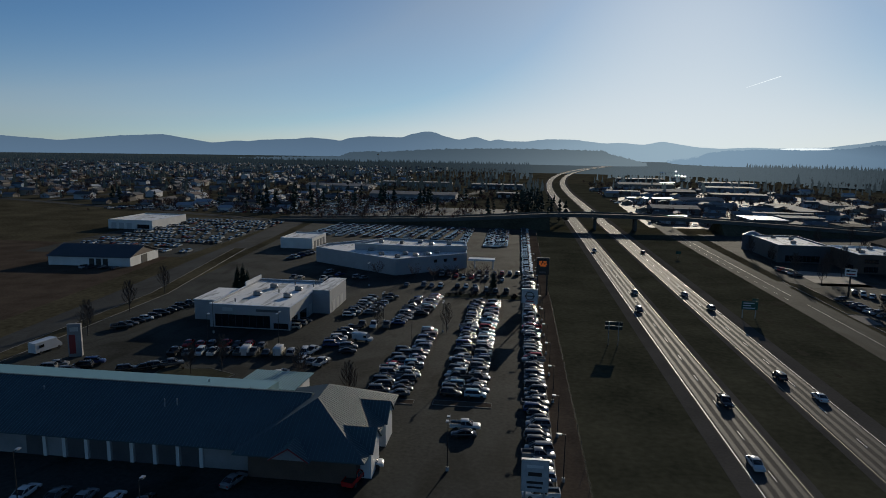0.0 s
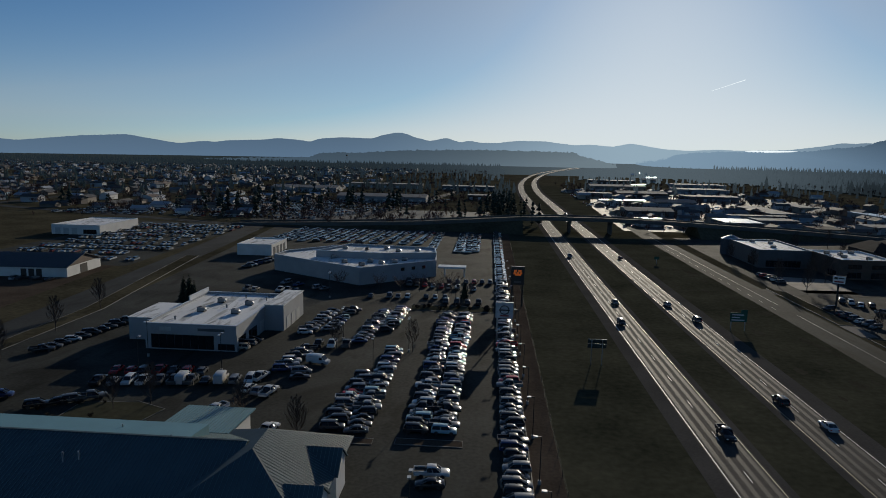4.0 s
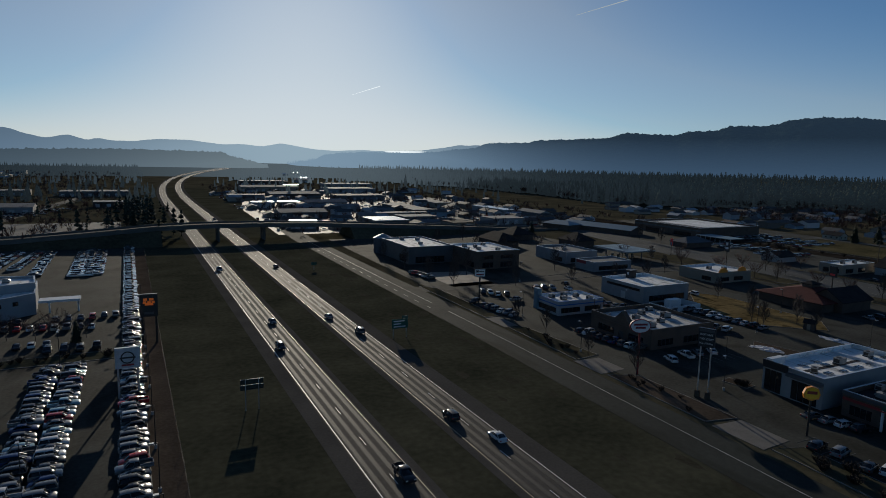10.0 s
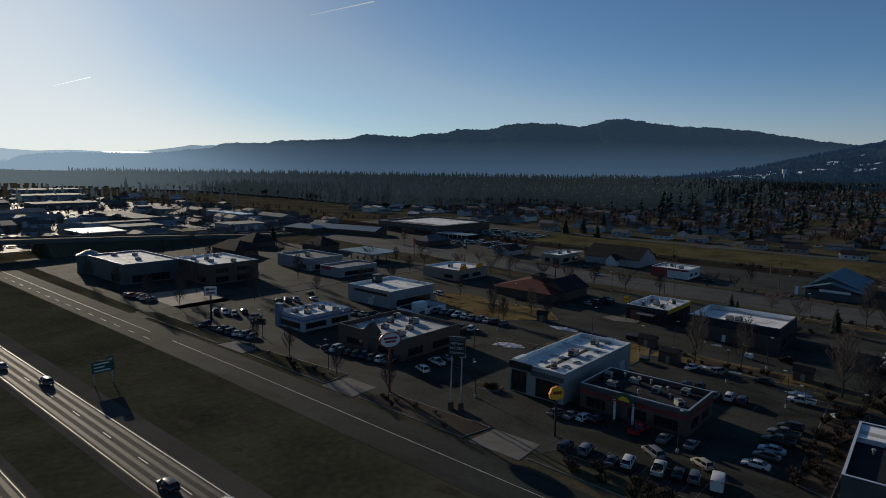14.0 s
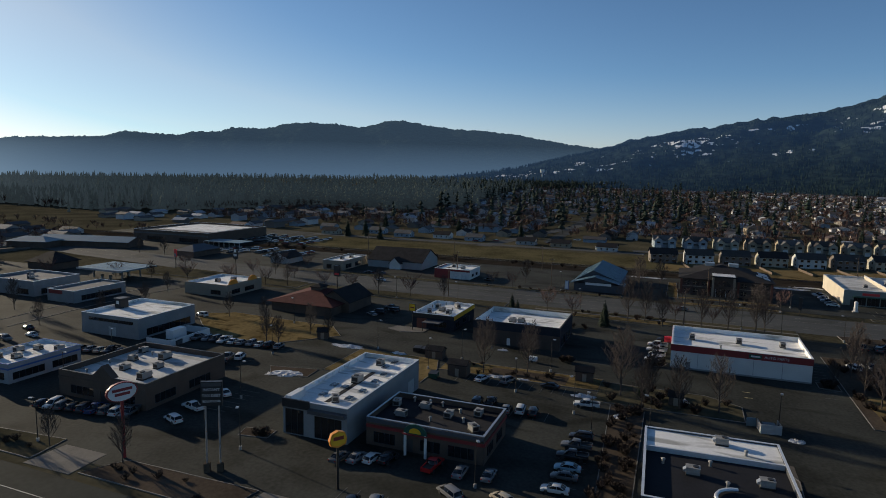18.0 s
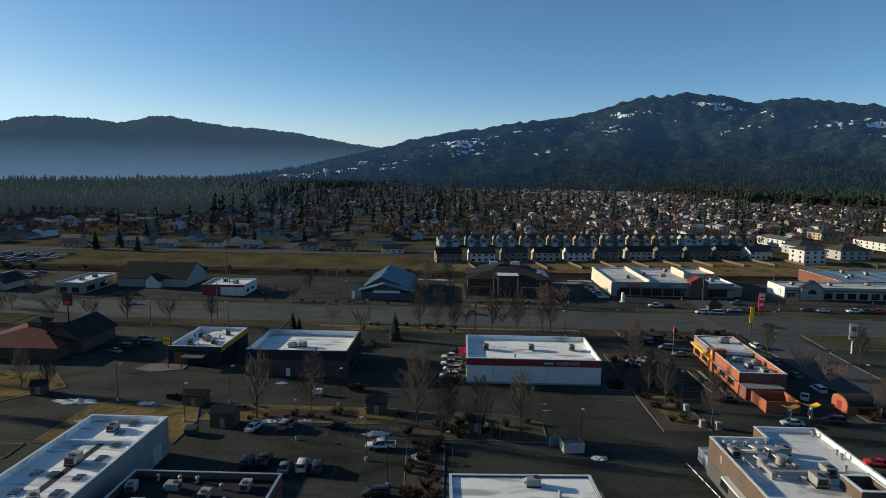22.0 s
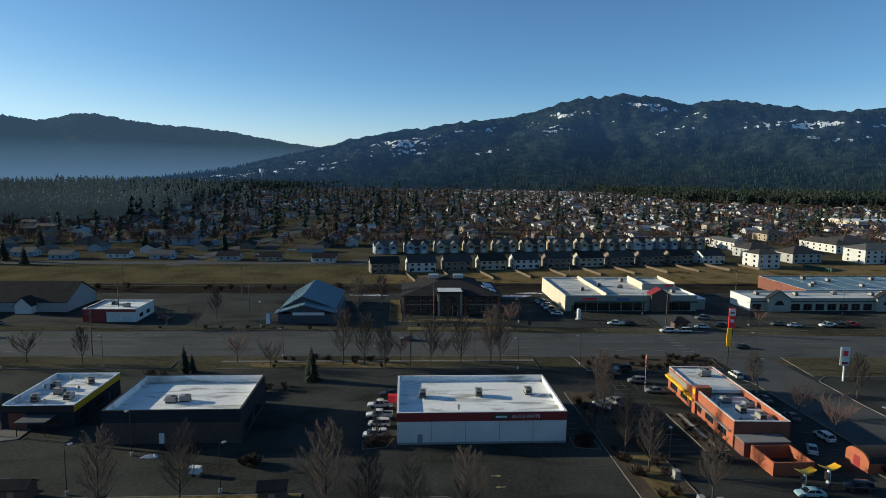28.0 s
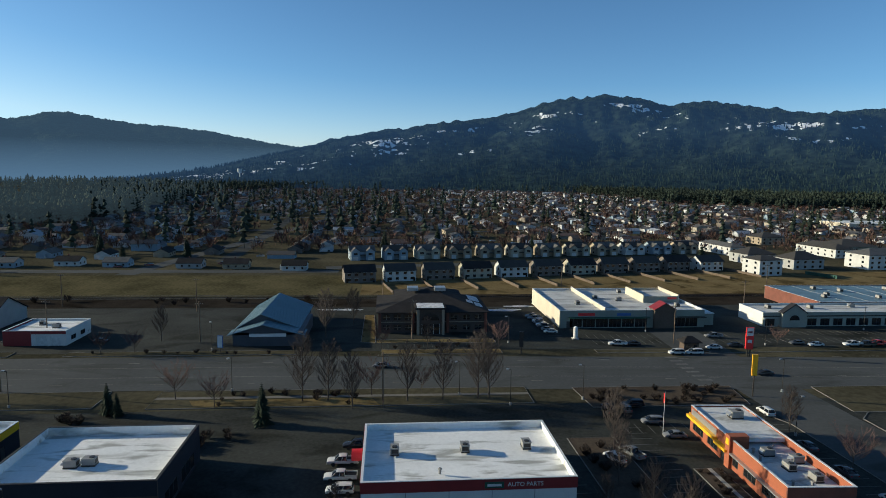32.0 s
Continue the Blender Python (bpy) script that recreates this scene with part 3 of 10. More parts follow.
bm = strip(bmesh.new(), [p for p in hwy_line(58) if p[1] < 1100], 44.0, 0.02)
structure("verge", bm, VERGE, "dark mown grass of the highway verges and median", "grass")
for name, mid, a, b in (("road_west", 45.7, 38.4, 51.3), ("road_east", 66.9, 61.4, 75.0)):
    structure(name, strip(bmesh.new(), hwy_line((a + b) / 2), (b - a) / 2, 0.05), SHOULDER, "worn grey shoulders of a divided highway", "road")
    structure("carriageway", strip(bmesh.new(), hwy_line(mid), 4.1, 0.07), HWY, "two worn concrete lanes of a divided highway", "road")
    for off in (-2.75, -0.95, 0.95, 2.75):
        structure("wheel_track", strip(bmesh.new(), hwy_line(mid + off), 0.42, 0.085), WHEELTRACK, "smooth dark wheel track worn into the highway lane", "road")
    for off, m, lab in ((-3.7, PAINT_W if mid < 50 else PAINT_Y, "edge"), (3.7, PAINT_Y if mid < 50 else PAINT_W, "edge")):
        structure("edge_line", strip(bmesh.new(), hwy_line(mid + off), 0.1 if mid < 50 and off < 0 else 0.08, 0.09), m, "solid painted edge line of the highway", "road marking")
    bm = bmesh.new()
    y = -100.0
    while y < 1100:
        x = mid + bend(y)
        box(bm, x - 0.07, x + 0.07, y, y + 3.6, 0.06, 0.092)
        y += 15.1
    tagged(structure("lane_dashes", bm, PAINT_W, "white dashed lane line of the highway", "road marking"), kind="stuff")

# frontage road beside the highway
FRONT = [(100, -260), (101, 0), (103, 100), (105, 200), (105, 300), (105.5, 420), (110, 520), (130, 640)]
structure("frontage_road", strip(bmesh.new(), FRONT, 6.3, 0.06), mat("dark frontage asphalt", (0.031, 0.035, 0.032), 0.9, spec=0.05, var=0.35, scale=0.05, fine=1.0, bump=0.25, stain=(0.12, 0.65, (1, 0.3))), "two-lane asphalt frontage road with worn markings", "road")
FRONTPAINT = mat("weathered white line paint", (0.36, 0.36, 0.35), 0.7, var=0.45, scale=0.25, fine=2.0)
for y0, y1 in ((-60, 226), (240, 420)):
    line = [(float(np.interp(y, [p[1] for p in FRONT], [p[0] for p in FRONT])) + 0.5, y) for y in np.linspace(y0, y1, 8)]
    structure("centre_line", strip(bmesh.new(), line, 0.09, 0.08), FRONTPAINT, "worn pale centre line of the frontage road", "road marking")
bm = bmesh.new()
for k in range(16):
    y = 232 + 10.2 * k
    x = float(np.interp(y, [p[1] for p in FRONT], [p[0] for p in FRONT])) - 3.3
    box(bm, x - 0.07, x + 0.07, y, y + 4.0, 0.055, 0.082)
tagged(structure("centre_dashes", bm, FRONTPAINT, "worn dashed line of the frontage road", "road marking"), kind="stuff")

# lots
slab("lot_dealers", [(-118, 20), (10.6, 20), (10.6, 425), (-138, 425), (-122, 240)], 0.04, ASPHALT, "dark asphalt of the car dealers' lots", "pavement")
slab("strip_soil", [(10.6, -60), (15.6, -60), (15.6, 430), (10.6, 430)], 0.05, SOIL, "bare brown soil strip along the wire fence", "ground")
slab("lot_shops", [(116, -200), (266, -200), (264, 270), (116, 270)], 0.03, ASPHALT, "dark patched asphalt of the shops' car parks", "pavement")
slab("lot_shops_north", [(116, 270), (264, 270), (262, 420), (120, 420)], 0.025, ASPHALT, "asphalt car parks between low shops", "pavement")
slab("field_brown", [(-420, 120), (-146, 160), (-160, 300), (-460, 300)], 0.03, SOIL, "ploughed brown field", "field")
LEFTROAD = [(-110, 0), (-124, 120), (-130, 200), (-136, 260), (-142, 330), (-150, 410), (-165, 470)]
structure("side_road", strip(bmesh.new(), LEFTROAD, 7.0, 0.06), ROAD, "asphalt side road past the dealers", "road")
slab("lot_used_cars", [(-232, 270), (-152, 270), (-158, 430), (-240, 430)], 0.035, ASPHALT, "asphalt lot full of used cars", "pavement")

slab("lot_far", [(96, 452), (360, 452), (400, 700), (330, 900), (140, 900), (104, 640)], 0.028, FARLOT, "worn pale yards round warehouses beyond the bridge", "pavement")
slab("lot_far_west", [(-150, 452), (4, 452), (4, 560), (-190, 560)], 0.028, FARLOT, "worn pale parking ground beyond the bridge", "pavement")
SIDE = [(111, 262), (172, 264), (205, 267), (232, 266), (262, 262), (283, 262)]
structure("side_street", strip(bmesh.new(), SIDE, 5.0, 0.055), ROAD, "narrow asphalt street between the shops", "road")
for off in (-5.2, 5.2):
    structure("kerb", strip(bmesh.new(), SIDE[1:5], 0.12, 0.17, 0.0, off), KERB, "pale concrete kerb of a side street", "kerb")
# avenue of shops
AVENUE = [(276, -400), (281, -120), (285, -60), (289, 20), (292, 90), (293, 200), (298, 290), (310, 380), (330, 470), (352, 560), (390, 700)]
structure("avenue", strip(bmesh.new(), AVENUE, 14.0, 0.06), AVENUE_ASPHALT, "wide five-lane asphalt avenue", "road")
for off in (-4.0, 4.0):
    structure("turn_lane_line", strip(bmesh.new(), AVENUE, 0.06, 0.08, shift=off), WORNLINE, "faded yellow turn-lane line of the avenue", "road marking")
slab("lot_east", [(308, -400), (392, -400), (392, 330), (312, 330)], 0.03, ASPHALT, "asphalt forecourts of the shops along the avenue", "pavement")
slab("lot_market", [(316, 331), (392, 331), (470, 320), (480, 480), (345, 470)], 0.026, ASPHALT, "wide asphalt car park round the supermarket", "pavement")
slab("rail_bed", [(380, -400), (398, -400), (398, 500), (374, 500), (372, 0)], 0.05, EARTH, "dark earth and gravel bed of a railway siding", "ground")
slab("field_dry", [(398, 70), (450, 70), (450, 300), (398, 300)], 0.04, FIELD, "rough field of olive winter grass", "field")
slab("yards", [(398, -330), (470, -330), (438, 70), (398, 70)], 0.04, YARD, "dry yellow back yards", "ground")
CROSS = [(113, -38), (180, -38), (250, -38), (300, -38), (330, -40)]
structure("cross_street", strip(bmesh.new(), CROSS, 8.5, 0.065), AVENUE_ASPHALT, "asphalt side street meeting the avenue", "road")

# ---- overpass ----
DECK = [(-170, 0.3), (-92, 2.9), (-46, 4.6), (-10, 7.0), (20, 9.2), (45, 10.0), (75, 10.0), (114, 9.2), (150, 7.6), (205, 4.9), (262, 1.6), (300, 0.3)]


def overpass():
    ob = thing("overpass", "long dark concrete road bridge arching over the highway", "bridge", 60, 433)
    y0, y1 = -8.0, 8.0
    top = bmesh.new()
    for (xa, za), (xb, zb) in zip(DECK, DECK[1:]):
        prism(top, [(xa - 60, za - 1.6), (xb - 60, zb - 1.6), (xb - 60, zb), (xa - 60, za)], y0, y1)
    part("deck", top, BRIDGE, ob, "dark concrete bridge deck and girders")
    for y in (y0, y1 - 0.3):
        bm = bmesh.new()
        for (xa, za), (xb, zb) in zip(DECK, DECK[1:]):
            prism(bm, [(xa - 60, za), (xb - 60, zb), (xb - 60, zb + 0.85), (xa - 60, za + 0.85)], y, y + 0.3)
        part("parapet", bm, BRIDGE, ob)
    bm = bmesh.new()
    for (xa, za), (xb, zb) in zip(DECK, DECK[1:]):
        prism(bm, [(xa - 60, za + 0.0), (xb - 60, zb + 0.0), (xb - 60, zb + 0.03), (xa - 60, za + 0.03)], y0 + 0.32, y1 - 0.32)
    part("roadway", bm, ROAD, ob, "asphalt roadway of the bridge")
    for x in (-4.0, 22.5):
        for y in (-5, 0, 5):
            part("pier", T((x, y, 0), (x, y, 7.6), 0.6, seg=12), BRIDGE, ob)
        part("pier_cap", B((x - 0.8, x + 0.8, -7, 7, 7.5, 8.45)), BRIDGE, ob)
    for xa, xb in ((-230, -35), (76, 240)):
        bm = bmesh.new()
        for (x0, z0), (x1, z1) in zip(DECK, DECK[1:]):
            u0, u1 = max(x0 - 60, xa), min(x1 - 60, xb)
            if u1 > u0:
                za, zb = (np.interp(u + 60, [d[0] for d in DECK], [d[1] for d in DECK]) - 1.55 for u in (u0, u1))
                a, b = max(za, 0.05), max(zb, 0.05)
                v = [bm.verts.new(c) for c in ((u0, y0 - 1.4 * a, 0), (u1, y0 - 1.4 * b, 0), (u1, y1 + 1.4 * b, 0), (u0, y1 + 1.4 * a, 0), (u0, y0 + 0.4, a), (u1, y0 + 0.4, b), (u1, y1 - 0.4, b), (u0, y1 - 0.4, a))]
                for f in ((4, 5, 6, 7), (0, 1, 5, 4), (2, 3, 7, 6), (0, 4, 7, 3), (1, 2, 6, 5)):
                    bm.faces.new([v[i] for i in f])
        part("embankment", bm, GRASS, ob, "grassy earth ramp of the bridge")
    return ob


overpass()


# ---- hills ----
RIDGES = {}


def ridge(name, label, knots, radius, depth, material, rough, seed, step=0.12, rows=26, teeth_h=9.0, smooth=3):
    """A belt of hills shaped to the skyline seen from the camera: (bearing, height) along its crest, with spurs and
    gullies down to its foot.
    """
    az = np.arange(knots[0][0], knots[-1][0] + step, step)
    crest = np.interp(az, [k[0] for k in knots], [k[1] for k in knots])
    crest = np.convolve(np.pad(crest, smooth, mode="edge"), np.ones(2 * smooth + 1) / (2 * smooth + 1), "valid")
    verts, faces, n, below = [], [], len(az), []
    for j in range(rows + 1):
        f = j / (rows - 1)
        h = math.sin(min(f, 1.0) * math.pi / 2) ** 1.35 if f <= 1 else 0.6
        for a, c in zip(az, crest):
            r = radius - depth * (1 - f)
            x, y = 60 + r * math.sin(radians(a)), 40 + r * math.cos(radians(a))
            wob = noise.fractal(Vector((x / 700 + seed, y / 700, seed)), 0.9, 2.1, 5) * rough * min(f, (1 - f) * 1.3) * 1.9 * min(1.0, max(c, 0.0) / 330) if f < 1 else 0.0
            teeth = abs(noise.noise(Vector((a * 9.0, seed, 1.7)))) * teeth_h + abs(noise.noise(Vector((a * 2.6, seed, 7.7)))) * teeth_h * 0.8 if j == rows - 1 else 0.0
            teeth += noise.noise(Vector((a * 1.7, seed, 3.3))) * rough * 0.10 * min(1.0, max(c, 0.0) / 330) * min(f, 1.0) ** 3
            # keeps slopes below the camera's sight line to the crest
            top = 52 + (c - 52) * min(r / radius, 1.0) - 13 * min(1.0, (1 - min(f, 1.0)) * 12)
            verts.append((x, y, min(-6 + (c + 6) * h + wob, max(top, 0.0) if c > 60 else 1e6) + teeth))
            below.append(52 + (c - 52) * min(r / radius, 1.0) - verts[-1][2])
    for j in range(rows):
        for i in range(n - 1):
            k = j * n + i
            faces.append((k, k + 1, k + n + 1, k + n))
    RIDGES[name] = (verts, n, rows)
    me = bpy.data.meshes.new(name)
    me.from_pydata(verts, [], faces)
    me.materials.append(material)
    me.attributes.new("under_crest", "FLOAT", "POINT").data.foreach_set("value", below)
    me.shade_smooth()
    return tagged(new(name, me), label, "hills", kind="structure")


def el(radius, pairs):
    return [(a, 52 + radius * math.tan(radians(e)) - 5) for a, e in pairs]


# crest angles fit the skyline as the camera sees it; distances are chosen
ridge("backdrop_far_ridge", "pale blue far ridges with haze mixed in as glow", el(4800, [(-75, 0.6), (-60, 0.7), (-42.4, 0.55), (-38.6, 0.27), (-34.6, 0.72), (-31.3, 0.92), (-29.3, 0.58), (-27.5, 0.29), (-25.5, 0.52), (-24.6, 0.46), (-23.6, 0.62), (-20.7, 0.75), (-19.4, 0.92), (-17.1, 0.75), (-16.8, 0.62), (-16, 0.93), (-14, 1.12), (-11.1, 1.06), (-10.7, 1.31), (-9.1, 1.65), (-8.2, 1.57), (-7.6, 1.3), (-6.1, 0.94), (-4.6, 1.27), (-3.3, 0.86), (-2.6, 1.07), (-1.6, 0.89), (-0.1, 0.88), (1.7, 1.12), (4.2, 1.12), (6.7, 0.82), (8.3, 0.9), (10.1, 0.74), (11.6, 1.06), (14.3, 0.62), (16.3, 0.51), (18.7, 0.65), (20.1, 0.58), (23.8, 0.7), (26, 1.01), (27.5, 1.31), (28.1, 1.23), (28.9, 1.33), (31, 1.1), (36, 1.2), (50, 1.0)]), 4800, 900, HILL_FAR, 14, 3.1, 0.1, teeth_h=3.0)
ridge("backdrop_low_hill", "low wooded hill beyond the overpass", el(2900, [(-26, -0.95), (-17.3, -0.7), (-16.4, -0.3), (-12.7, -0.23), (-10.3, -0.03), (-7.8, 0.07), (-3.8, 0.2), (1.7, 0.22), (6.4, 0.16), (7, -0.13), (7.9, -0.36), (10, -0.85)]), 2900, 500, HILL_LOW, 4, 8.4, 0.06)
ridge("backdrop_wooded_ridge", "dark wooded ridge with haze mixed in as glow", el(4300, [(10, -0.9), (14.3, -0.28), (15.3, 0.09), (16.7, 0.32), (19.1, 0.46), (23.1, 0.4), (25.5, 0.63), (26.6, 0.84), (28.5, 0.96), (29.9, 1.44), (33.8, 1.63), (34.3, 1.79), (40.3, 2.08), (41.9, 2.57), (45.9, 2.39), (47, 2.71), (49, 2.79), (50.2, 3.16), (53, 3.19), (54.4, 3.6), (56.4, 3.81), (59.3, 3.75), (60.8, 3.54), (62.2, 3.74), (63.6, 4.2), (65.3, 4.2), (66.3, 3.95), (69, 3.63), (71.1, 3.49), (75, 3.18), (77.7, 2.69), (80, 2.32), (82.2, 2.08), (88, 1.2), (96, 0.0)]), 4300, 1500, HILL_MID, 60, 5.2, 0.08, rows=40, teeth_h=12.0)
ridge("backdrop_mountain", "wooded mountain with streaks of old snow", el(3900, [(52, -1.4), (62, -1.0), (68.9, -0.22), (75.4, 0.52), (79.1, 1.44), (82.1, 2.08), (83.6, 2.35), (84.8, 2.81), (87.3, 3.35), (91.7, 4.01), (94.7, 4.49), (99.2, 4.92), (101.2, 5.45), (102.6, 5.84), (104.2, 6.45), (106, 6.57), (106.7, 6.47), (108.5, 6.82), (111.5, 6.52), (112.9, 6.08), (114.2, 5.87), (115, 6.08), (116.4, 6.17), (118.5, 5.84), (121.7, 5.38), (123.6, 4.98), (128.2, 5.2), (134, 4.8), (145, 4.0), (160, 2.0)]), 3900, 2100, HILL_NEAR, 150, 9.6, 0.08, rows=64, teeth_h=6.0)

sky_point = lambda a, e: (60 + 4650 * math.sin(radians(a)), 40 + 4650 * math.cos(radians(a)), 52 + 4650 * math.tan(radians(e)))
structure("backdrop_contrail", tube(bmesh.new(), sky_point(17.7, 5.36), sky_point(20.2, 6.2), 0.8, 2.2, 8), GLOW_WHITE, "short white contrail low in the clear sky", "contrail")
# a glowing lens stands for the bright sliver over far water
bm = bmesh.new()
bmesh.ops.create_uvsphere(bm, u_segments=24, v_segments=8, radius=1.0, matrix=Matrix.Translation(Vector(sky_point(23.0, 0.50))) @ Euler((0, 0, radians(-23))).to_matrix().to_4x4() @ Matrix.Diagonal((195, 20, 8, 1)))
structure("backdrop_fog", bm, GLOW_WHITE, "glowing white lens for a sunlit fog bank over far water", "fog")
structure("backdrop_contrail", tube(bmesh.new(), sky_point(37.2, 12.3), sky_point(42.7, 13.7), 1.2, 4.5, 8), CONTRAIL, "thin white contrail high in the clear sky", "contrail")


# ---- building kit ----
def cut_wall(length, h, openings):
    """Rectangles (a0, a1, z0, z1) that make a wall of the given length round its openings."""
    cuts = sorted({0.0, length, *[o[0] for o in openings], *[o[1] for o in openings]})
    out = []
    for a, b in zip(cuts, cuts[1:]):
        holes = sorted((o[2], o[3]) for o in openings if o[0] <= a + 1e-6 and o[1] >= b - 1e-6)
        z = 0.0
        for z0, z1 in holes:
            if z0 > z + 1e-6:
                out.append((a, b, z, z0))
            z = max(z, z1)
        if z < h - 1e-6:
            out.append((a, b, z, h))
    return out


def face_box(side, w, d, a0, a1, z0, z1, out, inn):
    """A box on one side of a w x d building: along the wall from a0 to a1, from out metres before it to inn metres behind it."""
    if side == "W":
        return (-out, inn, a0, a1, z0, z1)
    if side == "E":
        return (w - inn, w + out, a0, a1, z0, z1)
    if side == "S":
        return (a0, a1, -out, inn, z0, z1)
    return (a0, a1, d - inn, d + out, z0, z1)


def window(parent, side, w, d, a0, a1, z0, z1, n=1, frame_mat=None, glass=None, name="window", rows=1):
    """A window or glazed door: frame with mullions set in the wall, and each pane."""
    f = 0.07
    boxes = [(a0, a1, z0, z0 + f), (a0, a1, z1 - f, z1), (a0, a0 + f, z0 + f, z1 - f), (a1 - f, a1, z0 + f, z1 - f)]
    step = (a1 - a0) / n
    for i in range(1, n):
        boxes.append((a0 + i * step - f / 2, a0 + i * step + f / 2, z0 + f, z1 - f))
    fr = part(name, B(*[face_box(side, w, d, b[0], b[1], b[2], b[3], -0.02, 0.16) for b in boxes]), frame_mat or FRAMEDARK, parent)
    for i in range(n):
        part("pane", B(face_box(side, w, d, a0 + i * step + f / 2, a0 + (i + 1) * step - f / 2, z0 + f, z1 - f, -0.08, 0.11)), glass or GLASS, fr)
    return fr


def flat(name, label, x0, x1, y0, y1, h, wall, roofm=None, par=0.8, cop=None, wins=(), doors=(), bands=(), walls=None, cat="shop", rz=0.0):
    """A low flat-roofed building. wins: (side, along0, along1, z0, z1, panes); doors: (side, along0, along1, z1, material); bands:
    (side, along0, along1, z0, z1, material, name, proud). Positions along a wall are in plan metres."""
    w, d = x1 - x0, y1 - y0
    ob = thing(name, label, cat, x0, y0, 0, rz)
    t = 0.3
    base = {"W": y0, "E": y0, "S": x0, "N": x0}
    holes = {s: [] for s in "WESN"}
    for s, a, b, za, zb, *_ in wins:
        holes[s].append((a - base[s], b - base[s], za, zb))
    for s, a, b, zb, _m in doors:
        holes[s].append((a - base[s], b - base[s], 0.0, zb))
    for s in "WESN":
        length = d if s in "WE" else w
        rects = cut_wall(length, h, holes[s])
        if s in "SN":
            rects = [(max(a, t), min(b, w - t), za, zb) for a, b, za, zb in rects]
        part("wall", B(*[face_box(s, w, d, a, b, za, zb, 0, t) for a, b, za, zb in rects if b > a]), (walls or {}).get(s, wall), ob)
    part("roof", B((t, w - t, t, d - t, h - par - 0.25, h - par)), roofm or ROOF_W, ob)
    part("floor_slab", B((t, w - t, t, d - t, 0.0, 0.06)), CONCRETE, ob)
    c = 0.06
    for nm, bx in (("W", (-c, t + c, -c, d + c, h, h + 0.09)), ("E", (w - t - c, w + c, -c, d + c, h, h + 0.09)), ("S", (t + c, w - t - c, -c, t + c, h, h + 0.09)), ("N", (t + c, w - t - c, d - t - c, d + c, h, h + 0.09))):
        part("coping", B(bx), cop or COPING, ob)
    if roofm is ROOF_W and par > 0.65:
        z, e, k = h - par + 0.003, 0.025, t + 0.003
        for bx in ((k, k + e, k, d - k, z, h - 0.003), (w - k - e, w - k, k, d - k, z, h - 0.003), (k + e, w - k - e, k, k + e, z, h - 0.003), (k + e, w - k - e, d - k - e, d - k, z, h - 0.003)):
            part("parapet_lining", B(bx), ROOF_W, ob)
    for s, a, b, za, zb, n, *rest in wins:
        window(ob, s, w, d, a - base[s], b - base[s], za, zb, n, *(rest[:1]))
    for s, a, b, zb, m in doors:
        dr = part("door", B(face_box(s, w, d, a - base[s] + 0.03, b - base[s] - 0.03, 0.04, zb - 0.03, -0.08, 0.14)), m, ob)
        if b - a > 2.2:
            for k in range(1, 5):
                z = zb * k / 5
                part("door_rib", B(face_box(s, w, d, a - base[s] + 0.06, b - base[s] - 0.06, z - 0.03, z + 0.03, -0.05, 0.09)), m, dr)
    for s, a, b, za, zb, m, nm, proud in bands:
        part(nm, B(face_box(s, w, d, a - base[s], b - base[s], za, zb, proud, -0.003)), m, ob)
    return ob


UNIT_GROUP = "units on the roofs"


def make_unit(m):
    ob = tagged(new("rooftop_unit"), "boxy grey air-conditioning unit on a flat roof", "air conditioner", UNIT_GROUP)
    ob.matrix_basis = m
    part("curb", B((-1.05, 1.05, -0.75, 0.75, 0, 0.25)), DARKMETAL, ob)
    part("casing", B((-1.0, 1.0, -0.7, 0.7, 0.25, 1.25)), UNIT, ob)
    part("lid", B((-1.06, 1.06, -0.76, 0.76, 1.25, 1.32)), UNIT, ob)
    part("intake_hood", P([(1.0, 0.5), (1.45, 0.5), (1.45, 0.75), (1.0, 1.1)], -0.5, 0.5), METAL, ob)
    part("grille", B((-1.02, -1.003, -0.55, 0.55, 0.4, 1.1)), DARKMETAL, ob)
    part("fan", T((-0.4, 0, 1.32), (-0.4, 0, 1.45), 0.45, seg=14), DARKMETAL, ob)
    return ob


def make_vent(m):
    ob = tagged(new("roof_vent"), "short round metal exhaust vent on a flat roof", "vent", "vents on the roofs")
    ob.matrix_basis = m
    part("pipe", T((0, 0, 0), (0, 0, 0.8), 0.22, seg=10), UNIT, ob)
    part("cap", T((0, 0, 0.8), (0, 0, 1.0), 0.38, 0.2, seg=10), UNIT, ob)
    return ob


def make_skylight(m):
    ob = tagged(new("skylight"), "low square skylight with dark panes on a flat roof", "skylight", "skylights on the roof")
    ob.matrix_basis = m
    part("frame", B((-0.9, 0.9, -0.6, 0.6, 0, 0.18)), METAL, ob)
    for x in (-0.42, 0.42):
        part("pane", P([(x - 0.38, 0.183), (x + 0.38, 0.183), (x + 0.3, 0.27), (x - 0.3, 0.27)], -0.52, 0.52), GLASS, ob)
    part("bar", B((-0.03, 0.03, -0.55, 0.55, 0.183, 0.3)), METAL, ob)
    return ob


FIRST = {}


def again(key, maker, m, size=1.0):
    """The first of a kind is built, later ones are copies of it."""
    if key not in FIRST:
        ob = FIRST[key] = maker(m)
    else:
        ob = copy_thing(FIRST[key], m)
    ob.scale = (size,) * 3
    return ob


def units(z, *spots):
    """Rooftop units at (x, y) or (x, y, turn, size) on a roof at height z."""
    for x, y, *more in spots:
        again("unit", make_unit, pose(x, y, z, 0, 0, more[0] if more else 0), more[1] if len(more) > 1 else 1.0)


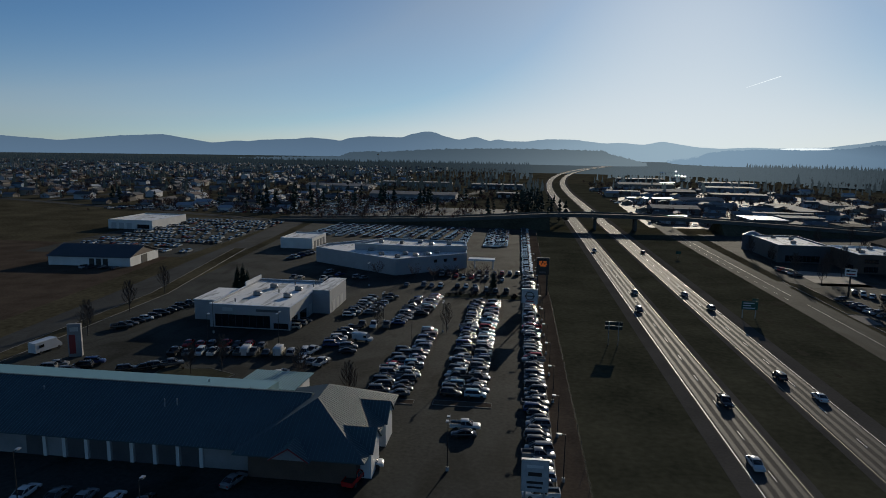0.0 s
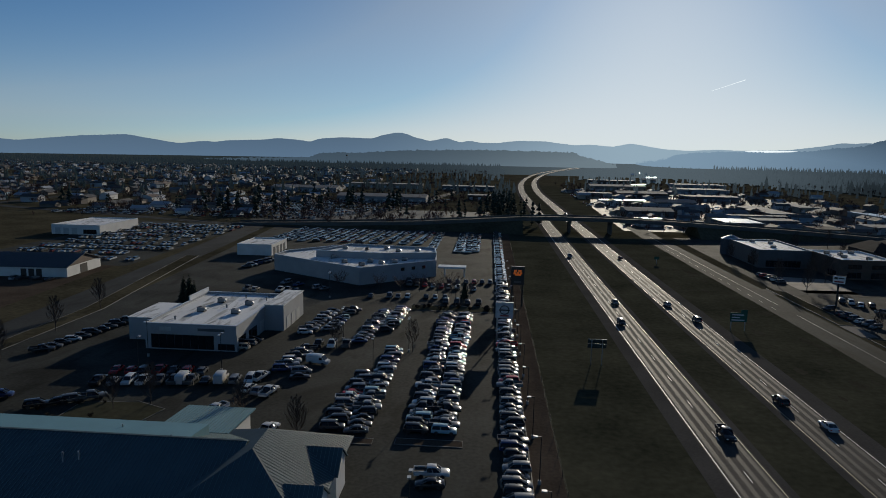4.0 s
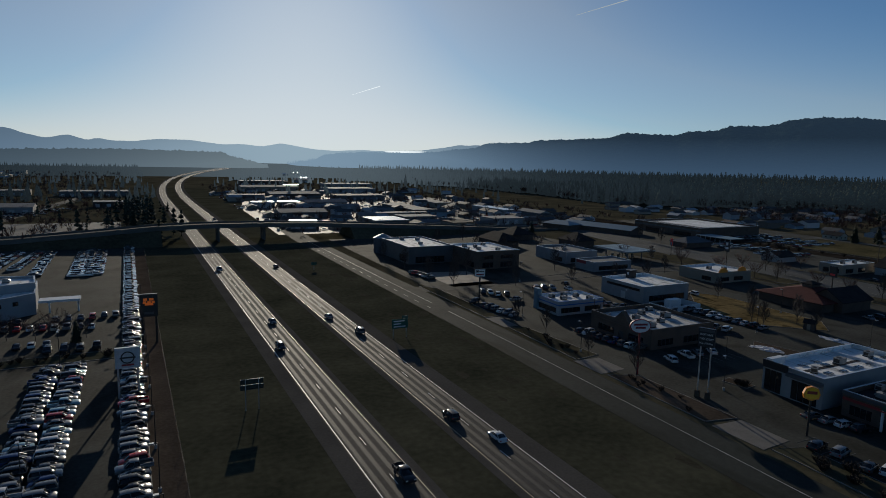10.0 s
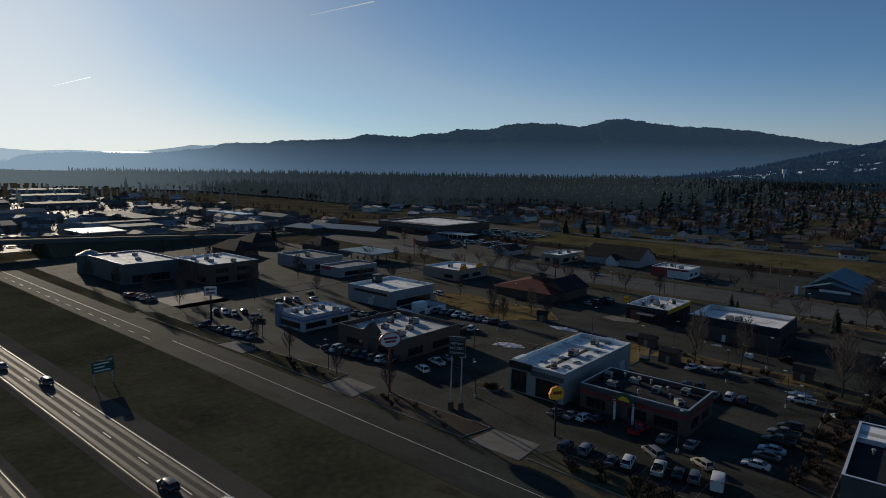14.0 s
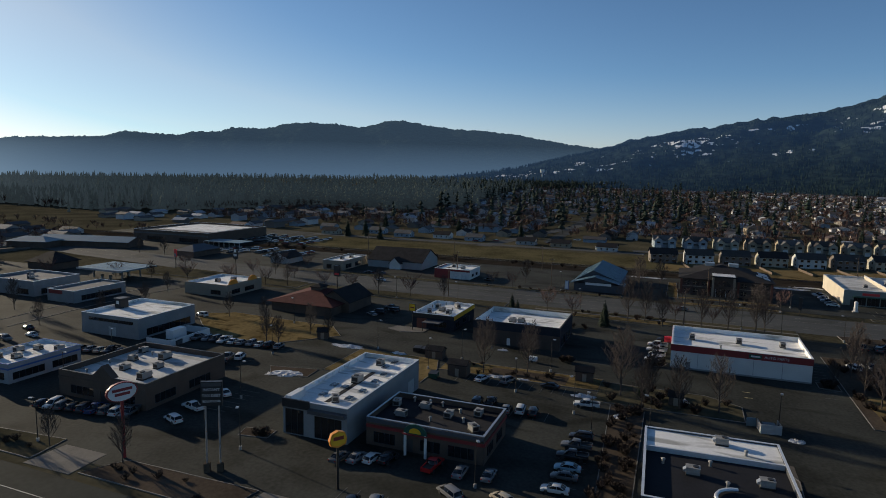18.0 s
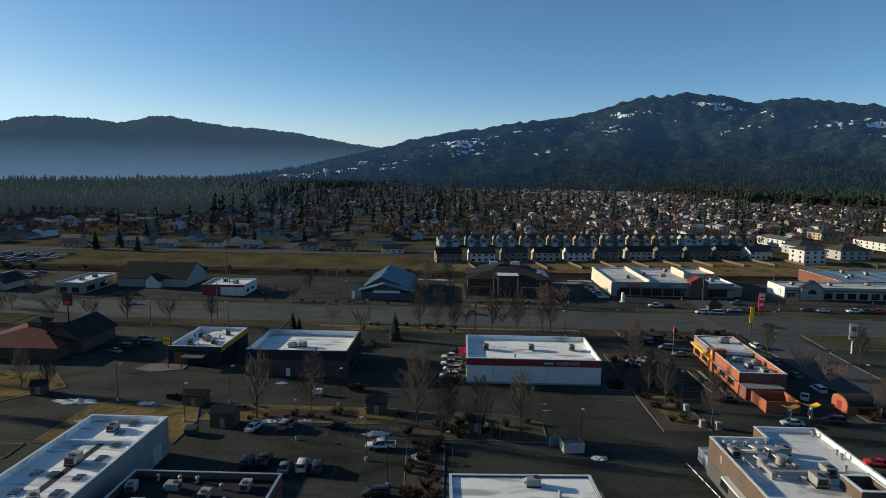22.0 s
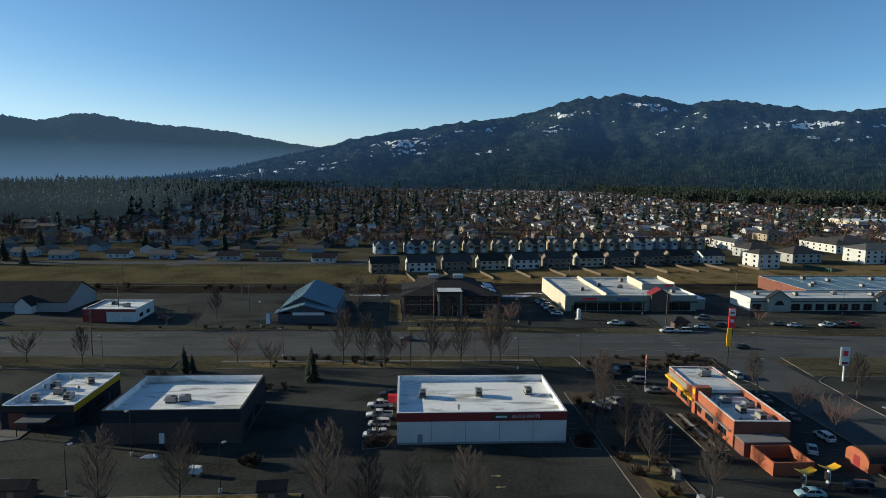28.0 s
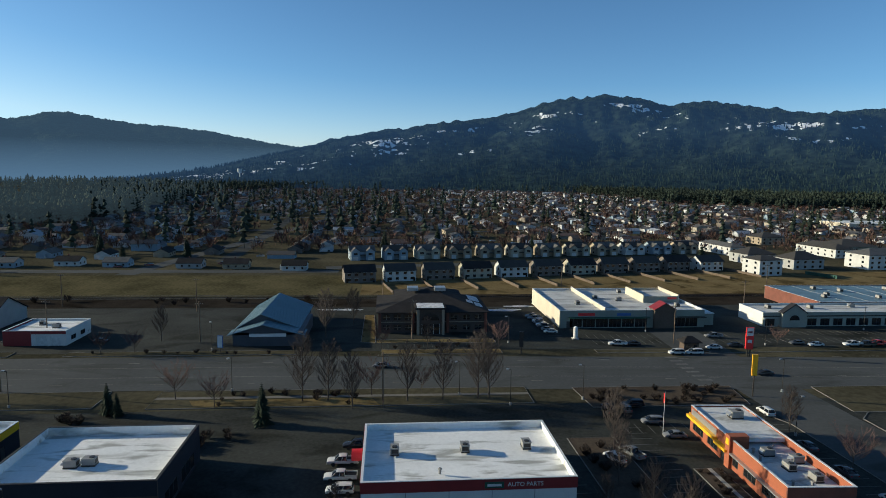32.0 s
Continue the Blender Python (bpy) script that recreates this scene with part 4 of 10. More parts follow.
def vents(z, *spots):
    for x, y in spots:
        again("vent", make_vent, pose(x, y, z))


def lettering(text, parent, x, y, z, size, rz, material, name="lettering"):
    cu = bpy.data.curves.new(name, "FONT")
    cu.body, cu.size, cu.extrude, cu.align_x, cu.align_y = text, size, 0.03, "CENTER", "CENTER"
    cu.materials.append(material)
    ob = new(name, cu)
    ob.parent = parent
    ob.matrix_basis = Matrix.Translation((x, y, z)) @ Euler((radians(90), 0, radians(rz))).to_matrix().to_4x4()
    return ob


def gable_roof(parent, x0, x1, y0, y1, eave, ridge, axis, material, over=0.5, gables=None, seam=None, mid=None, thick=0.18):
    """Two sloping roof planes with thickness; axis is the ridge's direction. gables: material of the triangles under them."""
    a0, a1 = (y0, y1) if axis == "x" else (x0, x1)
    e0, e1 = (x0 - over, x1 + over) if axis == "x" else (y0 - over, y1 + over)
    m = (a0 + a1) / 2 if mid is None else mid
    ax = "x" if axis == "x" else "y"
    for s, edge in ((-1, a0), (1, a1)):
        slope = (ridge - eave) / abs(m - edge)
        lo = (edge + s * over, eave - slope * over)
        pr = [(m, ridge), lo, (lo[0], lo[1] + thick), (m, ridge + thick)]
        rp = part("roof", P(pr, e0, e1, ax), material, parent)
        if seam:
            n = int((e1 - e0) / seam)
            bm = bmesh.new()
            for i in range(n + 1):
                c = e0 + 0.05 + (e1 - e0 - 0.1) * i / n
                prism(bm, [(m, ridge + thick), lo[:1] + (lo[1] + thick,), (lo[0], lo[1] + thick + 0.06), (m, ridge + thick + 0.06)], c - 0.03, c + 0.03, ax)
            tagged(part("seam", bm, TEALSEAM if material is TEAL else material, rp), kind="stuff")
    if gables:
        for c0, c1 in ((e0 + over, e0 + over + 0.25), (e1 - over - 0.25, e1 - over)):
            part("gable", P([(a0 + 0.02, eave), (a1 - 0.02, eave), (m, ridge - 0.02)], c0, c1, ax), gables, parent)


def hip_roof(parent, x0, x1, y0, y1, eave, ridge, material, over=0.6, name="roof", thick=0.2):
    x0, x1, y0, y1 = x0 - over, x1 + over, y0 - over, y1 + over
    w, d = x1 - x0, y1 - y0
    k = min(w, d) / 2
    top = [(x0 + k, y0 + k), (x1 - k, y1 - k)]
    bm = bmesh.new()
    low = [bm.verts.new((*c, eave)) for c in ((x0, y0), (x1, y0), (x1, y1), (x0, y1))]
    mid = [bm.verts.new((*c, eave + thick)) for c in ((x0, y0), (x1, y0), (x1, y1), (x0, y1))]
    r0, r1 = bm.verts.new((*top[0], ridge)), bm.verts.new((*top[1], ridge))
    bm.faces.new(low[::-1])
    for i in range(4):
        bm.faces.new((low[i], low[(i + 1) % 4], mid[(i + 1) % 4], mid[i]))
    if w >= d:
        bm.faces.new((mid[0], mid[1], r1, r0)), bm.faces.new((mid[2], mid[3], r0, r1)), bm.faces.new((mid[1], mid[2], r1)), bm.faces.new((mid[3], mid[0], r0))
    else:
        bm.faces.new((mid[1], mid[2], r1, r0)), bm.faces.new((mid[3], mid[0], r0, r1)), bm.faces.new((mid[0], mid[1], r0)), bm.faces.new((mid[2], mid[3], r1))
    return part(name, bm, material, parent)


def poly_block(parent, pts, h, wall, roofm, par=0.8):
    """A flat-roofed block on any outline, counter-clockwise: each wall, the roof and the coping."""
    n = len(pts)
    c = Vector((sum(p[0] for p in pts) / n, sum(p[1] for p in pts) / n))
    inner = [Vector(p) + (c - Vector(p)).normalized() * 0.5 for p in pts]
    for i in range(n):
        a, b, ia, ib = Vector(pts[i]), Vector(pts[(i + 1) % n]), inner[i], inner[(i + 1) % n]
        for nm, z0, z1, m, g in (("wall", 0.0, h, wall, 0.0), ("coping", h, h + 0.1, COPING, 0.08)):
            bm = bmesh.new()
            v = [bm.verts.new((p.x, p.y, z)) for z in (z0, z1) for p in (a, b, ib, ia)]
            for f in ((3, 2, 1, 0), (4, 5, 6, 7), (0, 1, 5, 4), (1, 2, 6, 5), (2, 3, 7, 6), (3, 0, 4, 7)):
                bm.faces.new([v[k] for k in f])
            part(nm, bm, m, parent)
    bm = bmesh.new()
    top = [bm.verts.new((p.x, p.y, h - par)) for p in inner]
    low = [bm.verts.new((p.x, p.y, h - par - 0.2)) for p in inner]
    bm.faces.new(top), bm.faces.new(low[::-1])
    part("roof", bm, roofm, parent)


# ---- shops nearest the end of the flight ----
ob = flat("auto_parts_store", "white auto parts store with dark red fascia, flat roof", 217, 239.5, 28.8, 62.4, 6.5, WALL_W, ROOF_W, 1.15, WHITESIGN,
          wins=[("N", 220, 236, 0.6, 3.2, 8)], doors=[("W", 57.4, 58.4, 2.1, WALL_G), ("E", 42, 44, 2.2, FRAMEDARK)],
          bands=[("W", 28.8, 62.4, 4.75, 6.48, RED, "fascia", 0.12), ("W", 28.8, 62.4, 0.0, 0.45, WALL_G, "plinth", 0.05), ("S", 217, 239.5, 4.75, 6.48, RED, "fascia", 0.12), ("N", 217, 239.5, 4.75, 6.48, RED, "fascia", 0.12)])
part("logo_panel", B((-0.2, -0.125, 11.6, 14.6, 5.1, 6.1)), GREENSIGN, ob, "teal green rounded logo panel")
part("logo_bar", B((-0.24, -0.203, 12.0, 14.2, 5.4, 5.8)), WHITESIGN, ob)
lettering("AUTO PARTS", ob, -0.16, 8.2, 5.6, 0.95, -90, WHITESIGN)
for k in range(4):
    part("panel_joint", B((-0.012, -0.004, 6.7 * (k + 1) - 0.05, 6.7 * (k + 1) + 0.05, 0.5, 4.7)), WALL_G, ob)
part("awning", P([(14.8 + 1.4 + 1.4 * math.cos(math.pi * k / 10), 3.0 + 1.5 * math.sin(math.pi * k / 10)) for k in range(11)], 33.62, 35.8), REDSIGN, ob, "bright red curved entrance awning")
units(5.6, (228.8, 57.1), (229.2, 45.0), (229.9, 34.1))
vents(5.6, (221, 50))

ob = flat("dark_shop", "near-black slate shop with brown lower wall and white roof", 219, 240.5, 92.8, 119.3, 6.8, WALL_INK, ROOF_W, 1.6, WALL_INK, walls={"W": WALL_LODGE},
          wins=[("S", 222, 228, 0.5, 3.2, 3), ("S", 230, 237, 0.5, 3.2, 3), ("E", 98, 114, 0.5, 3.4, 7)], doors=[("W", 107.6, 108.7, 2.2, WHITESIGN)],
          bands=[("W", 92.8, 119.3, 4.4, 6.78, WALL_INK, "upper_wall", 0.1)])
units(5.2, (227.7, 109.2, 90), (228.3, 106.6, 90))

ob = flat("drive_in_restaurant", "small dark fast-food restaurant with a yellow side fascia", 227, 248, 128.5, 143, 5.0, WALL_INK, ROOF_W, 0.95, COPING,
          wins=[("W", 131, 135.5, 0.9, 2.6, 3), ("S", 229, 233, 0.8, 2.6, 2), ("S", 236, 240, 0.8, 2.6, 2)], doors=[("S", 242, 243.4, 2.3, FRAMEDARK)],
          bands=[("S", 227, 248, 3.6, 4.9, YELLOW, "fascia", 0.1), ("W", 128.5, 143, 3.7, 4.9, DARKMETAL, "fascia", 0.1), ("W", 138, 141.5, 0, 3.4, BRICK_R, "panel", 0.04)])
part("canopy", B((-4.2, -0.1, 3.5, 9.5, 2.9, 3.15)), WALL_NAVY, ob)
part("canopy_post", T((-4.0, 3.8, 0), (-4.0, 3.8, 2.9), 0.09), DARKMETAL, ob)
part("canopy_post", T((-4.0, 9.2, 0), (-4.0, 9.2, 2.9), 0.09), DARKMETAL, ob)
part("pickup_window", B((3, 5, 14.5, 15.0, 0.9, 2.4)), WALL_NAVY, ob)
units(4.3, (232, 139, 20), (236, 136, 90), (240, 139), (243, 133, 45), (233, 132.5))
vents(4.3, (230, 136), (238, 133), (245, 138), (239.5, 141))

ob = flat("long_store", "long pale grey shop with stepped white roof and dark shopfront", 140, 174, 118, 132.3, 7.0, WALL_G, ROOF_W, 1.0, COPING, walls={"S": WALL_G},
          wins=[("W", 119.2, 125.2, 0.2, 4.6, 4), ("W", 127.6, 131.8, 0.2, 5.2, 3), ("N", 144, 152, 0.4, 3.4, 5)], doors=[("S", 168, 171.5, 3.4, DOORM), ("S", 158, 159.2, 2.2, DOORM)],
          bands=[("W", 126.2, 132.3, 5.6, 7.3, BLACKSIGN, "sign_band", 0.35), ("W", 118, 126, 5.3, 6.0, WALL_DG, "canopy", 1.2)])
part("divider_parapet", B((24.0, 24.4, 0.4, 13.9, 6.0, 6.6)), COPING, ob)
part("membrane_strip", B((4.0, 24.0, 6.3, 7.4, 6.0, 6.04)), ROOF_K, ob, "dark walkway strip down the roof")
part("raised_corner", B((0.35, 5.0, 12.6, 13.95, 6.003, 7.6)), WHITESIGN, ob)
units(6.0, (169.8, 126.0), (156.9, 125.1, 0, 1.2), (145.2, 123.6, 30))
for x, y in ((152.9, 125.9), (153.2, 128.6), (147.4, 127.8), (152.2, 121.4), (158.6, 121.7), (147.5, 121.8), (163.6, 122.0), (168.4, 124.0), (172.4, 123.6)):
    again("skylight", make_skylight, pose(x, y, 6.0, 0, 0, 0), 1.1)

ob = flat("diner_restaurant", "red brick restaurant with a dark roof and blue-white parapet", 142, 156.5, 91.7, 115, 5.4, WALL_B, ROOF_K, 1.0, METAL,
          wins=[("W", 93.5, 98.5, 0.6, 2.8, 4), ("W", 100, 104, 0.6, 2.8, 3), ("W", 109, 113.5, 0.6, 2.8, 4), ("S", 144, 148, 0.7, 2.8, 3), ("S", 150, 154, 0.7, 2.8, 3)], doors=[("W", 105.4, 107.4, 2.5, FRAMEDARK)],
          bands=[("W", 91.7, 115, 3.5, 4.1, RED, "fascia", 0.14), ("S", 142, 156.5, 3.5, 4.1, RED, "fascia", 0.14), ("W", 91.7, 115, 4.62, 5.36, WALL_NAVY, "cornice", 0.3)])
bm = bmesh.new()
pr = [(12.6 + 2.3 * math.cos(math.pi * k / 10), 4.3 + 1.9 * math.sin(math.pi * k / 10)) for k in range(11)]
part("sign_arch", P(pr, -1.6, -1.3, "x"), GREENSIGN, ob, "green and yellow arched sign over the entrance")
part("sign_disc", P([(12.6 + 1.2 * math.cos(math.pi * k / 8), 4.5 + 1.0 * math.sin(math.pi * k / 8)) for k in range(9)], -1.68, -1.603, "x"), YELLOW, ob)
for y in (10.6, 14.6):
    part("porch_post", T((-1.4, y, 0), (-1.4, y, 4.4), 0.28, seg=8), WALL_W, ob)
part("porch_roof", B((-1.9, -0.32, 10.2, 15.0, 4.1, 4.3)), RED, ob)
units(4.4, (151.9, 113.2, 10), (152.4, 107.1, 90), (150.2, 101.4), (153.2, 96.3), (146, 95, 45), (147, 110, 90))
vents(4.4, (155.3, 110.8), (155.2, 107.3), (155.0, 104.5), (147, 104), (149, 98), (153, 100))

ob = flat("black_roof_shop", "shop with a black front roof and pale rear roof", 129.6, 155.6, 43, 64.5, 7.0, WALL_DG, ROOF_K, 0.9, COPING,
          wins=[("N", 133, 138, 0.6, 3.0, 3)], doors=[("N", 150, 153, 3.0, DOORM), ("E", 50, 53, 3.0, DOORM)], rz=2.2)
part("rear_roof", B((18.2, 25.65, 0.35, 21.15, 6.35, 6.75)), ROOF_W, ob, "pale membrane of the raised rear roof")
part("rear_edge", B((17.8, 18.2, 0.35, 21.15, 6.1, 6.95)), COPING, ob)
pr = [(6.5 + 3.2 * math.cos(math.pi * k / 10), 8.2 + 3.2 * math.sin(math.pi * k / 10)) for k in range(11)]
part("curved_parapet", bent_tube([(a - 2, b, 6.5) for a, b in pr], 0.28), COPING, ob)
units(6.75, (152.4, 53.0, 92))
units(6.1, (140.4, 57.6, 92), (140.4, 47.3, 92))
vents(6.1, (138, 52.8), (142.5, 62), (144.4, 55))
vents(6.75, (149.3, 49.5))

ob = thing("brick_corner_store", "brown brick corner store with broad white roof crowded with equipment", "shop", 150, -1.2)
for side, bx in (("N", (0, 21.3, 20.8, 21.1, 3.2, 7)), ("E", (21.0, 21.3, 11.2, 20.8, 0, 7)), ("N", (21.3, 26.2, 10.9, 11.2, 0, 7)), ("E", (25.9, 26.2, 0.3, 10.9, 0, 7)), ("S", (0, 26.2, 0, 0.3, 0, 7)), ("W", (0, 0.3, 0.3, 20.8, 0, 7))):
    part("wall", B(bx), WALL_B, ob)
part("lower_wall", B(*[(a, b, 20.82, 21.16, z0, z1) for a, b, z0, z1 in cut_wall(21.3, 3.2, [(8.0, 9.6, 1.0, 2.6), (2.2, 3.4, 0.0, 2.3), (12.5, 15.5, 0.8, 2.6)])]), WALL_DG, ob)
for a, b, z0, z1 in ((8.0, 9.6, 1.0, 2.6), (12.5, 15.5, 0.8, 2.6)):
    part("window", B((a + 0.02, b - 0.02, 20.9, 21.0, z0 + 0.02, z1 - 0.02)), GLASS, ob)
part("door", B((2.22, 3.38, 20.9, 21.0, 0, 2.28)), DOORM, ob)
part("pilot_window", B((15.6, 16.3, 21.103, 21.16, 4.6, 5.9)), WALL_T, ob)
part("canopy", B((0, 13.0, 21.17, 22.2, 3.5, 3.8)), WHITESIGN, ob)
part("roof", B((0.3, 21.0, 0.3, 20.8, 5.95, 6.2), (21.0, 25.9, 0.3, 10.9, 5.95, 6.2)), ROOF_X, ob)
for bx in ((0.303, 25.897, 0.303, 0.33, 6.203, 6.997), (25.87, 25.897, 0.333, 10.897, 6.203, 6.997), (20.97, 20.997, 10.9, 20.797, 6.203, 6.997), (0.303, 0.33, 0.333, 20.797, 6.203, 6.997)):
    part("parapet_lining", B(bx), ROOF_W, ob)
for bx in ((-0.06, 21.36, 20.74, 21.16), (20.94, 21.36, 11.263, 20.737), (20.94, 26.26, 10.84, 11.26), (25.84, 26.26, 0.363, 10.837), (-0.06, 26.26, -0.06, 0.36), (-0.06, 0.36, 0.363, 20.737)):
    part("coping", B((*bx, 7.0, 7.1)), WHITESIGN, ob)
for bx in ((0.4, 5.6, 3.2, 3.5), (0.4, 5.6, 7.4, 7.7), (5.3, 5.6, 3.503, 7.397), (0.4, 0.7, 3.503, 7.397)):
    part("raised_front", B((*bx, 6.203, 8.2)), WALL_B, ob)
part("raised_coping", B((0.3, 5.7, 3.1, 3.6, 8.2, 8.3), (0.3, 5.7, 7.3, 7.8, 8.2, 8.3), (5.2, 5.7, 3.6, 7.3, 8.2, 8.3), (0.3, 0.8, 3.6, 7.3, 8.2, 8.3)), WHITESIGN, ob)
part("annex", B((21.304, 27.2, 18.6, 20.6, 0, 2.5)), DOORM, ob, "white lean-to shed")
for k in range(7):
    ws = part("wheel_stop", P([(-0.1, 0.0), (0.1, 0.0), (0.07, 0.13), (-0.07, 0.13)], -0.95, 0.95), WHITESIGN)
    tagged(ws, "white concrete wheel stop on dark asphalt", "wheel stop", "wheel stops beside the corner store")
    ws.matrix_basis = pose(174.2 - 2.35 * k, 22.0 - 0.22 * k, 0.04, 0, 0, 95)
units(6.2, (165.6, 18.0), (166.6, 9.4, 90), (156.2, 9.3, 0, 1.3), (159.6, 6.0, 0, 1.15))
vents(6.2, (163, 17.5), (168, 17.8), (170.4, 10.4), (166.9, 0.4), (165.4, 0.5), (174.3, 0.4), (161, 2.4))
for x0, y0, x1, y1 in ((157.5, 15.5, 162, 15.5), (160.5, 10.5, 165, 10.5), (164.6, 13.5, 164.6, 17.2), (158.2, 7.0, 158.2, 14.8)):
    dk = thing("roof_duct", "square galvanised air duct on low stands", "duct", x0, y0, 6.2, group="air ducts on the roof")
    part("duct", B((-0.3, x1 - x0 + 0.3, -0.3, y1 - y0 + 0.3, 0.5, 1.15)), UNIT, dk)
    for a, b in ((0, 0), (x1 - x0, y1 - y0)):
        part("stand", B((a - 0.25, a + 0.25, b - 0.25, b + 0.25, 0, 0.497)), UNIT, dk)
for k in range(4):
    pr = thing("roof_fan", "squat galvanised fan cowl beside the parapet", "fan", 169.6, 12.2 + 1.9 * k, 6.2, group="fan cowls on the roof")
    part("cowl", T((0, 0, 0.25), (0, 0, 0.95), 0.5, 0.42, seg=12), METAL, pr)
    part("curb", B((-0.5, 0.5, -0.5, 0.5, 0, 0.25)), UNIT, pr)
pp = thing("roof_pipe", "grey pipe run on low blocks across the roof", "pipe", 0, 0, 6.2)
for a, b in (((167.6, 11.0, 0.4), (167.6, 19.2, 0.4)), ((160.0, 17.0, 0.35), (167.5, 17.0, 0.35)), ((157.0, 11.2, 0.4), (161.6, 11.2, 0.4))):
    part("pipe", T(a, b, 0.11), METAL, pp)
    for f in (0.1, 0.9):
        c = Vector(a).lerp(Vector(b), f)
        part("block", B((c.x - 0.2, c.x + 0.2, c.y - 0.2, c.y + 0.2, 0, 0.28)), UNIT, pp)
tank_group = "exhaust drums on the roof"
for x, y in ((161.5, 15.3), (162.3, 12.0), (165.6, 14.2), (165.0, 11.8)):
    tk = thing("exhaust_drum", "round galvanised exhaust fan housing on the roof", "fan", x, y, 6.2, group=tank_group)
    part("drum", T((0, 0, 0.3), (0, 0, 1.7), 0.75, seg=14), UNIT, tk)
    part("base", B((-0.6, 0.6, -0.6, 0.6, 0, 0.3)), UNIT, tk)
    part("rim", T((0, 0, 1.7), (0, 0, 1.82), 0.82, seg=14), METAL, tk)
    part("pipe", T((0.6, 0, 0.9), (2.3, 0.3, 0.9), 0.16), METAL, tk)

# burger restaurant of orange brick
ob = flat("burger_restaurant", "orange brick fast-food restaurant with yellow awnings", 213, 248, -14.8, -3.7, 5.4, BRICK_O, ROOF_X, 1.6, WHITESIGN, walls={"W": BRICK_R, "N": BRICK_O},
          wins=[("N", 216, 220, 0.9, 2.7, 3), ("N", 222, 226, 0.9, 2.7, 3), ("N", 228, 230, 0.9, 2.7, 2), ("N", 236, 240, 0.7, 2.9, 3), ("N", 242, 246.5, 0.7, 2.9, 4), ("E", -13, -5, 0.7, 2.9, 6)], doors=[("N", 232.5, 234.5, 2.5, FRAMEDARK)],
          bands=[("N", 236, 248, 3.0, 3.6, YELLOW, "awning", 0.9), ("N", 231, 235.5, 2.8, 3.3, YELLOW, "awning", 1.1), ("N", 214, 230, 2.9, 3.2, METAL, "trellis", 0.7), ("N", 236.5, 247.5, 3.65, 4.9, METAL, "panel", 0.08), ("E", -14.8, -3.7, 3.0, 3.6, YELLOW, "awning", 0.7)], rz=-2.9)
part("raised_roof", B((19.0, 34.65, 0.35, 10.75, 4.35, 5.15)), ROOF_X, ob)
part("entrance_tower", B((17.2, 18.9, 8.1, 11.7, 0, 6.2)), BRICK_O, ob)
part("emblem", B((17.5, 18.6, 11.704, 11.8, 4.4, 5.6)), YELLOW, ob)
units(5.15, (242, -11.5, 90, 1.2))
units(3.8, (222.5, -10), (228.0, -9.5, 90), (218.5, -12), (225, -13, 90))
vents(3.8, (217, -7), (220, -13.3), (226, -7), (229, -7.5), (230.5, -12), (216.5, -10))
ob = thing("waste_enclosure", "open-topped orange brick waste enclosure", "enclosure", 201.6, -12.3)
for bx in ((0, 7.4, 0, 0.3, 0, 2.6), (0, 7.4, 7.3, 7.6, 0, 2.6), (0, 0.3, 0.3, 7.3, 0, 2.6), (7.1, 7.4, 0.3, 7.3, 0, 2.6)):
    part("wall", B(bx), BRICK_O, ob)
ob = thing("storeroom", "low brick storeroom with a flat pale roof", "shed", 209.4, -12.6)
part("wall", B((0, 3.4, 0, 9, 0, 2.8)), BRICK_R, ob)
part("roof", B((-0.15, 3.55, -0.15, 9.15, 2.8, 3.0)), ROOF_G, ob)
ob = thing("barrel_shed", "red shed with a curved dark roof", "shed", 205, -30, 0, 0)
pr = [(3.0 * math.cos(math.pi * k / 10), 1.9 + 1.5 * math.sin(math.pi * k / 10)) for k in range(11)]
part("roof", P([(3.1 * math.cos(math.pi * k / 10), 1.9 + 1.65 * math.sin(math.pi * k / 10)) for k in range(11)] + [(-2.98, 1.8), (2.98, 1.8)][::1], 0, 7), SHINGLE, ob)
part("wall", P([(3.0, 0), *pr, (-3.0, 0)], 0.1, 7.2), BRICK_O, ob)
part("door", B((-0.8, 0.8, 7.203, 7.26, 0, 2.1)), RED, ob)
for x, y, rz in ((197.5, -7.8, 10), (198.7, -13.0, 10)):
    ob = thing("order_canopy", "yellow drive-through canopy on a white post", "canopy", x, y, 0, rz, group="drive-through canopies")
    part("post", B((-0.22, 0.22, -0.22, 0.22, 0, 2.8)), WHITESIGN, ob)
    for s in (-1, 1):
        part("wing", P([(0, 2.75), (s * 0.9, 2.95), (s * 1.7, 3.3), (s * 1.75, 3.42), (s * 0.9, 3.1), (0, 2.92)], -0.75, 0.75, "x"), YELLOW, ob)
    part("menu_board", B((-0.5, 0.5, 0.25, 0.4, 0.8, 2.2)), BLACKSIGN, ob)

# ---- across the avenue ----
ob = thing("metal_hall", "blue-grey metal hall with stepped gable roofs", "shop", 317, 84)
part("wall", B((0, 26, 0, 21, 0, 4.2)), WALL_NAVY, ob)
gable_roof(ob, 6, 40, 2, 21, 4.2, 8.6, "x", BLUEROOF, 0.6, WALL_NAVY, 1.2, 13.5)
gable_roof(ob, 0, 5.8, 0, 22, 3.6, 6.6, "x", BLUEROOF, 0.6, WALL_NAVY, 1.2, 12)
part("rear_wall", B((26.01, 40, 2.2, 20.8, 0, 4.2)), WALL_NAVY, ob)
part("sign_board", B((-0.2, -0.003, 5, 16, 3.0, 4.0)), WHITESIGN, ob)
for y in (2, 5, 8, 12, 15, 18):
    window(ob, "W", 26, 21, y, y + 2, 0.5, 2.5, 1)
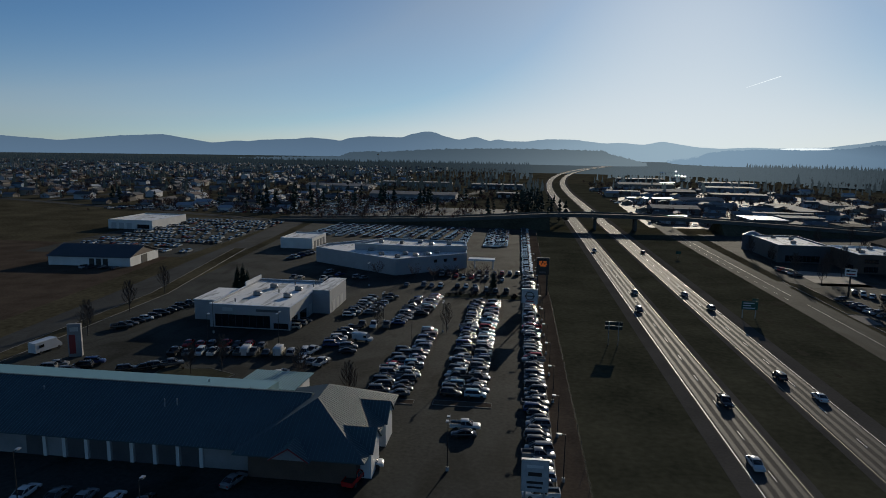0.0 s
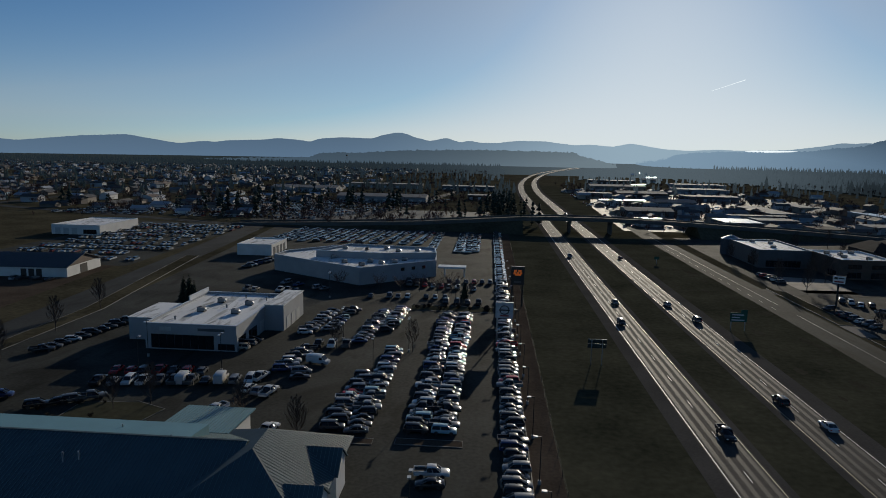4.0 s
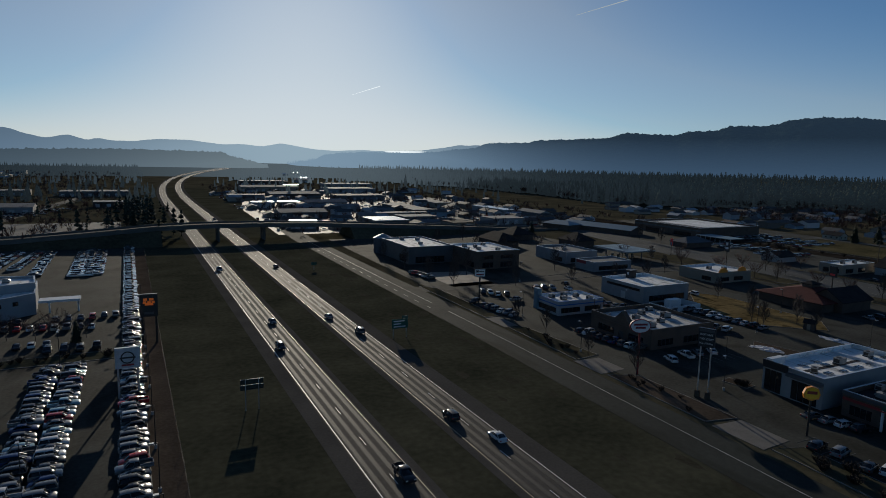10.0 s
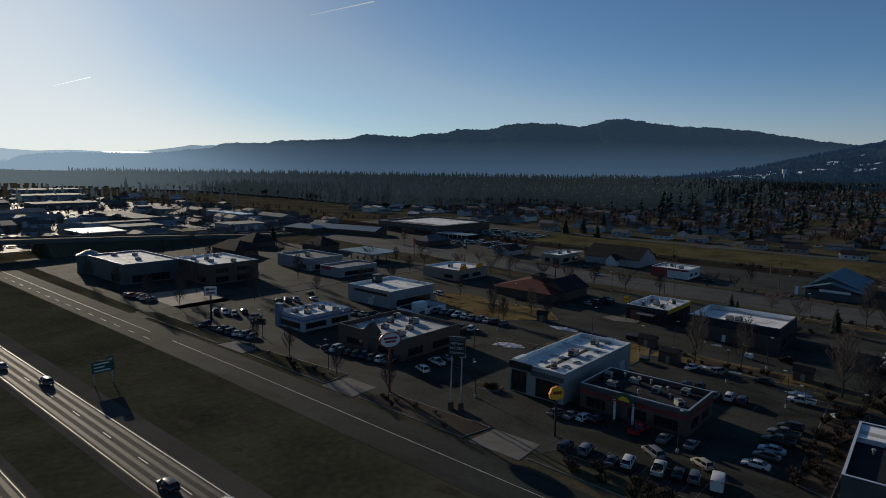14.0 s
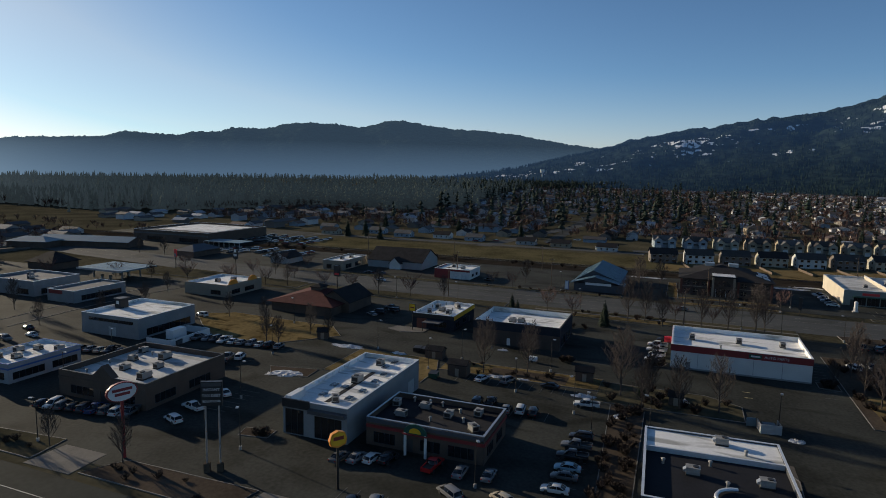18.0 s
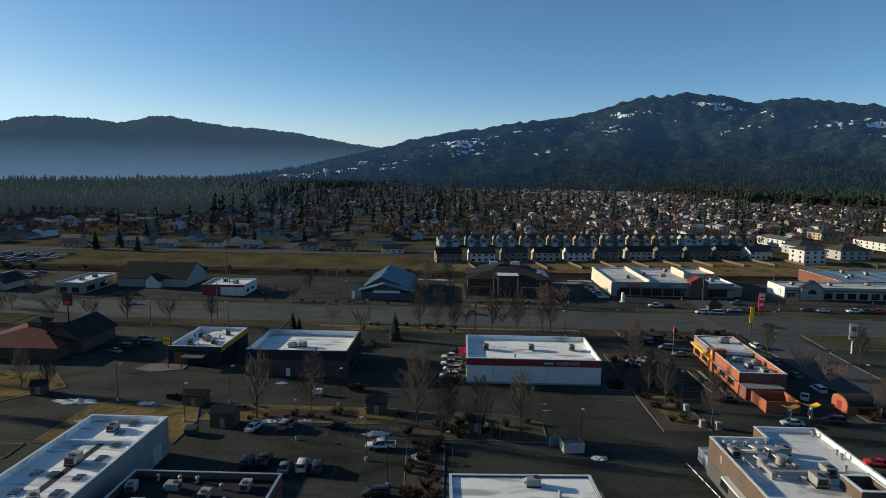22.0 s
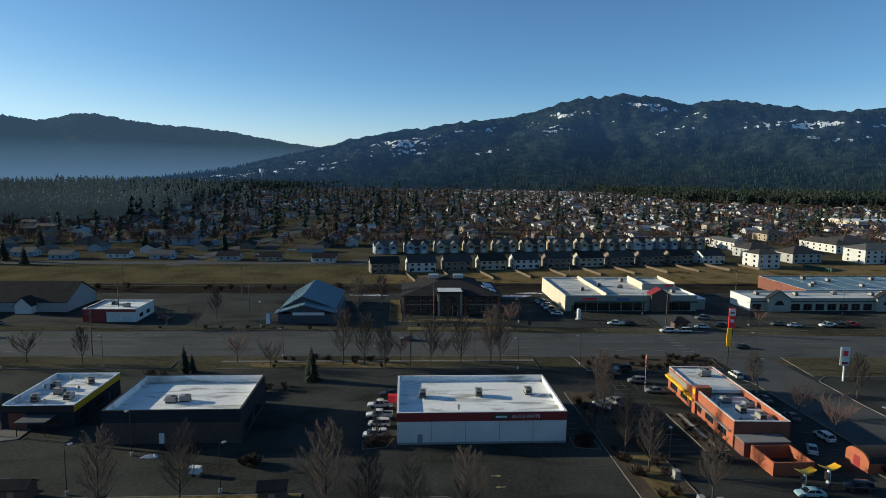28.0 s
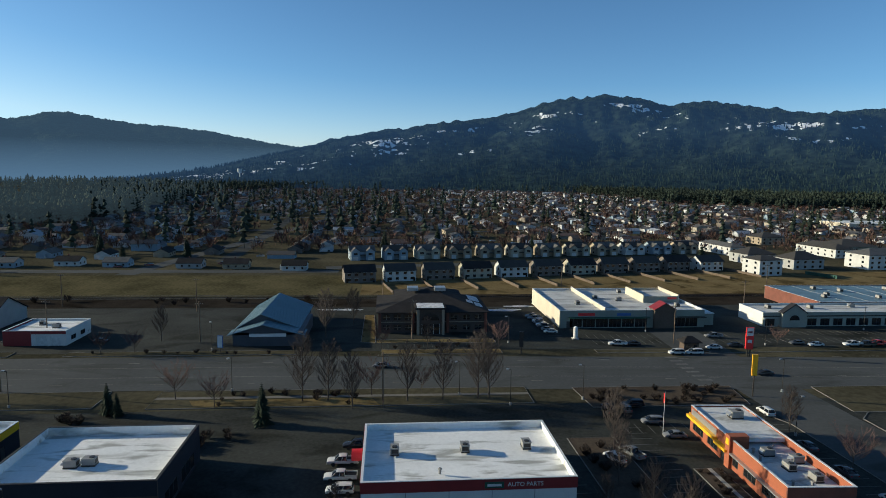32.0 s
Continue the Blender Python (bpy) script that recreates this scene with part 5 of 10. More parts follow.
ob = thing("lodge", "dark brown two-storey lodge with a black hipped roof and tall porch", "building", 332, 25)
part("wall", B((0, 28, 0, 36, 0, 6.9)), WALL_LODGE, ob)
hip_roof(ob, 0, 28, 0, 36, 6.9, 10.6, SHINGLE, 1.1)
part("wall", B((14, 38, 6, 30, 0, 6.9)), WALL_LODGE, ob)
hip_roof(ob, 12, 38, 6, 30, 7.1, 11.0, SHINGLE, 0.8)
for x0, x1, y0, y1 in ((4.5, 10.5, 0.5, 3.0), (13.0, 22.0, 0.4, 4.2), (7.5, 12.0, 3.4, 5.6)):
    k = 3.7 / 15.1
    part("snow_patch", P([(y0, 7.16 + k * (y0 + 1.1)), (y1, 7.16 + k * (y1 + 1.1)), (y1, 7.24 + k * (y1 + 1.1)), (y0, 7.24 + k * (y0 + 1.1))], max(x0, y1 - 0.6), x1, "x"), SNOW, ob, "thin old snow on a shaded roof slope")
part("porch", B((-3.0, -0.01, 14.5, 23.5, 0, 8.6)), WALL_LODGE, ob)
for y in (14.4, 22.7):
    part("porch_pier", B((-3.5, -3.003, y, y + 0.9, 0, 8.5)), WALL_T, ob)
part("porch_arch", P([(19 + 2.8 * math.cos(math.pi * k / 10), 4.9 + 2.4 * math.sin(math.pi * k / 10)) for k in range(11)], -3.08, -3.003, "x"), GLASS, ob)
part("porch_glazing", B((-3.06, -3.003, 16.0, 22.0, 0.3, 3.6)), GLASS, ob)
for y in (16.0, 18.0, 20.0, 21.9):
    part("porch_mullion", B((-3.14, -3.063, y - 0.06, y + 0.06, 0.3, 3.6)), TRIM_W, ob)
part("porch_roof", B((-3.8, 5.0, 13.9, 24.1, 8.6, 9.1)), SHINGLE, ob)
part("porch_roof_panel", B((-3.3, 4.4, 14.5, 23.5, 9.103, 9.2)), SNOW, ob, "snow-covered flat porch roof")
part("band", B((-0.08, -0.003, 0, 14.3, 3.5, 3.75)), WALL_T, ob)
part("band", B((-0.08, -0.003, 23.7, 36, 3.5, 3.75)), WALL_T, ob)
for y in (1.6, 5.6, 9.8, 25.2, 28.8, 32.4):
    for z in (1.0, 4.4):
        part("window", B((-0.05, -0.003, y, y + 2.2, z, z + 1.6)), GLASS, ob)
        part("window_frame", B((-0.1, -0.053, y + 1.04, y + 1.16, z, z + 1.6), (-0.1, -0.053, y, y + 2.2, z + 0.75, z + 0.83)), WALL_T, ob)
for y in (-0.2, 12.6, 24.2, 35.3):
    part("pier", B((-0.7, -0.02, y, y + 0.9, 0, 6.7)), BRICK_R, ob)
for y in (12, 22):
    part("ridge_vent", B((20, 24, y, y + 4.0, 10.3, 11.6)), METAL, ob)

S1 = [("W", y, y + 4.4, 0.3, 3.5, 3) for y in (-51.5, -47, -33, -28.3, -23.6, -18.9, -14.2, -9.5)]
ob = flat("strip_mall", "long white strip of shops with stepped roofs and dark windows", 336, 378, -54, -1.5, 6.3, WALL_W, ROOF_OLD, 0.7, WHITESIGN, walls={"W": WALL_SAGE, "N": WALL_C}, wins=S1, doors=[("W", -6, -4, 2.5, FRAMEDARK), ("W", -36.8, -35.4, 2.5, FRAMEDARK)],
          bands=[("W", -54, -44, 3.7, 4.0, DARKMETAL, "canopy", 1.6), ("W", -33.5, -4.6, 3.7, 4.0, GREENSIGN, "canopy", 1.6), ("W", -14, -8, 4.4, 5.4, REDSIGN, "sign", 0.12), ("W", -27, -22, 4.4, 5.3, BLUESIGN, "sign", 0.12)])
part("divider_parapet", B((0.4, 41.6, 36.0, 36.35, 5.35, 7.1)), WALL_C, ob)
part("divider_coping", B((0.4, 41.6, 35.94, 36.41, 7.1, 7.2)), WHITESIGN, ob)
part("raised_roof", B((16.4, 33.6, 2.4, 15.6, 5.6, 7.3)), ROOF_OLD, ob)
for nm, bx in (("N", (16, 34, 15.6, 16, 5.6, 8.6)), ("S", (16, 34, 2.0, 2.4, 5.6, 8.6)), ("E", (33.6, 34, 2.403, 15.597, 5.6, 8.0)), ("W", (16, 16.4, 2.403, 15.597, 5.6, 8.0))):
    part("raised_wall", B(bx), WALL_SAGE if nm == "W" else WALL_C, ob)
part("side_wing", B((3, 14, -5.0, -0.003, 0, 4.2)), WALL_SAGE, ob)
part("side_wing_roof", B((2.8, 14.2, -5.2, -0.003, 4.2, 4.4)), ROOF_W, ob)
part("sign", B((15.85, 15.997, 3.0, 6.5, 6.9, 7.7)), REDSIGN, ob)
part("gable_tower", B((-1.4, 3.2, 11.5, 18.8, 0, 6.9)), WALL_B, ob)
gable_roof(ob, -1.4, 3.2, 11.5, 18.8, 6.9, 9.0, "x", RED, 0.4, WALL_B)
units(5.6, (345, -48), (356, -30, 90), (350, -12), (372, -36), (360, -22))
S2 = [("W", y, y + 3.6, 0.3, 2.9, 2) for y in (-141, -126.5, -121.5, -116.5, -111.5, -106.5, -101.5, -96.5, -80.5)]
ob = flat("strip_mall", "long white strip of shops with dark gabled fronts", 336, 351.7, -142, -76, 5.2, WALL_W, ROOF_OLD, 0.6, WHITESIGN, walls={"W": WALL_SAGE2}, wins=S2, bands=[("W", -142, -76, 3.6, 4.0, DARKMETAL, "trim", 0.1)])
for y in (-87, -132):
    part("gable_front", P([(y + 142 - 4.5, 0), (y + 142 + 4.5, 0), (y + 142 + 4.5, 5.2), (y + 142, 8.2), (y + 142 - 4.5, 5.2)], -1.5, -0.003, "x"), WALL_SAGE2, ob)
    for s in (-1, 1):
        part("gable_trim", P([(y + 142, 8.15), (y + 142 + s * 4.7, 5.0), (y + 142 + s * 4.7, 5.4), (y + 142, 8.6)], -1.7, 1.0, "x"), DARKMETAL, ob)
    part("arched_window", P([(y + 142 + 1.9 * math.cos(math.pi * k / 8), 2.6 + 1.9 * math.sin(math.pi * k / 8)) for k in range(9)], -1.54, -1.503, "x"), GLASS, ob)
units(4.6, (345, -100), (347, -118, 90), (344, -132), (346, -84))
ob = flat("blue_roof_hall", "big hall with broad blue metal roof behind a strip of shops", 352, 388, -205, -109, 5.6, WALL_B, BLUEROOF, 0.25, COPING, walls={"N": BRICK_R})
for k in range(9):
    part("roof_rib", B((0.4, 35.6, 9.3 * (k + 1) - 0.08, 9.3 * (k + 1) + 0.08, 5.353, 5.45)), METAL, ob)
units(5.35, (362, -118), (366, -122), (374, -134), (360, -140), (380, -126), (378, -158))

ob = flat("small_garage", "small white workshop with a dark red half", 320, 336, 154.5, 172.5, 4.6, WALL_W, ROOF_W, 0.5, WHITESIGN, walls={"N": RED},
          doors=[("W", 156, 159, 2.9, FRAMEW), ("W", 160, 163, 2.9, FRAMEW)], wins=[("S", 323, 326, 1, 2.4, 2), ("S", 329, 332, 1, 2.4, 2)], bands=[("W", 164.5, 172.5, 0, 4.55, RED, "panel", 0.05), ("W", 154.5, 164.4, 3.6, 4.5, RED, "fascia", 0.08)])
units(4.1, (330, 166), (326, 160, 90))
ob = thing("church_hall", "dark-roofed hall with white gable ends and porch", "building", 336, 186)
part("wall", B((0, 22, 0, 31, 0, 4.0)), SIDING["grey"], ob)
gable_roof(ob, 0, 22, 0, 31, 4.0, 9.6, "y", SHINGLE, 0.6, SIDING["grey"])
part("porch", B((-3, -0.01, 11, 17, 0, 3.2)), WALL_W, ob)
gable_roof(ob, -3.4, 2, 11, 17, 3.2, 6.0, "x", SHINGLE, 0.4, WALL_W)
for y in (2.5, 6.5, 19.5, 23.5, 27.5):
    window(ob, "W", 22, 31, y, y + 1.4, 1.0, 2.8, 1)
flat("tan_shop", "low tan shop with a white roof", 317, 343, 221.5, 233, 4.8, WALL_T, ROOF_W, 0.5, COPING, wins=[("W", 223, 226, 0.6, 2.8, 2), ("W", 228, 231, 0.6, 2.8, 2), ("S", 320, 326, 0.6, 2.8, 4), ("S", 330, 336, 0.6, 2.8, 4)])
units(4.3, (326, 227), (334, 226))
flat("supermarket", "wide grey supermarket with a partly white roof", 368, 430, 352, 416, 7.2, WALL_B, ROOF_D, 0.8, COPING, wins=[("W", 372 - 12, 372 + 4, 0.4, 3.2, 8), ("W", 390, 404, 0.4, 3.2, 7)], bands=[("W", 352, 416, 4.6, 5.6, WALL_DG, "fascia", 0.2)])
ob = thing("roof_sheet", "bright white membrane over the middle of a supermarket roof", "roof", 0, 0, 6.4)
part("membrane", B((382, 424, 360, 408, 0, 0.15)), ROOF_W, ob)
ob = thing("garden_shelter", "long low shelter with a white front rail beside a supermarket", "shelter", 362, 322)
part("roof", B((0, 14, 0, 28, 3.0, 3.3)), BLUEROOF, ob)
for y in range(0, 29, 4):
    part("post", B((0.1, 0.3, y - 0.1 + 0.1, y + 0.2, 0, 3.0)), WHITESIGN, ob)

flat("school", "long low pale school building with a white roof", 749, 800, -520, -429, 6.0, WALL_C, ROOF_W, 0.5, COPING, wins=[("W", -516 + 9 * k, -511 + 9 * k, 0.8, 2.6, 4) for k in range(7)], cat="school")
# ---- middle of the shops ----
ob = flat("bank_shop", "pale two-level shop with white roof and dark sign tower", 178, 201, 210, 233, 6.3, WALL_G, ROOF_W, 0.8, COPING, wins=[("W", 212, 230, 4.2, 5.2, 9), ("S", 181, 199, 0.6, 2.8, 8)], doors=[("W", 219, 222, 2.9, DOORM)])
part("sign_tower", B((10.5, 13.6, 18.5, 21.0, 5.6, 8.6)), DARKMETAL, ob)
part("tower_cap", B((10.2, 13.9, 18.2, 21.3, 8.6, 8.85)), FRAMEDARK, ob)
part("tower_emblem", B((10.42, 10.497, 19.2, 20.2, 7.0, 8.0)), WHITESIGN, ob)
ob = thing("service_yard", "white fenced yard with a parked white box trailer", "yard", 176, 196)
for bx in ((0, 16, 0, 0.2, 0, 2.0), (0, 0.2, 0.2, 9, 0, 2.0), (15.8, 16, 0.2, 9, 0, 2.0)):
    part("fence_panel", B(bx), WHITESIGN, ob)
part("trailer", B((4, 9.5, 3, 5.6, 0.9, 3.6)), WHITESIGN, ob)
part("trailer_wheels", B((7, 8.6, 3.2, 5.4, 0.0, 0.9)), TYRE, ob)
ob = flat("blue_diner", "pale diner with blue trim and glass corner", 137, 156, 206.5, 220, 4.8, DEALWALL, ROOF_W, 0.7, BLUESIGN, wins=[("W", 208, 219, 0.8, 2.6, 7), ("S", 138, 146, 0.8, 2.6, 5), ("S", 148, 155, 0.8, 2.6, 4)], bands=[("W", 206.5, 220, 3.4, 3.8, BLUESIGN, "trim", 0.08), ("S", 137, 156, 3.4, 3.8, BLUESIGN, "trim", 0.08)])
part("pylon", B((-0.6, 1.0, 11.5, 13.9, 0, 7.2)), BLUEROOF, ob)
units(4.1, (143, 212), (150, 214, 90), (147, 217), (152, 209), (141, 216, 90))
ob = flat("brick_restaurant", "dark brick restaurant with a crowded flat roof", 137.5, 162, 165, 190.5, 5.8, WALL_B, ROOF_OLD, 1.2, DARKMETAL, wins=[("W", 168, 174, 0.8, 2.8, 4), ("W", 180, 187, 0.8, 2.8, 4), ("S", 140, 146, 0.8, 2.8, 4), ("S", 150, 157, 0.8, 2.8, 4)], doors=[("W", 176, 178, 2.5, FRAMEDARK)], bands=[("W", 165, 190.5, 3.9, 4.5, WALL_B, "fascia", 0.15)])
part("front_gable", P([(9, 5.8), (15, 5.8), (12, 8.4)], -0.2, 1.5, "x"), WALL_B, ob)
units(4.6, (143, 171, 0, 1.3), (146, 180), (152, 184, 90), (156, 178, 0, 1.3), (150, 174), (158, 187))
vents(4.6, (155, 186), (157, 183), (148, 187), (141, 186))
ob = thing("red_roof_restaurant", "restaurant under a broad red-brown hipped roof", "restaurant", 228, 174.5)
part("wall", B((0, 27, 0, 25, 0, 3.4)), WALL_B, ob)
hip_roof(ob, 0, 27, 0, 25, 3.4, 7.0, REDROOF, 1.4)
part("dark_wing", B((7, 24, -3.0, 9.0, 0, 4.2)), WALL_B, ob, "dark brown cross wing")
gable_roof(ob, 7, 24, -3.0, 9.0, 4.2, 7.9, "x", SHINGLE, 0.7, WALL_B)
part("cupola", B((10.5, 15.5, 11.0, 15.0, 5.6, 7.6)), WALL_B, ob)
hip_roof(ob, 10.5, 15.5, 11.0, 15.0, 7.6, 8.8, SHINGLE, 0.4, "cupola_roof")
for y in (3, 8, 13, 18):
    window(ob, "W", 27, 25, y, y + 3, 0.9, 2.5, 2)
ob = flat("arched_restaurant", "tan fast-food restaurant with orange arches on its roof", 238, 260, 228, 249, 4.8, WALL_T, ROOF_W, 0.7, WALL_T, wins=[("W", 231, 236, 0.8, 2.6, 3), ("S", 241, 246, 0.8, 2.6, 3), ("S", 249, 255, 0.8, 2.6, 3)])
for x in (4, 16):
    part("arch", P([(x + 2.6 * math.cos(math.pi * k / 8), 4.8 + 2.0 * math.sin(math.pi * k / 8)) for k in range(9)], -0.2, 0.4), ORANGE, ob)
units(4.1, (247, 240), (252, 236, 90))
flat("grey_block", "grey block shop with parapet roof", 207, 227, 294, 320.5, 6.0, WALL_G, ROOF_G, 0.8, COPING, wins=[("W", 297, 303, 0.6, 2.8, 4), ("S", 210, 220, 0.6, 2.8, 6)])
units(5.2, (214, 305), (219, 312))
flat("red_trim_shop", "low grey shop with a dark red sign panel", 205, 228, 270, 284, 4.6, WALL_G, ROOF_G, 0.6, COPING, bands=[("W", 276, 283, 3.0, 4.4, RED, "sign_panel", 0.1)], wins=[("S", 208, 226, 0.6, 2.6, 9)])
flat("blue_front_hall", "large dark hall with a pale blue-white roof", 130.5, 154.5, 318, 356, 8.6, WALL_DG, ROOF_W, 0.6, COPING, wins=[("W", 322, 330, 0.5, 4.0, 5), ("S", 134, 150, 0.5, 3.6, 8)])
units(8.0, (140, 350), (147, 345), (142, 330))
ob = thing("rotunda", "dark round entrance tower with a shallow dome", "tower", 133, 360)
part("drum", T((0, 0, 0), (0, 0, 8.2), 5.0, seg=24), WALL_NAVY, ob)
part("dome", T((0, 0, 8.2), (0, 0, 10.2), 5.3, 1.0, seg=24), BLUEROOF, ob)
flat("brown_hall", "dark brown two-storey hall with a pale roof", 155, 178.5, 294, 323, 8.6, WALL_B, ROOF_W, 0.7, COPING, wins=[("W", 297, 304, 0.6, 3.2, 4), ("S", 158, 164, 0.6, 3.2, 3), ("S", 168, 175, 0.6, 3.2, 4), ("S", 158, 164, 4.6, 6.6, 3), ("S", 168, 175, 4.6, 6.6, 4)])
units(7.9, (160, 316), (164, 312, 90), (170, 300), (162, 305), (172, 318))
for x0, y0, w, d in ((252, 343, 14, 17), (205, 356, 14, 24), (232, 382, 16, 18)):
    ob = thing("dark_restaurant", "dark restaurant under a steep hipped roof", "restaurant", x0, y0)
    part("wall", B((0, w, 0, d, 0, 3.4)), WALL_B, ob)
    hip_roof(ob, 0, w, 0, d, 3.4, 8.2, SHINGLE, 1.0)
    window(ob, "W", w, d, 3, 8, 0.8, 2.6, 4)
    window(ob, "S", w, d, 3, 8, 0.8, 2.6, 4)

# fuel station with a blue-grey canopy
ob = thing("fuel_canopy", "broad flat blue-grey fuel canopy on square posts", "canopy", 243, 289)
part("roof", B((0, 20, 0, 27, 4.5, 5.1)), BLUEROOF, ob)
part("fascia", B((-0.08, -0.004, 0, 27, 4.4, 5.2)), DEALWALL, ob)
for k in range(1, 5):
    part("roof_joint", B((0.1, 19.9, 5.4 * k - 0.06, 5.4 * k + 0.06, 5.104, 5.16)), METAL, ob)
for x, y in ((5, 5), (15, 5), (5, 22), (15, 22)):
    part("post", B((x - 0.25, x + 0.25, y - 0.25, y + 0.25, 0, 4.5)), WALL_G, ob)
for x, y in ((248, 301), (258, 301), (248, 306), (258, 306)):
    ob = thing("fuel_pump", "grey fuel pump under a canopy", "fuel pump", x, y, 0.03, group="fuel pumps")
    part("cabinet", B((-0.4, 0.4, -0.6, 0.6, 0, 1.9)), UNIT, ob)
    part("screen", B((-0.46, -0.403, -0.4, 0.4, 1.1, 1.6)), BLACKSIGN, ob)
# long dark-roofed strip beyond the avenue
ob = thing("strip_mall", "long low strip of shops under grey-green roofs", "shop", 330, 380, 0, 14)
part("wall", B((0, 16, 0, 62, 0, 3.6)), WALL_B, ob)
gable_roof(ob, 0, 16, 0, 62, 3.6, 6.0, "y", BLUEROOF, 0.8, WALL_B)
part("corner_block", B((-14, -0.02, 44, 70, 0, 3.8)), WALL_B, ob)
hip_roof(ob, -14, 0, 44, 70, 3.8, 6.6, BLUEROOF, 0.8)
for k in range(9):
    window(ob, "W", 16, 62, 2 + 4.6 * k, 5.2 + 4.6 * k, 0.5, 2.6, 2)
ob = thing("small_office", "low white-gabled office with a dark roof", "office", 322, 258)
part("wall", B((0, 14, 0, 11, 0, 3.0)), SIDING["grey"], ob)
gable_roof(ob, 0, 14, 0, 11, 3.0, 5.6, "x", SHINGLE, 0.5, WALL_W)
for y in (2, 6):
    window(ob, "W", 14, 11, y, y + 2.4, 0.8, 2.2, 2)
ob = thing("blue_roof_house", "low hall with a dark blue hipped roof", "building", 318, 318)
part("wall", B((0, 22, 0, 13, 0, 3.0)), WALL_B, ob)
hip_roof(ob, 0, 22, 0, 13, 3.0, 6.2, SLATE, 0.8)
for y in (2, 7):
    window(ob, "W", 22, 13, y, y + 3, 0.8, 2.2, 2)

# ---- far shops and sheds beyond the bridge ----
FAR = [(112, 131, 481, 495, 6, GLINT), (170, 196, 470, 500, 7, GLINT), (176, 190, 522, 532, 6, ROOF_G), (118, 140, 676, 692, 6, GLINT), (145, 165, 676, 692, 6, GLINT), (170, 214, 672, 690, 6, ROOF_G), (205, 235, 500, 520, 6, ROOF_G), (226, 244, 455, 476, 5, SHINGLE), (150, 210, 620, 632, 5, ROOF_G), (240, 262, 560, 640, 6, ROOF_G), (326, 338, 545, 606, 6, GLINT), (340, 352, 505, 542, 6, ROOF_G), (300, 318, 640, 700, 6, ROOF_G), (270, 300, 470, 492, 6, ROOF_G), (160, 220, 800, 830, 7, ROOF_G), (110, 150, 780, 800, 7, ROOF_G), (230, 290, 760, 790, 7, ROOF_G), (150, 230, 950, 980, 8, ROOF_G), (260, 330, 900, 940, 8, ROOF_G), (180, 260, 1150, 1180, 8, ROOF_G), (-150, -60, 640, 670, 7, ROOF_G), (-60, 10, 860, 890, 7, ROOF_G), (-190, -90, 880, 905, 7, ROOF_G), (-260, -180, 760, 790, 7, ROOF_G), (-20, 5, 700, 720, 6, ROOF_G), (300, 380, 1050, 1090, 8, ROOF_G), (120, 160, 560, 585, 6, ROOF_G), (195, 250, 545, 556, 5, ROOF_G), (400, 418, 1720, 1735, 6, GLINT), (350, 366, 1600, 1612, 6, GLINT), (330, 352, 1360, 1380, 7, GLINT), (228, 250, 1030, 1046, 7, GLINT), (296, 330, 1250, 1270, 7, ROOF_G)]
for i, (x0, x1, y0, y1, h, rm) in enumerate(FAR):
    ob = thing("warehouse", "low metal warehouse with a broad pale roof" if rm is GLINT else "low grey warehouse with a dull flat roof", "warehouse", x0, y0, group="warehouses beyond the bridge")
    w, d, h = x1 - x0, y1 - y0, h * 0.78
    part("wall", B((0, w, 0, d, 0, h)), (WALL_G, WALL_DG, WALL_T, WALL_G, WALL_B)[i % 5], ob)
    m = rm
    if i % 3 == 2:
        gable_roof(ob, 0, w, 0, d, h, h + 2.2, "x" if w > d else "y", m, 0.4, WALL_G)
    else:
        part("roof", B((-0.3, w + 0.3, -0.3, d + 0.3, h, h + 0.5)), m, ob)
    for k in range(int(w // 9)):
        part("door", B((2 + 9 * k, 5.5 + 9 * k, -0.06, -0.003, 0, 3.2)), DOORM, ob)

# ---- car dealers ----
ob = flat("car_dealership", "white dealership with a dark showroom front and pale roof", -84, -60, 164, 200.5, 6.8, DEALWALL, ROOF_W, 0.6, COPING,
          wins=[("S", -82.5, -66, 0.3, 4.0, 8), ("S", -65, -60.6, 0.3, 2.0, 2), ("E", 165, 170, 0.3, 3.4, 3), ("E", 172, 178, 0.3, 3.4, 3)], doors=[("E", 180, 183.5, 3.6, DOORM)],
          bands=[("S", -84, -60, 4.4, 6.75, DEALWALL, "fascia", 0.25), ("S", -70, -63, 5.2, 5.9, WALL_DG, "sign_bar", 0.33), ("S", -80, -77, 5.0, 6.0, METAL, "emblem", 0.33)])
part("workshop_wing", B((24.02, 29.5, 20, 39, 0, 7.4)), DEALWALL, ob)
part("workshop_roof", B((23.9, 29.7, 19.8, 39.2, 7.4, 7.6)), ROOF_W, ob)
part("west_wing", B((-8.4, -0.02, 7, 23, 0, 6.0)), DEALWALL, ob)
part("west_roof", B((-8.6, 0, 6.8, 23.2, 6.0, 6.2)), ROOF_W, ob)
part("high_parapet", B((0, 0.4, 24, 36.5, 6.9, 8.2)), WHITESIGN, ob)
for y in (22.5, 27, 31.5):
    part("workshop_door", B((29.503, 29.58, y, y + 3.2, 0, 3.6)), DOORM, ob)
units(6.2, (-75, 190), (-66, 188), (-76, 179), (-66, 178))
vents(6.2, (-70, 196), (-63, 194), (-79, 170), (-71, 184), (-64, 199))
ob = thing("angular_dealership", "large angular white dealership with stepped white roofs", "shop", -50, 270)
poly_block(ob, [(-37.7, 2.6), (4, -22.2), (31.7, 0.3), (30, 22), (-18, 33), (-36, 14)], 6.8, DEALWALL, ROOF_W)
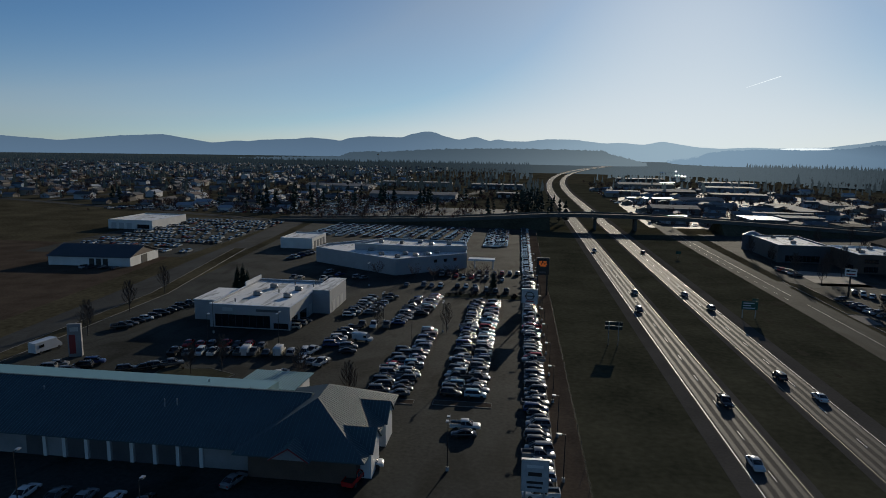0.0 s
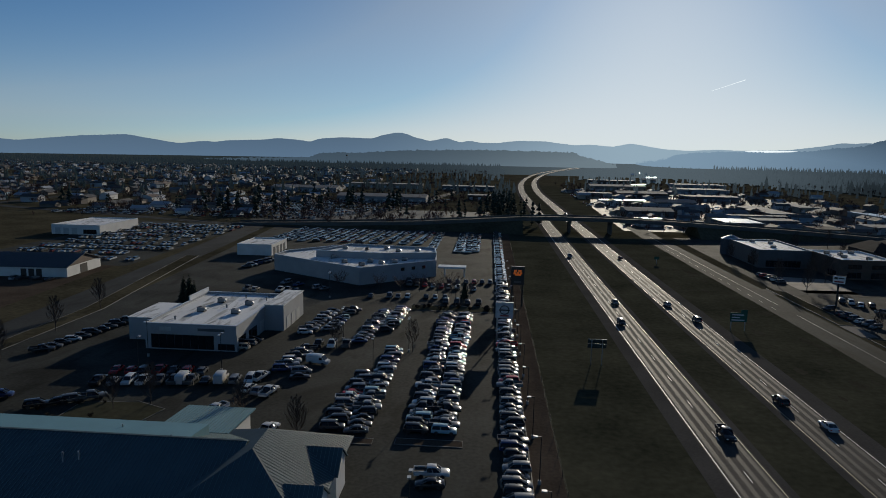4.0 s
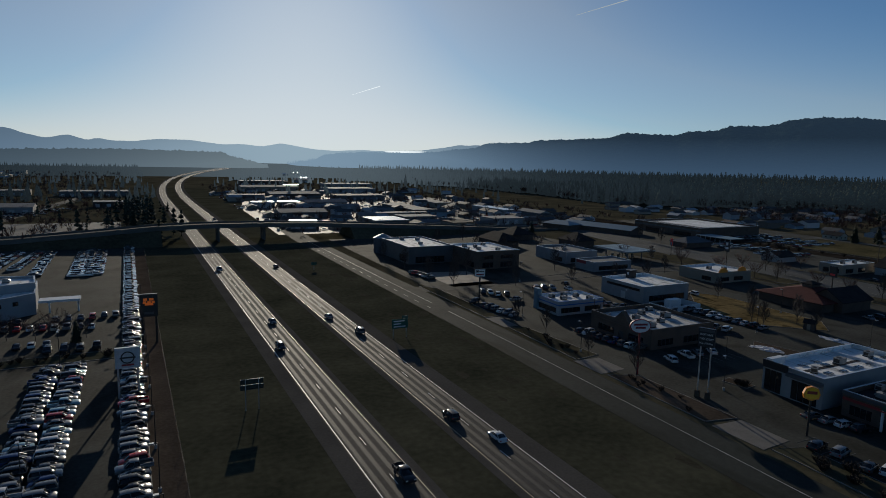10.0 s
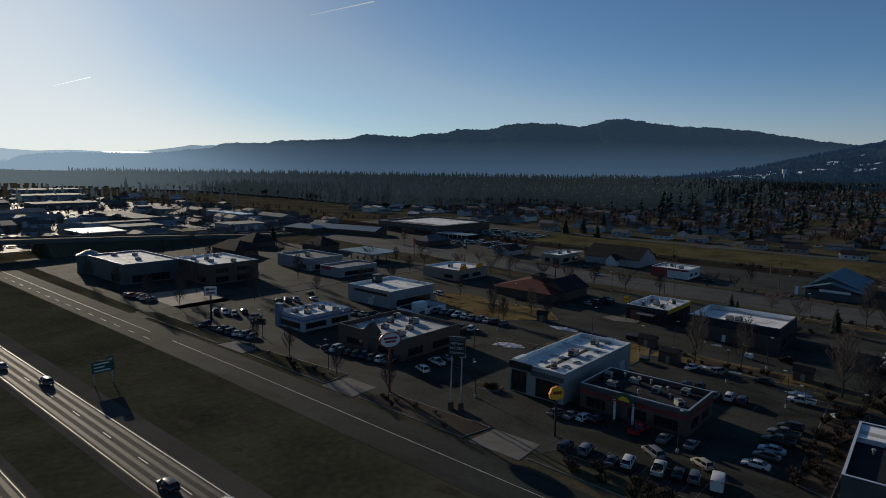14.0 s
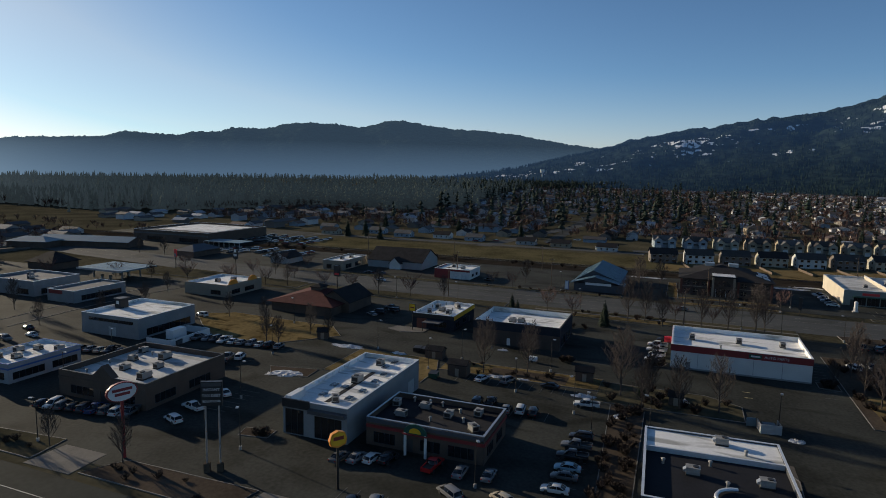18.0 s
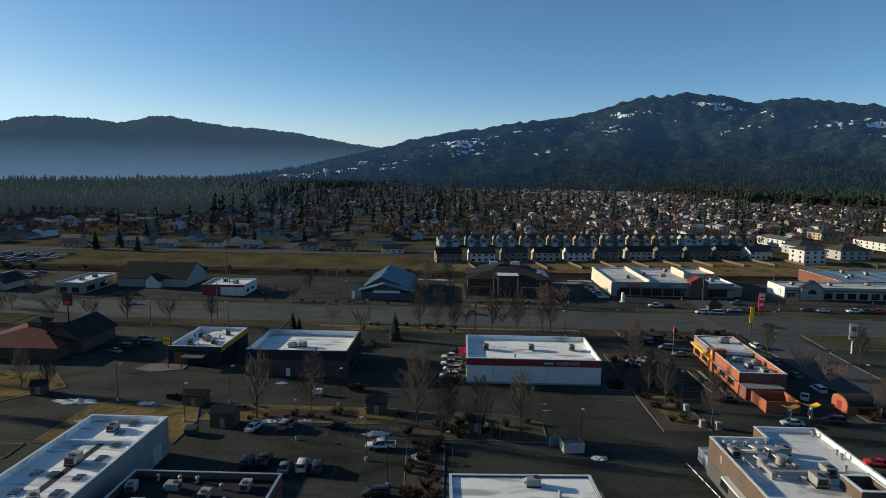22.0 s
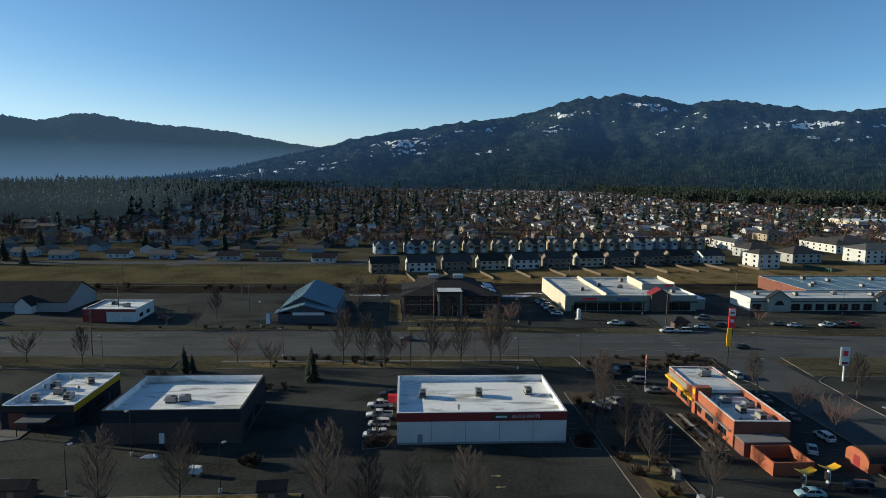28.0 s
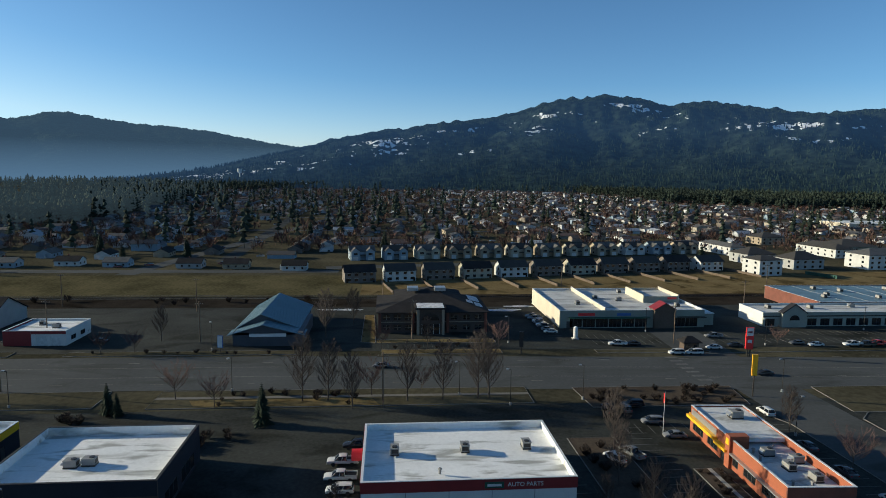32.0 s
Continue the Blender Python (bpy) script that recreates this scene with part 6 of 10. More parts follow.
poly_block(ob, [(-20, 4), (10, 2), (31, 8), (29.5, 21), (-10, 26)], 8.8, DEALWALL, ROOF_W)
for k in (3, 4, 5):
    a = Vector((4, -22.2)).lerp(Vector((31.7, 0.3)), 0.1 + 0.14 * k)
    b = Vector((4, -22.2)).lerp(Vector((31.7, 0.3)), 0.2 + 0.14 * k)
    nrm = Vector((22.5, -27.7)).normalized() * 0.06
    bm = bmesh.new()
    vs = [bm.verts.new((p.x + o.x, p.y + o.y, z)) for o in (Vector((0, 0)), nrm) for z in (3.9, 5.2) for p in (a, a.lerp(b, 0.45))]
    for f in ((4, 5, 7, 6), (0, 2, 3, 1), (0, 1, 5, 4), (2, 6, 7, 3), (0, 4, 6, 2), (1, 3, 7, 5)):
        bm.faces.new([vs[i] for i in f])
    part("showroom_window", bm, GLASS, ob)
part("canopy", B((32.5, 44, -2, 3, 3.9, 4.6)), WHITESIGN, ob)
for x in (35, 43):
    part("canopy_post", B((x, x + 0.5, 0.2, 0.7, 0, 3.9)), WHITESIGN, ob)
units(6.0, (-62, 272, 30), (-55, 262, 30), (-47, 257, 30), (-40, 262), (-45, 265), (-35, 266), (-32, 272))
units(8.0, (-60, 285), (-50, 284, 90), (-42, 288), (-36, 282), (-28, 285))
flat("service_garage", "small white garage with roller doors", -118, -101, 307, 330, 5.4, WALL_W, ROOF_W, 0.4, COPING, doors=[("E", y, y + 3.6, 3.8, WALL_DG) for y in (309, 314, 319, 324)])
flat("white_showroom", "white showroom with garage doors and a stepped roof", -248, -219, 357, 397, 5.6, WALL_W, ROOF_W, 0.5, COPING, doors=[("S", x, x + 3.4, 3.8, DOORM) for x in (-246, -241, -236)], wins=[("S", -229, -221, 0.4, 3, 4)])
ob = thing("long_barn", "long white shed with a slate-blue metal roof", "barn", -196, 241, 0, 4)
part("wall", B((0, 36, 0, 24, 0, 4.0)), WALL_W, ob)
gable_roof(ob, 0, 36, 0, 24, 4.0, 7.6, "x", SLATE, 0.6, WALL_B, 1.0)
for x in (18, 21, 24):
    part("door", B((x, x + 2.2, -0.06, -0.003, 0, 3.2)), DARKMETAL, ob)
part("barn_door", B((36.003, 36.08, 9, 14, 0, 3.6)), DARKMETAL, ob)

# teal-roofed dealership in the foreground
ob = thing("teal_dealership", "long dealership with a teal standing-seam metal roof", "shop", -100, 84)
part("wall", B((0, 66, 3.2, 24, 0, 4.3)), WALL_G, ob)
gable_roof(ob, 0, 68, 2.2, 26, 4.4, 9.2, "x", TEAL, 0.6, None, 0.6, 14.0)
part("ridge_cap", B((0, 68, 13.8, 14.2, 9.36, 9.48)), TEAL, ob)
for k, x in enumerate((22.5, 26, 30, 34, 38, 42, 46, 50)):
    if k not in (1,):
        part("service_door", B((x, x + 3.0, 3.12, 3.197, 0, 3.4)), WALL_DG, ob)
    part("pilaster", B((x + 3.15, x + 3.75, 2.9, 3.197, 0, 4.2)), WALL_W, ob)
# the dark brown of this wall stands for shade under the eave
part("hall_wall", B((62, 79.5, 1.5, 25.5, 0, 4.4)), WALL_B, ob)
hip_roof(ob, 61, 80.5, 0.5, 26.5, 4.4, 10.2, TEAL, 0.8)
bm = bmesh.new()
for k in range(44):
    y = 0.2 + 26.6 * k / 43
    rise = min(y - 0.2, 26.8 - y, 10.55) / 10.55
    tube(bm, (81.25, y, 4.66), (81.25 - 10.55 * rise, y, 4.66 + 5.6 * rise), 0.035, 0.035, 4, False)
for k in range(30):
    x = 60.8 + 19.9 * k / 29
    rise = min(x - 60.3, 81.2 - x, 10.5) / 10.5
    tube(bm, (x, -0.25, 4.66), (x, -0.25 + 13.6 * rise * 0.77, 4.66 + 5.6 * rise), 0.035, 0.035, 4, False)
tagged(part("hall_seams", bm, TEALSEAM, ob, "raised seams of the hipped teal roof"), kind="stuff")
for y in (6.5, 17.5):
    gable_roof(ob, 74, 81.5, y - 3, y + 3, 4.6, 7.2, "x", TEAL, 0.3, WALL_W, 0.6)
    part("portal", B((79.6, 81.4, y - 2.8, y + 2.8, 0, 4.6)), WHITESIGN, ob)
    window(ob, "E", 81.4, 20, y - 2.3, y + 2.3, 0.4, 4.0, 3)
gable_roof(ob, 66.5, 72.5, -0.6, 6, 4.4, 6.4, "y", TEAL, 0.3, WALL_G, 0.6)
for s in (-1, 1):
    part("red_trim", P([(69.5, 6.3), (69.5 + s * 3.2, 4.25), (69.5 + s * 3.2, 4.45), (69.5, 6.5)], -1.0, -0.92), RED, ob)
part("annex_wall", B((49.2, 61, 24.2, 34.4, 0, 4.4)), WALL_W, ob)
part("annex_roof", P([(24.0, 5.5), (24.0, 5.3), (36.2, 4.45), (36.2, 4.65)], 48.8, 61.4, "x"), TEAL_LIT, ob)
part("rear_roof", P([(14.3, 9.42), (14.3, 9.2), (20.2, 6.6), (20.2, 8.72)], 0, 60, "x"), TEAL_LIT, ob)
for k in range(21):
    part("roof_seam", P([(24.0, 5.56), (24.0, 5.503), (36.2, 4.653), (36.2, 4.71)], 48.9 + 0.6 * k, 48.96 + 0.6 * k, "x"), TEALSEAM, ob)
for x, y in ((20, 11), (44, 9), (46, 9.5), (57, 14.4), (48, 17)):
    part("flue", T((x, y, 7.0), (x, y, 9.6 if y > 13 else 8.8), 0.12), METAL, ob)


# ---- vehicles ----
CAR_SHAPES = {
    # length, half width, lower outline (x, z), cabin foot and roof (x0, x1, z)
    "sedan": (4.7, 0.91, [(-2.35, 0.32), (-2.35, 0.78), (-2.2, 0.95), (-1.4, 1.0), (1.05, 0.98), (2.05, 0.84), (2.33, 0.66), (2.35, 0.30)], (-1.75, 1.25, 0.96), (-0.95, 0.35, 1.44)),
    "hatchback": (4.2, 0.89, [(-2.1, 0.32), (-2.1, 0.85), (-2.0, 1.0), (1.0, 0.99), (1.85, 0.86), (2.08, 0.68), (2.1, 0.30)], (-2.0, 1.3, 0.96), (-1.6, 0.3, 1.5)),
    "suv": (4.75, 0.95, [(-2.37, 0.42), (-2.37, 0.95), (-2.3, 1.12), (1.1, 1.1), (2.1, 1.0), (2.36, 0.8), (2.37, 0.38)], (-2.25, 1.4, 1.08), (-1.95, 0.55, 1.76)),
    "pickup": (5.8, 1.0, [(-2.9, 0.55), (-2.9, 1.05), (-0.75, 1.05), (-0.7, 1.15), (1.35, 1.13), (2.6, 1.08), (2.88, 0.9), (2.9, 0.45)], (-0.85, 1.5, 1.1), (-0.7, 0.65, 1.88)),
    "van": (5.6, 1.02, [(-2.8, 0.45), (-2.8, 2.2), (-2.6, 2.35), (0.9, 2.35), (1.2, 2.2), (2.0, 1.25), (2.7, 1.05), (2.8, 0.8), (2.8, 0.4)], None, None),
    "minivan": (5.1, 0.98, [(-2.55, 0.36), (-2.55, 0.95), (-2.45, 1.08), (1.3, 1.05), (2.3, 0.9), (2.53, 0.72), (2.55, 0.34)], (-2.45, 1.75, 1.04), (-2.15, 0.55, 1.76)),
}
ROADCAR = "driving on the highway"
DEAL = "for sale on the dealer's lot"
CAR_WORDS = {"sedan": "sedan", "hatchback": "hatchback", "suv": "sport utility vehicle", "pickup": "pickup truck", "van": "high-roofed panel van", "minivan": "minivan"}


def loft_side(bm, outline, hw):
    """The lower body: the side outline carried across the car, crowned along the middle and rolled over at shoulder and sill."""
    zs = [z for _, z in outline]
    lo, mid = min(zs), (min(zs) + max(zs)) / 2
    cols = []
    for s, drop, rise, pull in ((-1, 0.17, 0.10, 0.955), (-0.96, 0.07, 0.03, 0.98), (-0.8, 0.02, 0, 0.995), (0, -0.015, 0, 1.0), (0.8, 0.02, 0, 0.995), (0.96, 0.07, 0.03, 0.98), (1, 0.17, 0.10, 0.955)):
        cols.append([bm.verts.new((x * pull, s * hw, z - drop if z > mid else z + rise if z < lo + 0.15 else z)) for x, z in outline])
    n = len(outline)
    for a, b in zip(cols, cols[1:]):
        for i in range(n):
            bm.faces.new((a[i], a[(i + 1) % n], b[(i + 1) % n], b[i]))
    bm.faces.new(cols[0][::-1]), bm.faces.new(cols[-1])


def roof_shell(bm, x0, x1, hw, z):
    """A crowned roof panel with rolled edges."""
    grid = []
    for u, dz in ((0, 0.07), (0.12, 0.02), (0.5, 0), (0.88, 0.025), (1, 0.08)):
        grid.append([bm.verts.new((x0 + (x1 - x0) * u, s * hw, z - dz - d)) for s, d in ((-1, 0.09), (-0.88, 0.03), (0, 0), (0.88, 0.03), (1, 0.09))])
    for a, b in zip(grid, grid[1:]):
        for i in range(4):
            bm.faces.new((a[i], b[i], b[i + 1], a[i + 1]))


def smooth_part(ob, angle=38):
    me = ob.data
    me.polygons.foreach_set("use_smooth", [True] * len(me.polygons))
    me.set_sharp_from_angle(angle=radians(angle))


def make_car(kind, colour, where, group, m):
    length, hw, outline, foot, roof = CAR_SHAPES[kind]
    ob = tagged(new(kind), f"{colour} {CAR_WORDS[kind]} {where}", "van" if "van" in kind else "pickup truck" if kind == "pickup" else "car", group)
    ob.matrix_basis = m
    paint = PAINTS[colour]
    bm = bmesh.new()
    loft_side(bm, outline, hw)
    glass = bmesh.new()
    if foot:
        (f0, f1, fz), (r0, r1, rz) = foot, roof
        wf, wr = hw - 0.10, hw - 0.24
        roof_shell(bm, r0 - 0.06, r1 + 0.08, wr + 0.04, rz + 0.05)
        for s in (-1, 1):
            for a, b in (((f0, s * wf, fz), (r0, s * wr, rz - 0.03)), ((f1, s * wf, fz), (r1, s * wr, rz - 0.03)), (((f0 + f1) / 2 - 0.15, s * (wf + 0.01), fz), ((r0 + r1) / 2, s * (wr + 0.01), rz - 0.03))):
                tube(bm, a, b, 0.055, 0.045, 4, False)
        v = [glass.verts.new(c) for c in ((f0, -wf, fz), (f1, -wf, fz), (f1, wf, fz), (f0, wf, fz), (r0, -wr, rz - 0.05), (r1, -wr, rz - 0.05), (r1, wr, rz - 0.05), (r0, wr, rz - 0.05))]
        for f in ((4, 5, 6, 7), (0, 1, 5, 4), (1, 2, 6, 5), (2, 3, 7, 6), (3, 0, 4, 7)):
            glass.faces.new([v[i] for i in f])
    else:
        for s in (-1, 1):
            box(glass, 0.7, 1.5, s * (hw + 0.005) - 0.01, s * (hw + 0.005) + 0.01, 1.3, 1.9)
        v = [glass.verts.new(c) for c in ((1.24, -hw + 0.12, 2.16), (2.02, -hw + 0.1, 1.27), (2.02, hw - 0.1, 1.27), (1.24, hw - 0.12, 2.16))]
        glass.faces.new(v)
    if kind == "pickup":
        box(bm, -2.88, -0.8, -hw * 0.97, -hw * 0.86, 1.05, 1.32), box(bm, -2.88, -0.8, hw * 0.86, hw * 0.97, 1.05, 1.32), box(bm, -2.9, -2.8, -hw * 0.9, hw * 0.9, 1.05, 1.32)
        part("load_bed", B((-2.78, -0.82, -hw * 0.84, hw * 0.84, 1.055, 1.08)), TYRE, ob)
    bmesh.ops.recalc_face_normals(bm, faces=bm.faces)
    smooth_part(part("body", bm, paint, ob))
    smooth_part(part("glasshouse", glass, CARGLASS, ob), 89)
    r = 0.40 if kind in ("pickup", "suv", "van") else 0.33
    wx = length * 0.29
    for x in (-wx, wx):
        for s in (-1, 1):
            part("wheel", T((x, s * (hw - 0.2), r), (x, s * (hw + 0.02), r), r, seg=12), TYRE, ob)
    z = outline[-2][1]
    for s in (-1, 1) if where != DEAL else ():
        if where == ROADCAR:
            part("headlamp", B((length / 2 - 0.08, length / 2 + 0.01, s * hw * 0.72 - 0.18, s * hw * 0.72 + 0.18, z - 0.08, z + 0.06)), LAMPGLASS, ob)
        part("tail_lamp", B((-length / 2 - 0.012, -length / 2 + 0.05, s * hw * 0.78 - 0.14, s * hw * 0.78 + 0.14, outline[1][1] - 0.15, outline[1][1] + 0.05)), TAILRED, ob)
    return ob


def car(kind, colour, x, y, rz=0.0, where="parked on the asphalt", group="parked cars", z=0.05):
    return again((kind, colour, where, group), lambda m: make_car(kind, colour, where, group, m), pose(x, y, z, 0, 0, rz))


rng = random.Random(7)
KINDS = ["sedan"] * 3 + ["suv"] * 4 + ["hatchback"] * 2 + ["pickup"] * 2 + ["minivan"]
COLOURS = ["white"] * 2 + ["silver"] * 3 + ["grey"] * 5 + ["black"] * 6 + ["dark blue", "red", "beige"]


def row(x0, y0, x1, y1, rz, pitch, where, group, kinds=None, colours=None, skip=0.0, jitter=1.0):
    """A row of parked cars from one end to the other, each turned by rz."""
    n = max(1, int(math.hypot(x1 - x0, y1 - y0) / pitch))
    for i in range(n + 1):
        if rng.random() < skip:
            continue
        f = i / n
        flip = 180 if rng.random() < 0.25 else 0
        car(rng.choice(kinds or KINDS), rng.choice(colours or COLOURS), x0 + (x1 - x0) * f + rng.uniform(-0.15, 0.15), y0 + (y1 - y0) * f, rz + flip + rng.uniform(-jitter, jitter), where, group)


SHINY = ["white"] * 2 + ["silver"] * 4 + ["grey"] * 6 + ["black"] * 7 + ["red", "pale blue", "dark blue"]
row(8.0, 86, 8.4, 262, 4, 2.45, DEAL, "display row along the fence", colours=SHINY)
row(-9.6, 123.5, -9.6, 168, 0, 2.45, DEAL, "double display row", colours=SHINY)
row(-4.7, 123.5, -4.4, 168, 0, 2.45, DEAL, "double display row", colours=SHINY)
row(-9.8, 172, -9.0, 208, 0, 2.45, DEAL, "double display row", colours=["black", "grey", "silver", "dark blue"])
row(-4.4, 172, -3.8, 208, 0, 2.45, DEAL, "double display row", colours=SHINY)
row(-25.4, 123, -24.6, 150, 8, 2.55, DEAL, "slanted display row", colours=SHINY)
row(-20.6, 122, -20.6, 169, 8, 2.5, DEAL, "slanted display row", colours=SHINY)
row(-31.2, 176, -28.8, 208, 10, 2.5, DEAL, "slanted display row", colours=["black", "grey", "silver", "dark blue"])
row(-25.6, 188, -24, 211, 10, 2.5, DEAL, "slanted display row", colours=SHINY)
row(-47.8, 182, -45.6, 206, 10, 2.8, DEAL, "slanted display row", colours=SHINY)
row(-42.2, 183, -40.0, 208, 10, 3.0, DEAL, "slanted display row", skip=0.3)
row(-81, 139.5, -49, 144.5, 98, 3.0, DEAL, "row before the showroom", kinds=["pickup", "suv", "pickup", "sedan"], skip=0.05)
row(-81, 146.5, -62, 148.5, 98, 3.0, DEAL, "row before the showroom", colours=["red", "black", "white", "grey"], skip=0.1)
for x, y in ((-63.5, 143.0), (-55.5, 144.3)):
    car("van", "white", x, y - 0.4, 98, DEAL)
row(-44.4, 152, -43.2, 167, 15, 3.0, DEAL, "row before the showroom", kinds=["pickup", "suv"])
row(-41.0, 171.5, -34.0, 172.5, 95, 2.9, DEAL, "row before the showroom", kinds=["pickup"], colours=["black", "grey", "white", "yellow"])
car("van", "white", -37.5, 158, -12, DEAL)
for k, x, y, c in (("suv", -39.5, 151, "silver"), ("sedan", -38.8, 147.5, "black"), ("hatchback", -47.5, 139.5, "white"), ("sedan", -45, 138.5, "silver"), ("pickup", -42.6, 138, "white"), ("pickup", -47.5, 146.3, "white")):
    car(k, c, x, y, 15 if x > -41 else 80, DEAL)
car("pickup", "white", -5.4, 107.9, 4, DEAL)
car("sedan", "black", -5.4, 104.6, 186, DEAL)
car("suv", "white", -19.8, 91.5, 8, "beside the teal-roofed dealership")
car("pickup", "red", -21.0, 86.5, 80, "beside the teal-roofed dealership")
car("sedan", "silver", -39.3, 83.2, 75, "beside the teal-roofed dealership")
for x, c in ((-68.0, "white"), (-63.0, "grey"), (-54.2, "white"), (-49.5, "black"), (-58.6, "silver")):
    car("sedan", c, x, 75.5, 92, "beside the teal-roofed dealership")
car("pickup", "white", -36.5, 120, 75, DEAL)
row(-52, 121.5, -49.5, 127.5, 70, 2.9, DEAL, "vans behind the annex", kinds=["van", "pickup"], colours=["white"])
row(-99, 113, -95, 133, 20, 3.0, DEAL, "row by the side road", skip=0.1)
row(-106, 111, -103, 127, 20, 2.9, DEAL, "row by the side road", colours=["black", "grey", "silver"])
row(-107.5, 158, -102.5, 186, 25, 2.9, DEAL, "row by the side road", skip=0.1)
row(-85, 126, -77, 131, 30, 3.0, DEAL, "cars round the grass island", skip=0.1)
row(-74, 246, -57, 238, 60, 3.0, DEAL, "row before the angular showroom", skip=0.1)
row(-27, 251, -2, 246, 90, 2.9, DEAL, "row before the angular showroom", skip=0.15)
row(-11, 224, 0, 224, 90, 2.9, DEAL, "row before the angular showroom", kinds=["pickup", "suv"])
row(-84, 233, -63, 233, 90, 3.0, DEAL, "row before the angular showroom", skip=0.2)
row(-101, 276, -96, 296, 20, 3.0, DEAL, "row before the angular showroom", skip=0.1)
row(-38, 229, -12, 231, 92, 2.9, DEAL, "row before the angular showroom", skip=0.15)
row(-28, 256, 4, 259, 90, 3.1, DEAL, "row before the angular showroom", skip=0.2)
row(-60, 166, -57, 184, 0, 3.2, DEAL, "cars beside the showroom", skip=0.3)

SHOP = "parked before the shops"
PARK = "cars parked before the shops"
for k, c, x, y, rz in (("suv", "black", 121.0, 106.6, 10), ("suv", "silver", 122.5, 103.2, 10), ("sedan", "grey", 121.8, 97.8, 12), ("suv", "white", 123.2, 95.3, 12), ("minivan", "silver", 130.0, 93.6, 55), ("pickup", "white", 124.4, 90.3, 12), ("sedan", "black", 125.2, 87.2, 12), ("suv", "grey", 125.6, 84.6, 12), ("van", "white", 126.0, 81.0, 12),
                       ("sedan", "grey", 134.2, 116.2, -8), ("sedan", "silver", 135.2, 113.2, -8), ("hatchback", "white", 136.0, 110.6, -8), ("suv", "black", 137.0, 108.0, -8), ("pickup", "red", 137.6, 99.6, -5), ("sedan", "silver", 137.4, 94.4, 0), ("sedan", "silver", 138.2, 89.5, 0), ("hatchback", "beige", 131.6, 85.4, 60),
                       ("sedan", "white", 137.8, 78.2, 92), ("sedan", "grey", 142.8, 77.6, 92), ("sedan", "pale blue", 146.2, 77.6, 92), ("pickup", "black", 151.0, 77.6, 92), ("pickup", "grey", 155.6, 77.6, 92), ("suv", "black", 160.2, 77.4, 92), ("pickup", "white", 178.0, 79.0, 95),
                       ("sedan", "silver", 168.4, 94.8, 5), ("suv", "white", 169.2, 91.8, 5), ("suv", "black", 168.8, 89.0, 5), ("pickup", "black", 170.5, 99.0, 5), ("suv", "black", 170.0, 102.0, 5), ("sedan", "white", 185.6, 105.8, -15), ("suv", "silver", 186.6, 99.4, -20), ("sedan", "black", 187.0, 89.0, 85),
                       ("pickup", "white", 236.8, 66.4, 88), ("pickup", "white", 230.8, 66.4, 88), ("suv", "white", 226.2, 66.2, 88), ("minivan", "white", 220.8, 66.8, 88), ("pickup", "black", 243.5, 64.0, 88),
                       ("sedan", "white", 151.8, 156.6, 60), ("sedan", "silver", 147.2, 157.2, 60), ("pickup", "white", 142.1, 156.7, 75), ("suv", "white", 135.4, 155.6, 70), ("sedan", "silver", 171.6, 178.4, 20), ("pickup", "silver", 173.8, 174.0, 20), ("suv", "white", 175.5, 171.2, 20), ("sedan", "black", 169.2, 171.8, 20)):
    car(k, c, x, y, rz, SHOP, PARK)
row(186.0, 195, 188.2, 168, 8, 2.9, SHOP, PARK, colours=["black", "grey", "silver", "white"])
row(120.2, 234, 122.6, 212, 25, 3.0, SHOP, PARK, skip=0.1)
row(131, 247, 138, 241, 70, 3.0, SHOP, PARK)
row(123, 296, 125, 281, 20, 3.0, SHOP, PARK)
row(134.6, 166.4, 131.2, 187.4, 15, 2.5, SHOP, PARK, colours=["black", "grey", "dark blue", "silver", "white"])
row(156, 247, 171, 240, 80, 3.0, SHOP, PARK, skip=0.2)
row(163, 222, 166, 204, 10, 3.0, SHOP, PARK, skip=0.2)
for k, c, x, y, rz in (("pickup", "silver", 136, 231, 20), ("sedan", "dark blue", 121, 225, 20), ("suv", "white", 134.6, 241.4, 60), ("sedan", "black", 173, 250, 80), ("suv", "white", 209.3, 214.6, 80), ("sedan", "silver", 236.1, 162.8, 60), ("pickup", "grey", 247.9, 160.7, 80), ("suv", "black", 240, 162, 80), ("suv", "black", 244, 158, 80)):
    car(k, c, x, y, rz, SHOP, PARK)
AV = "on the forecourt beside the avenue"
for k, c, x, y, rz in (("pickup", "white", 313.5, -14.0, 85), ("sedan", "black", 313.7, -19, 85), ("suv", "white", 303.2, -28.4, 88), ("minivan", "white", 303.2, -34, 88), ("sedan", "white", 308.5, -43, 88), ("pickup", "silver", 321.6, -49.9, 85), ("sedan", "black", 310.7, -51, 88), ("sedan", "grey", 312.5, -73, 88), ("sedan", "white", 310.4, -78, 88), ("pickup", "white", 309.8, -90, 88), ("pickup", "black", 309.5, -94.5, 88), ("pickup", "red", 310.2, -99, 88), ("sedan", "grey", 316, 199, 85), ("sedan", "black", 315.6, 206, 85), ("sedan", "black", 323, 146, 80)):
    car(k, c, x, y, rz, AV, "cars along the avenue")
row(352, 4.2, 330, 3.2, 80, 2.9, AV, "cars along the avenue", colours=["white", "silver", "grey"])
car("sedan", "silver", 294.5, 60, 90, "driving along the avenue", "cars on the roads")
car("sedan", "black", 283.0, -43.6, 90, "driving along the avenue", "cars on the roads")
car("sedan", "white", 299.5, 191, -90, "driving along the avenue", "cars on the roads")
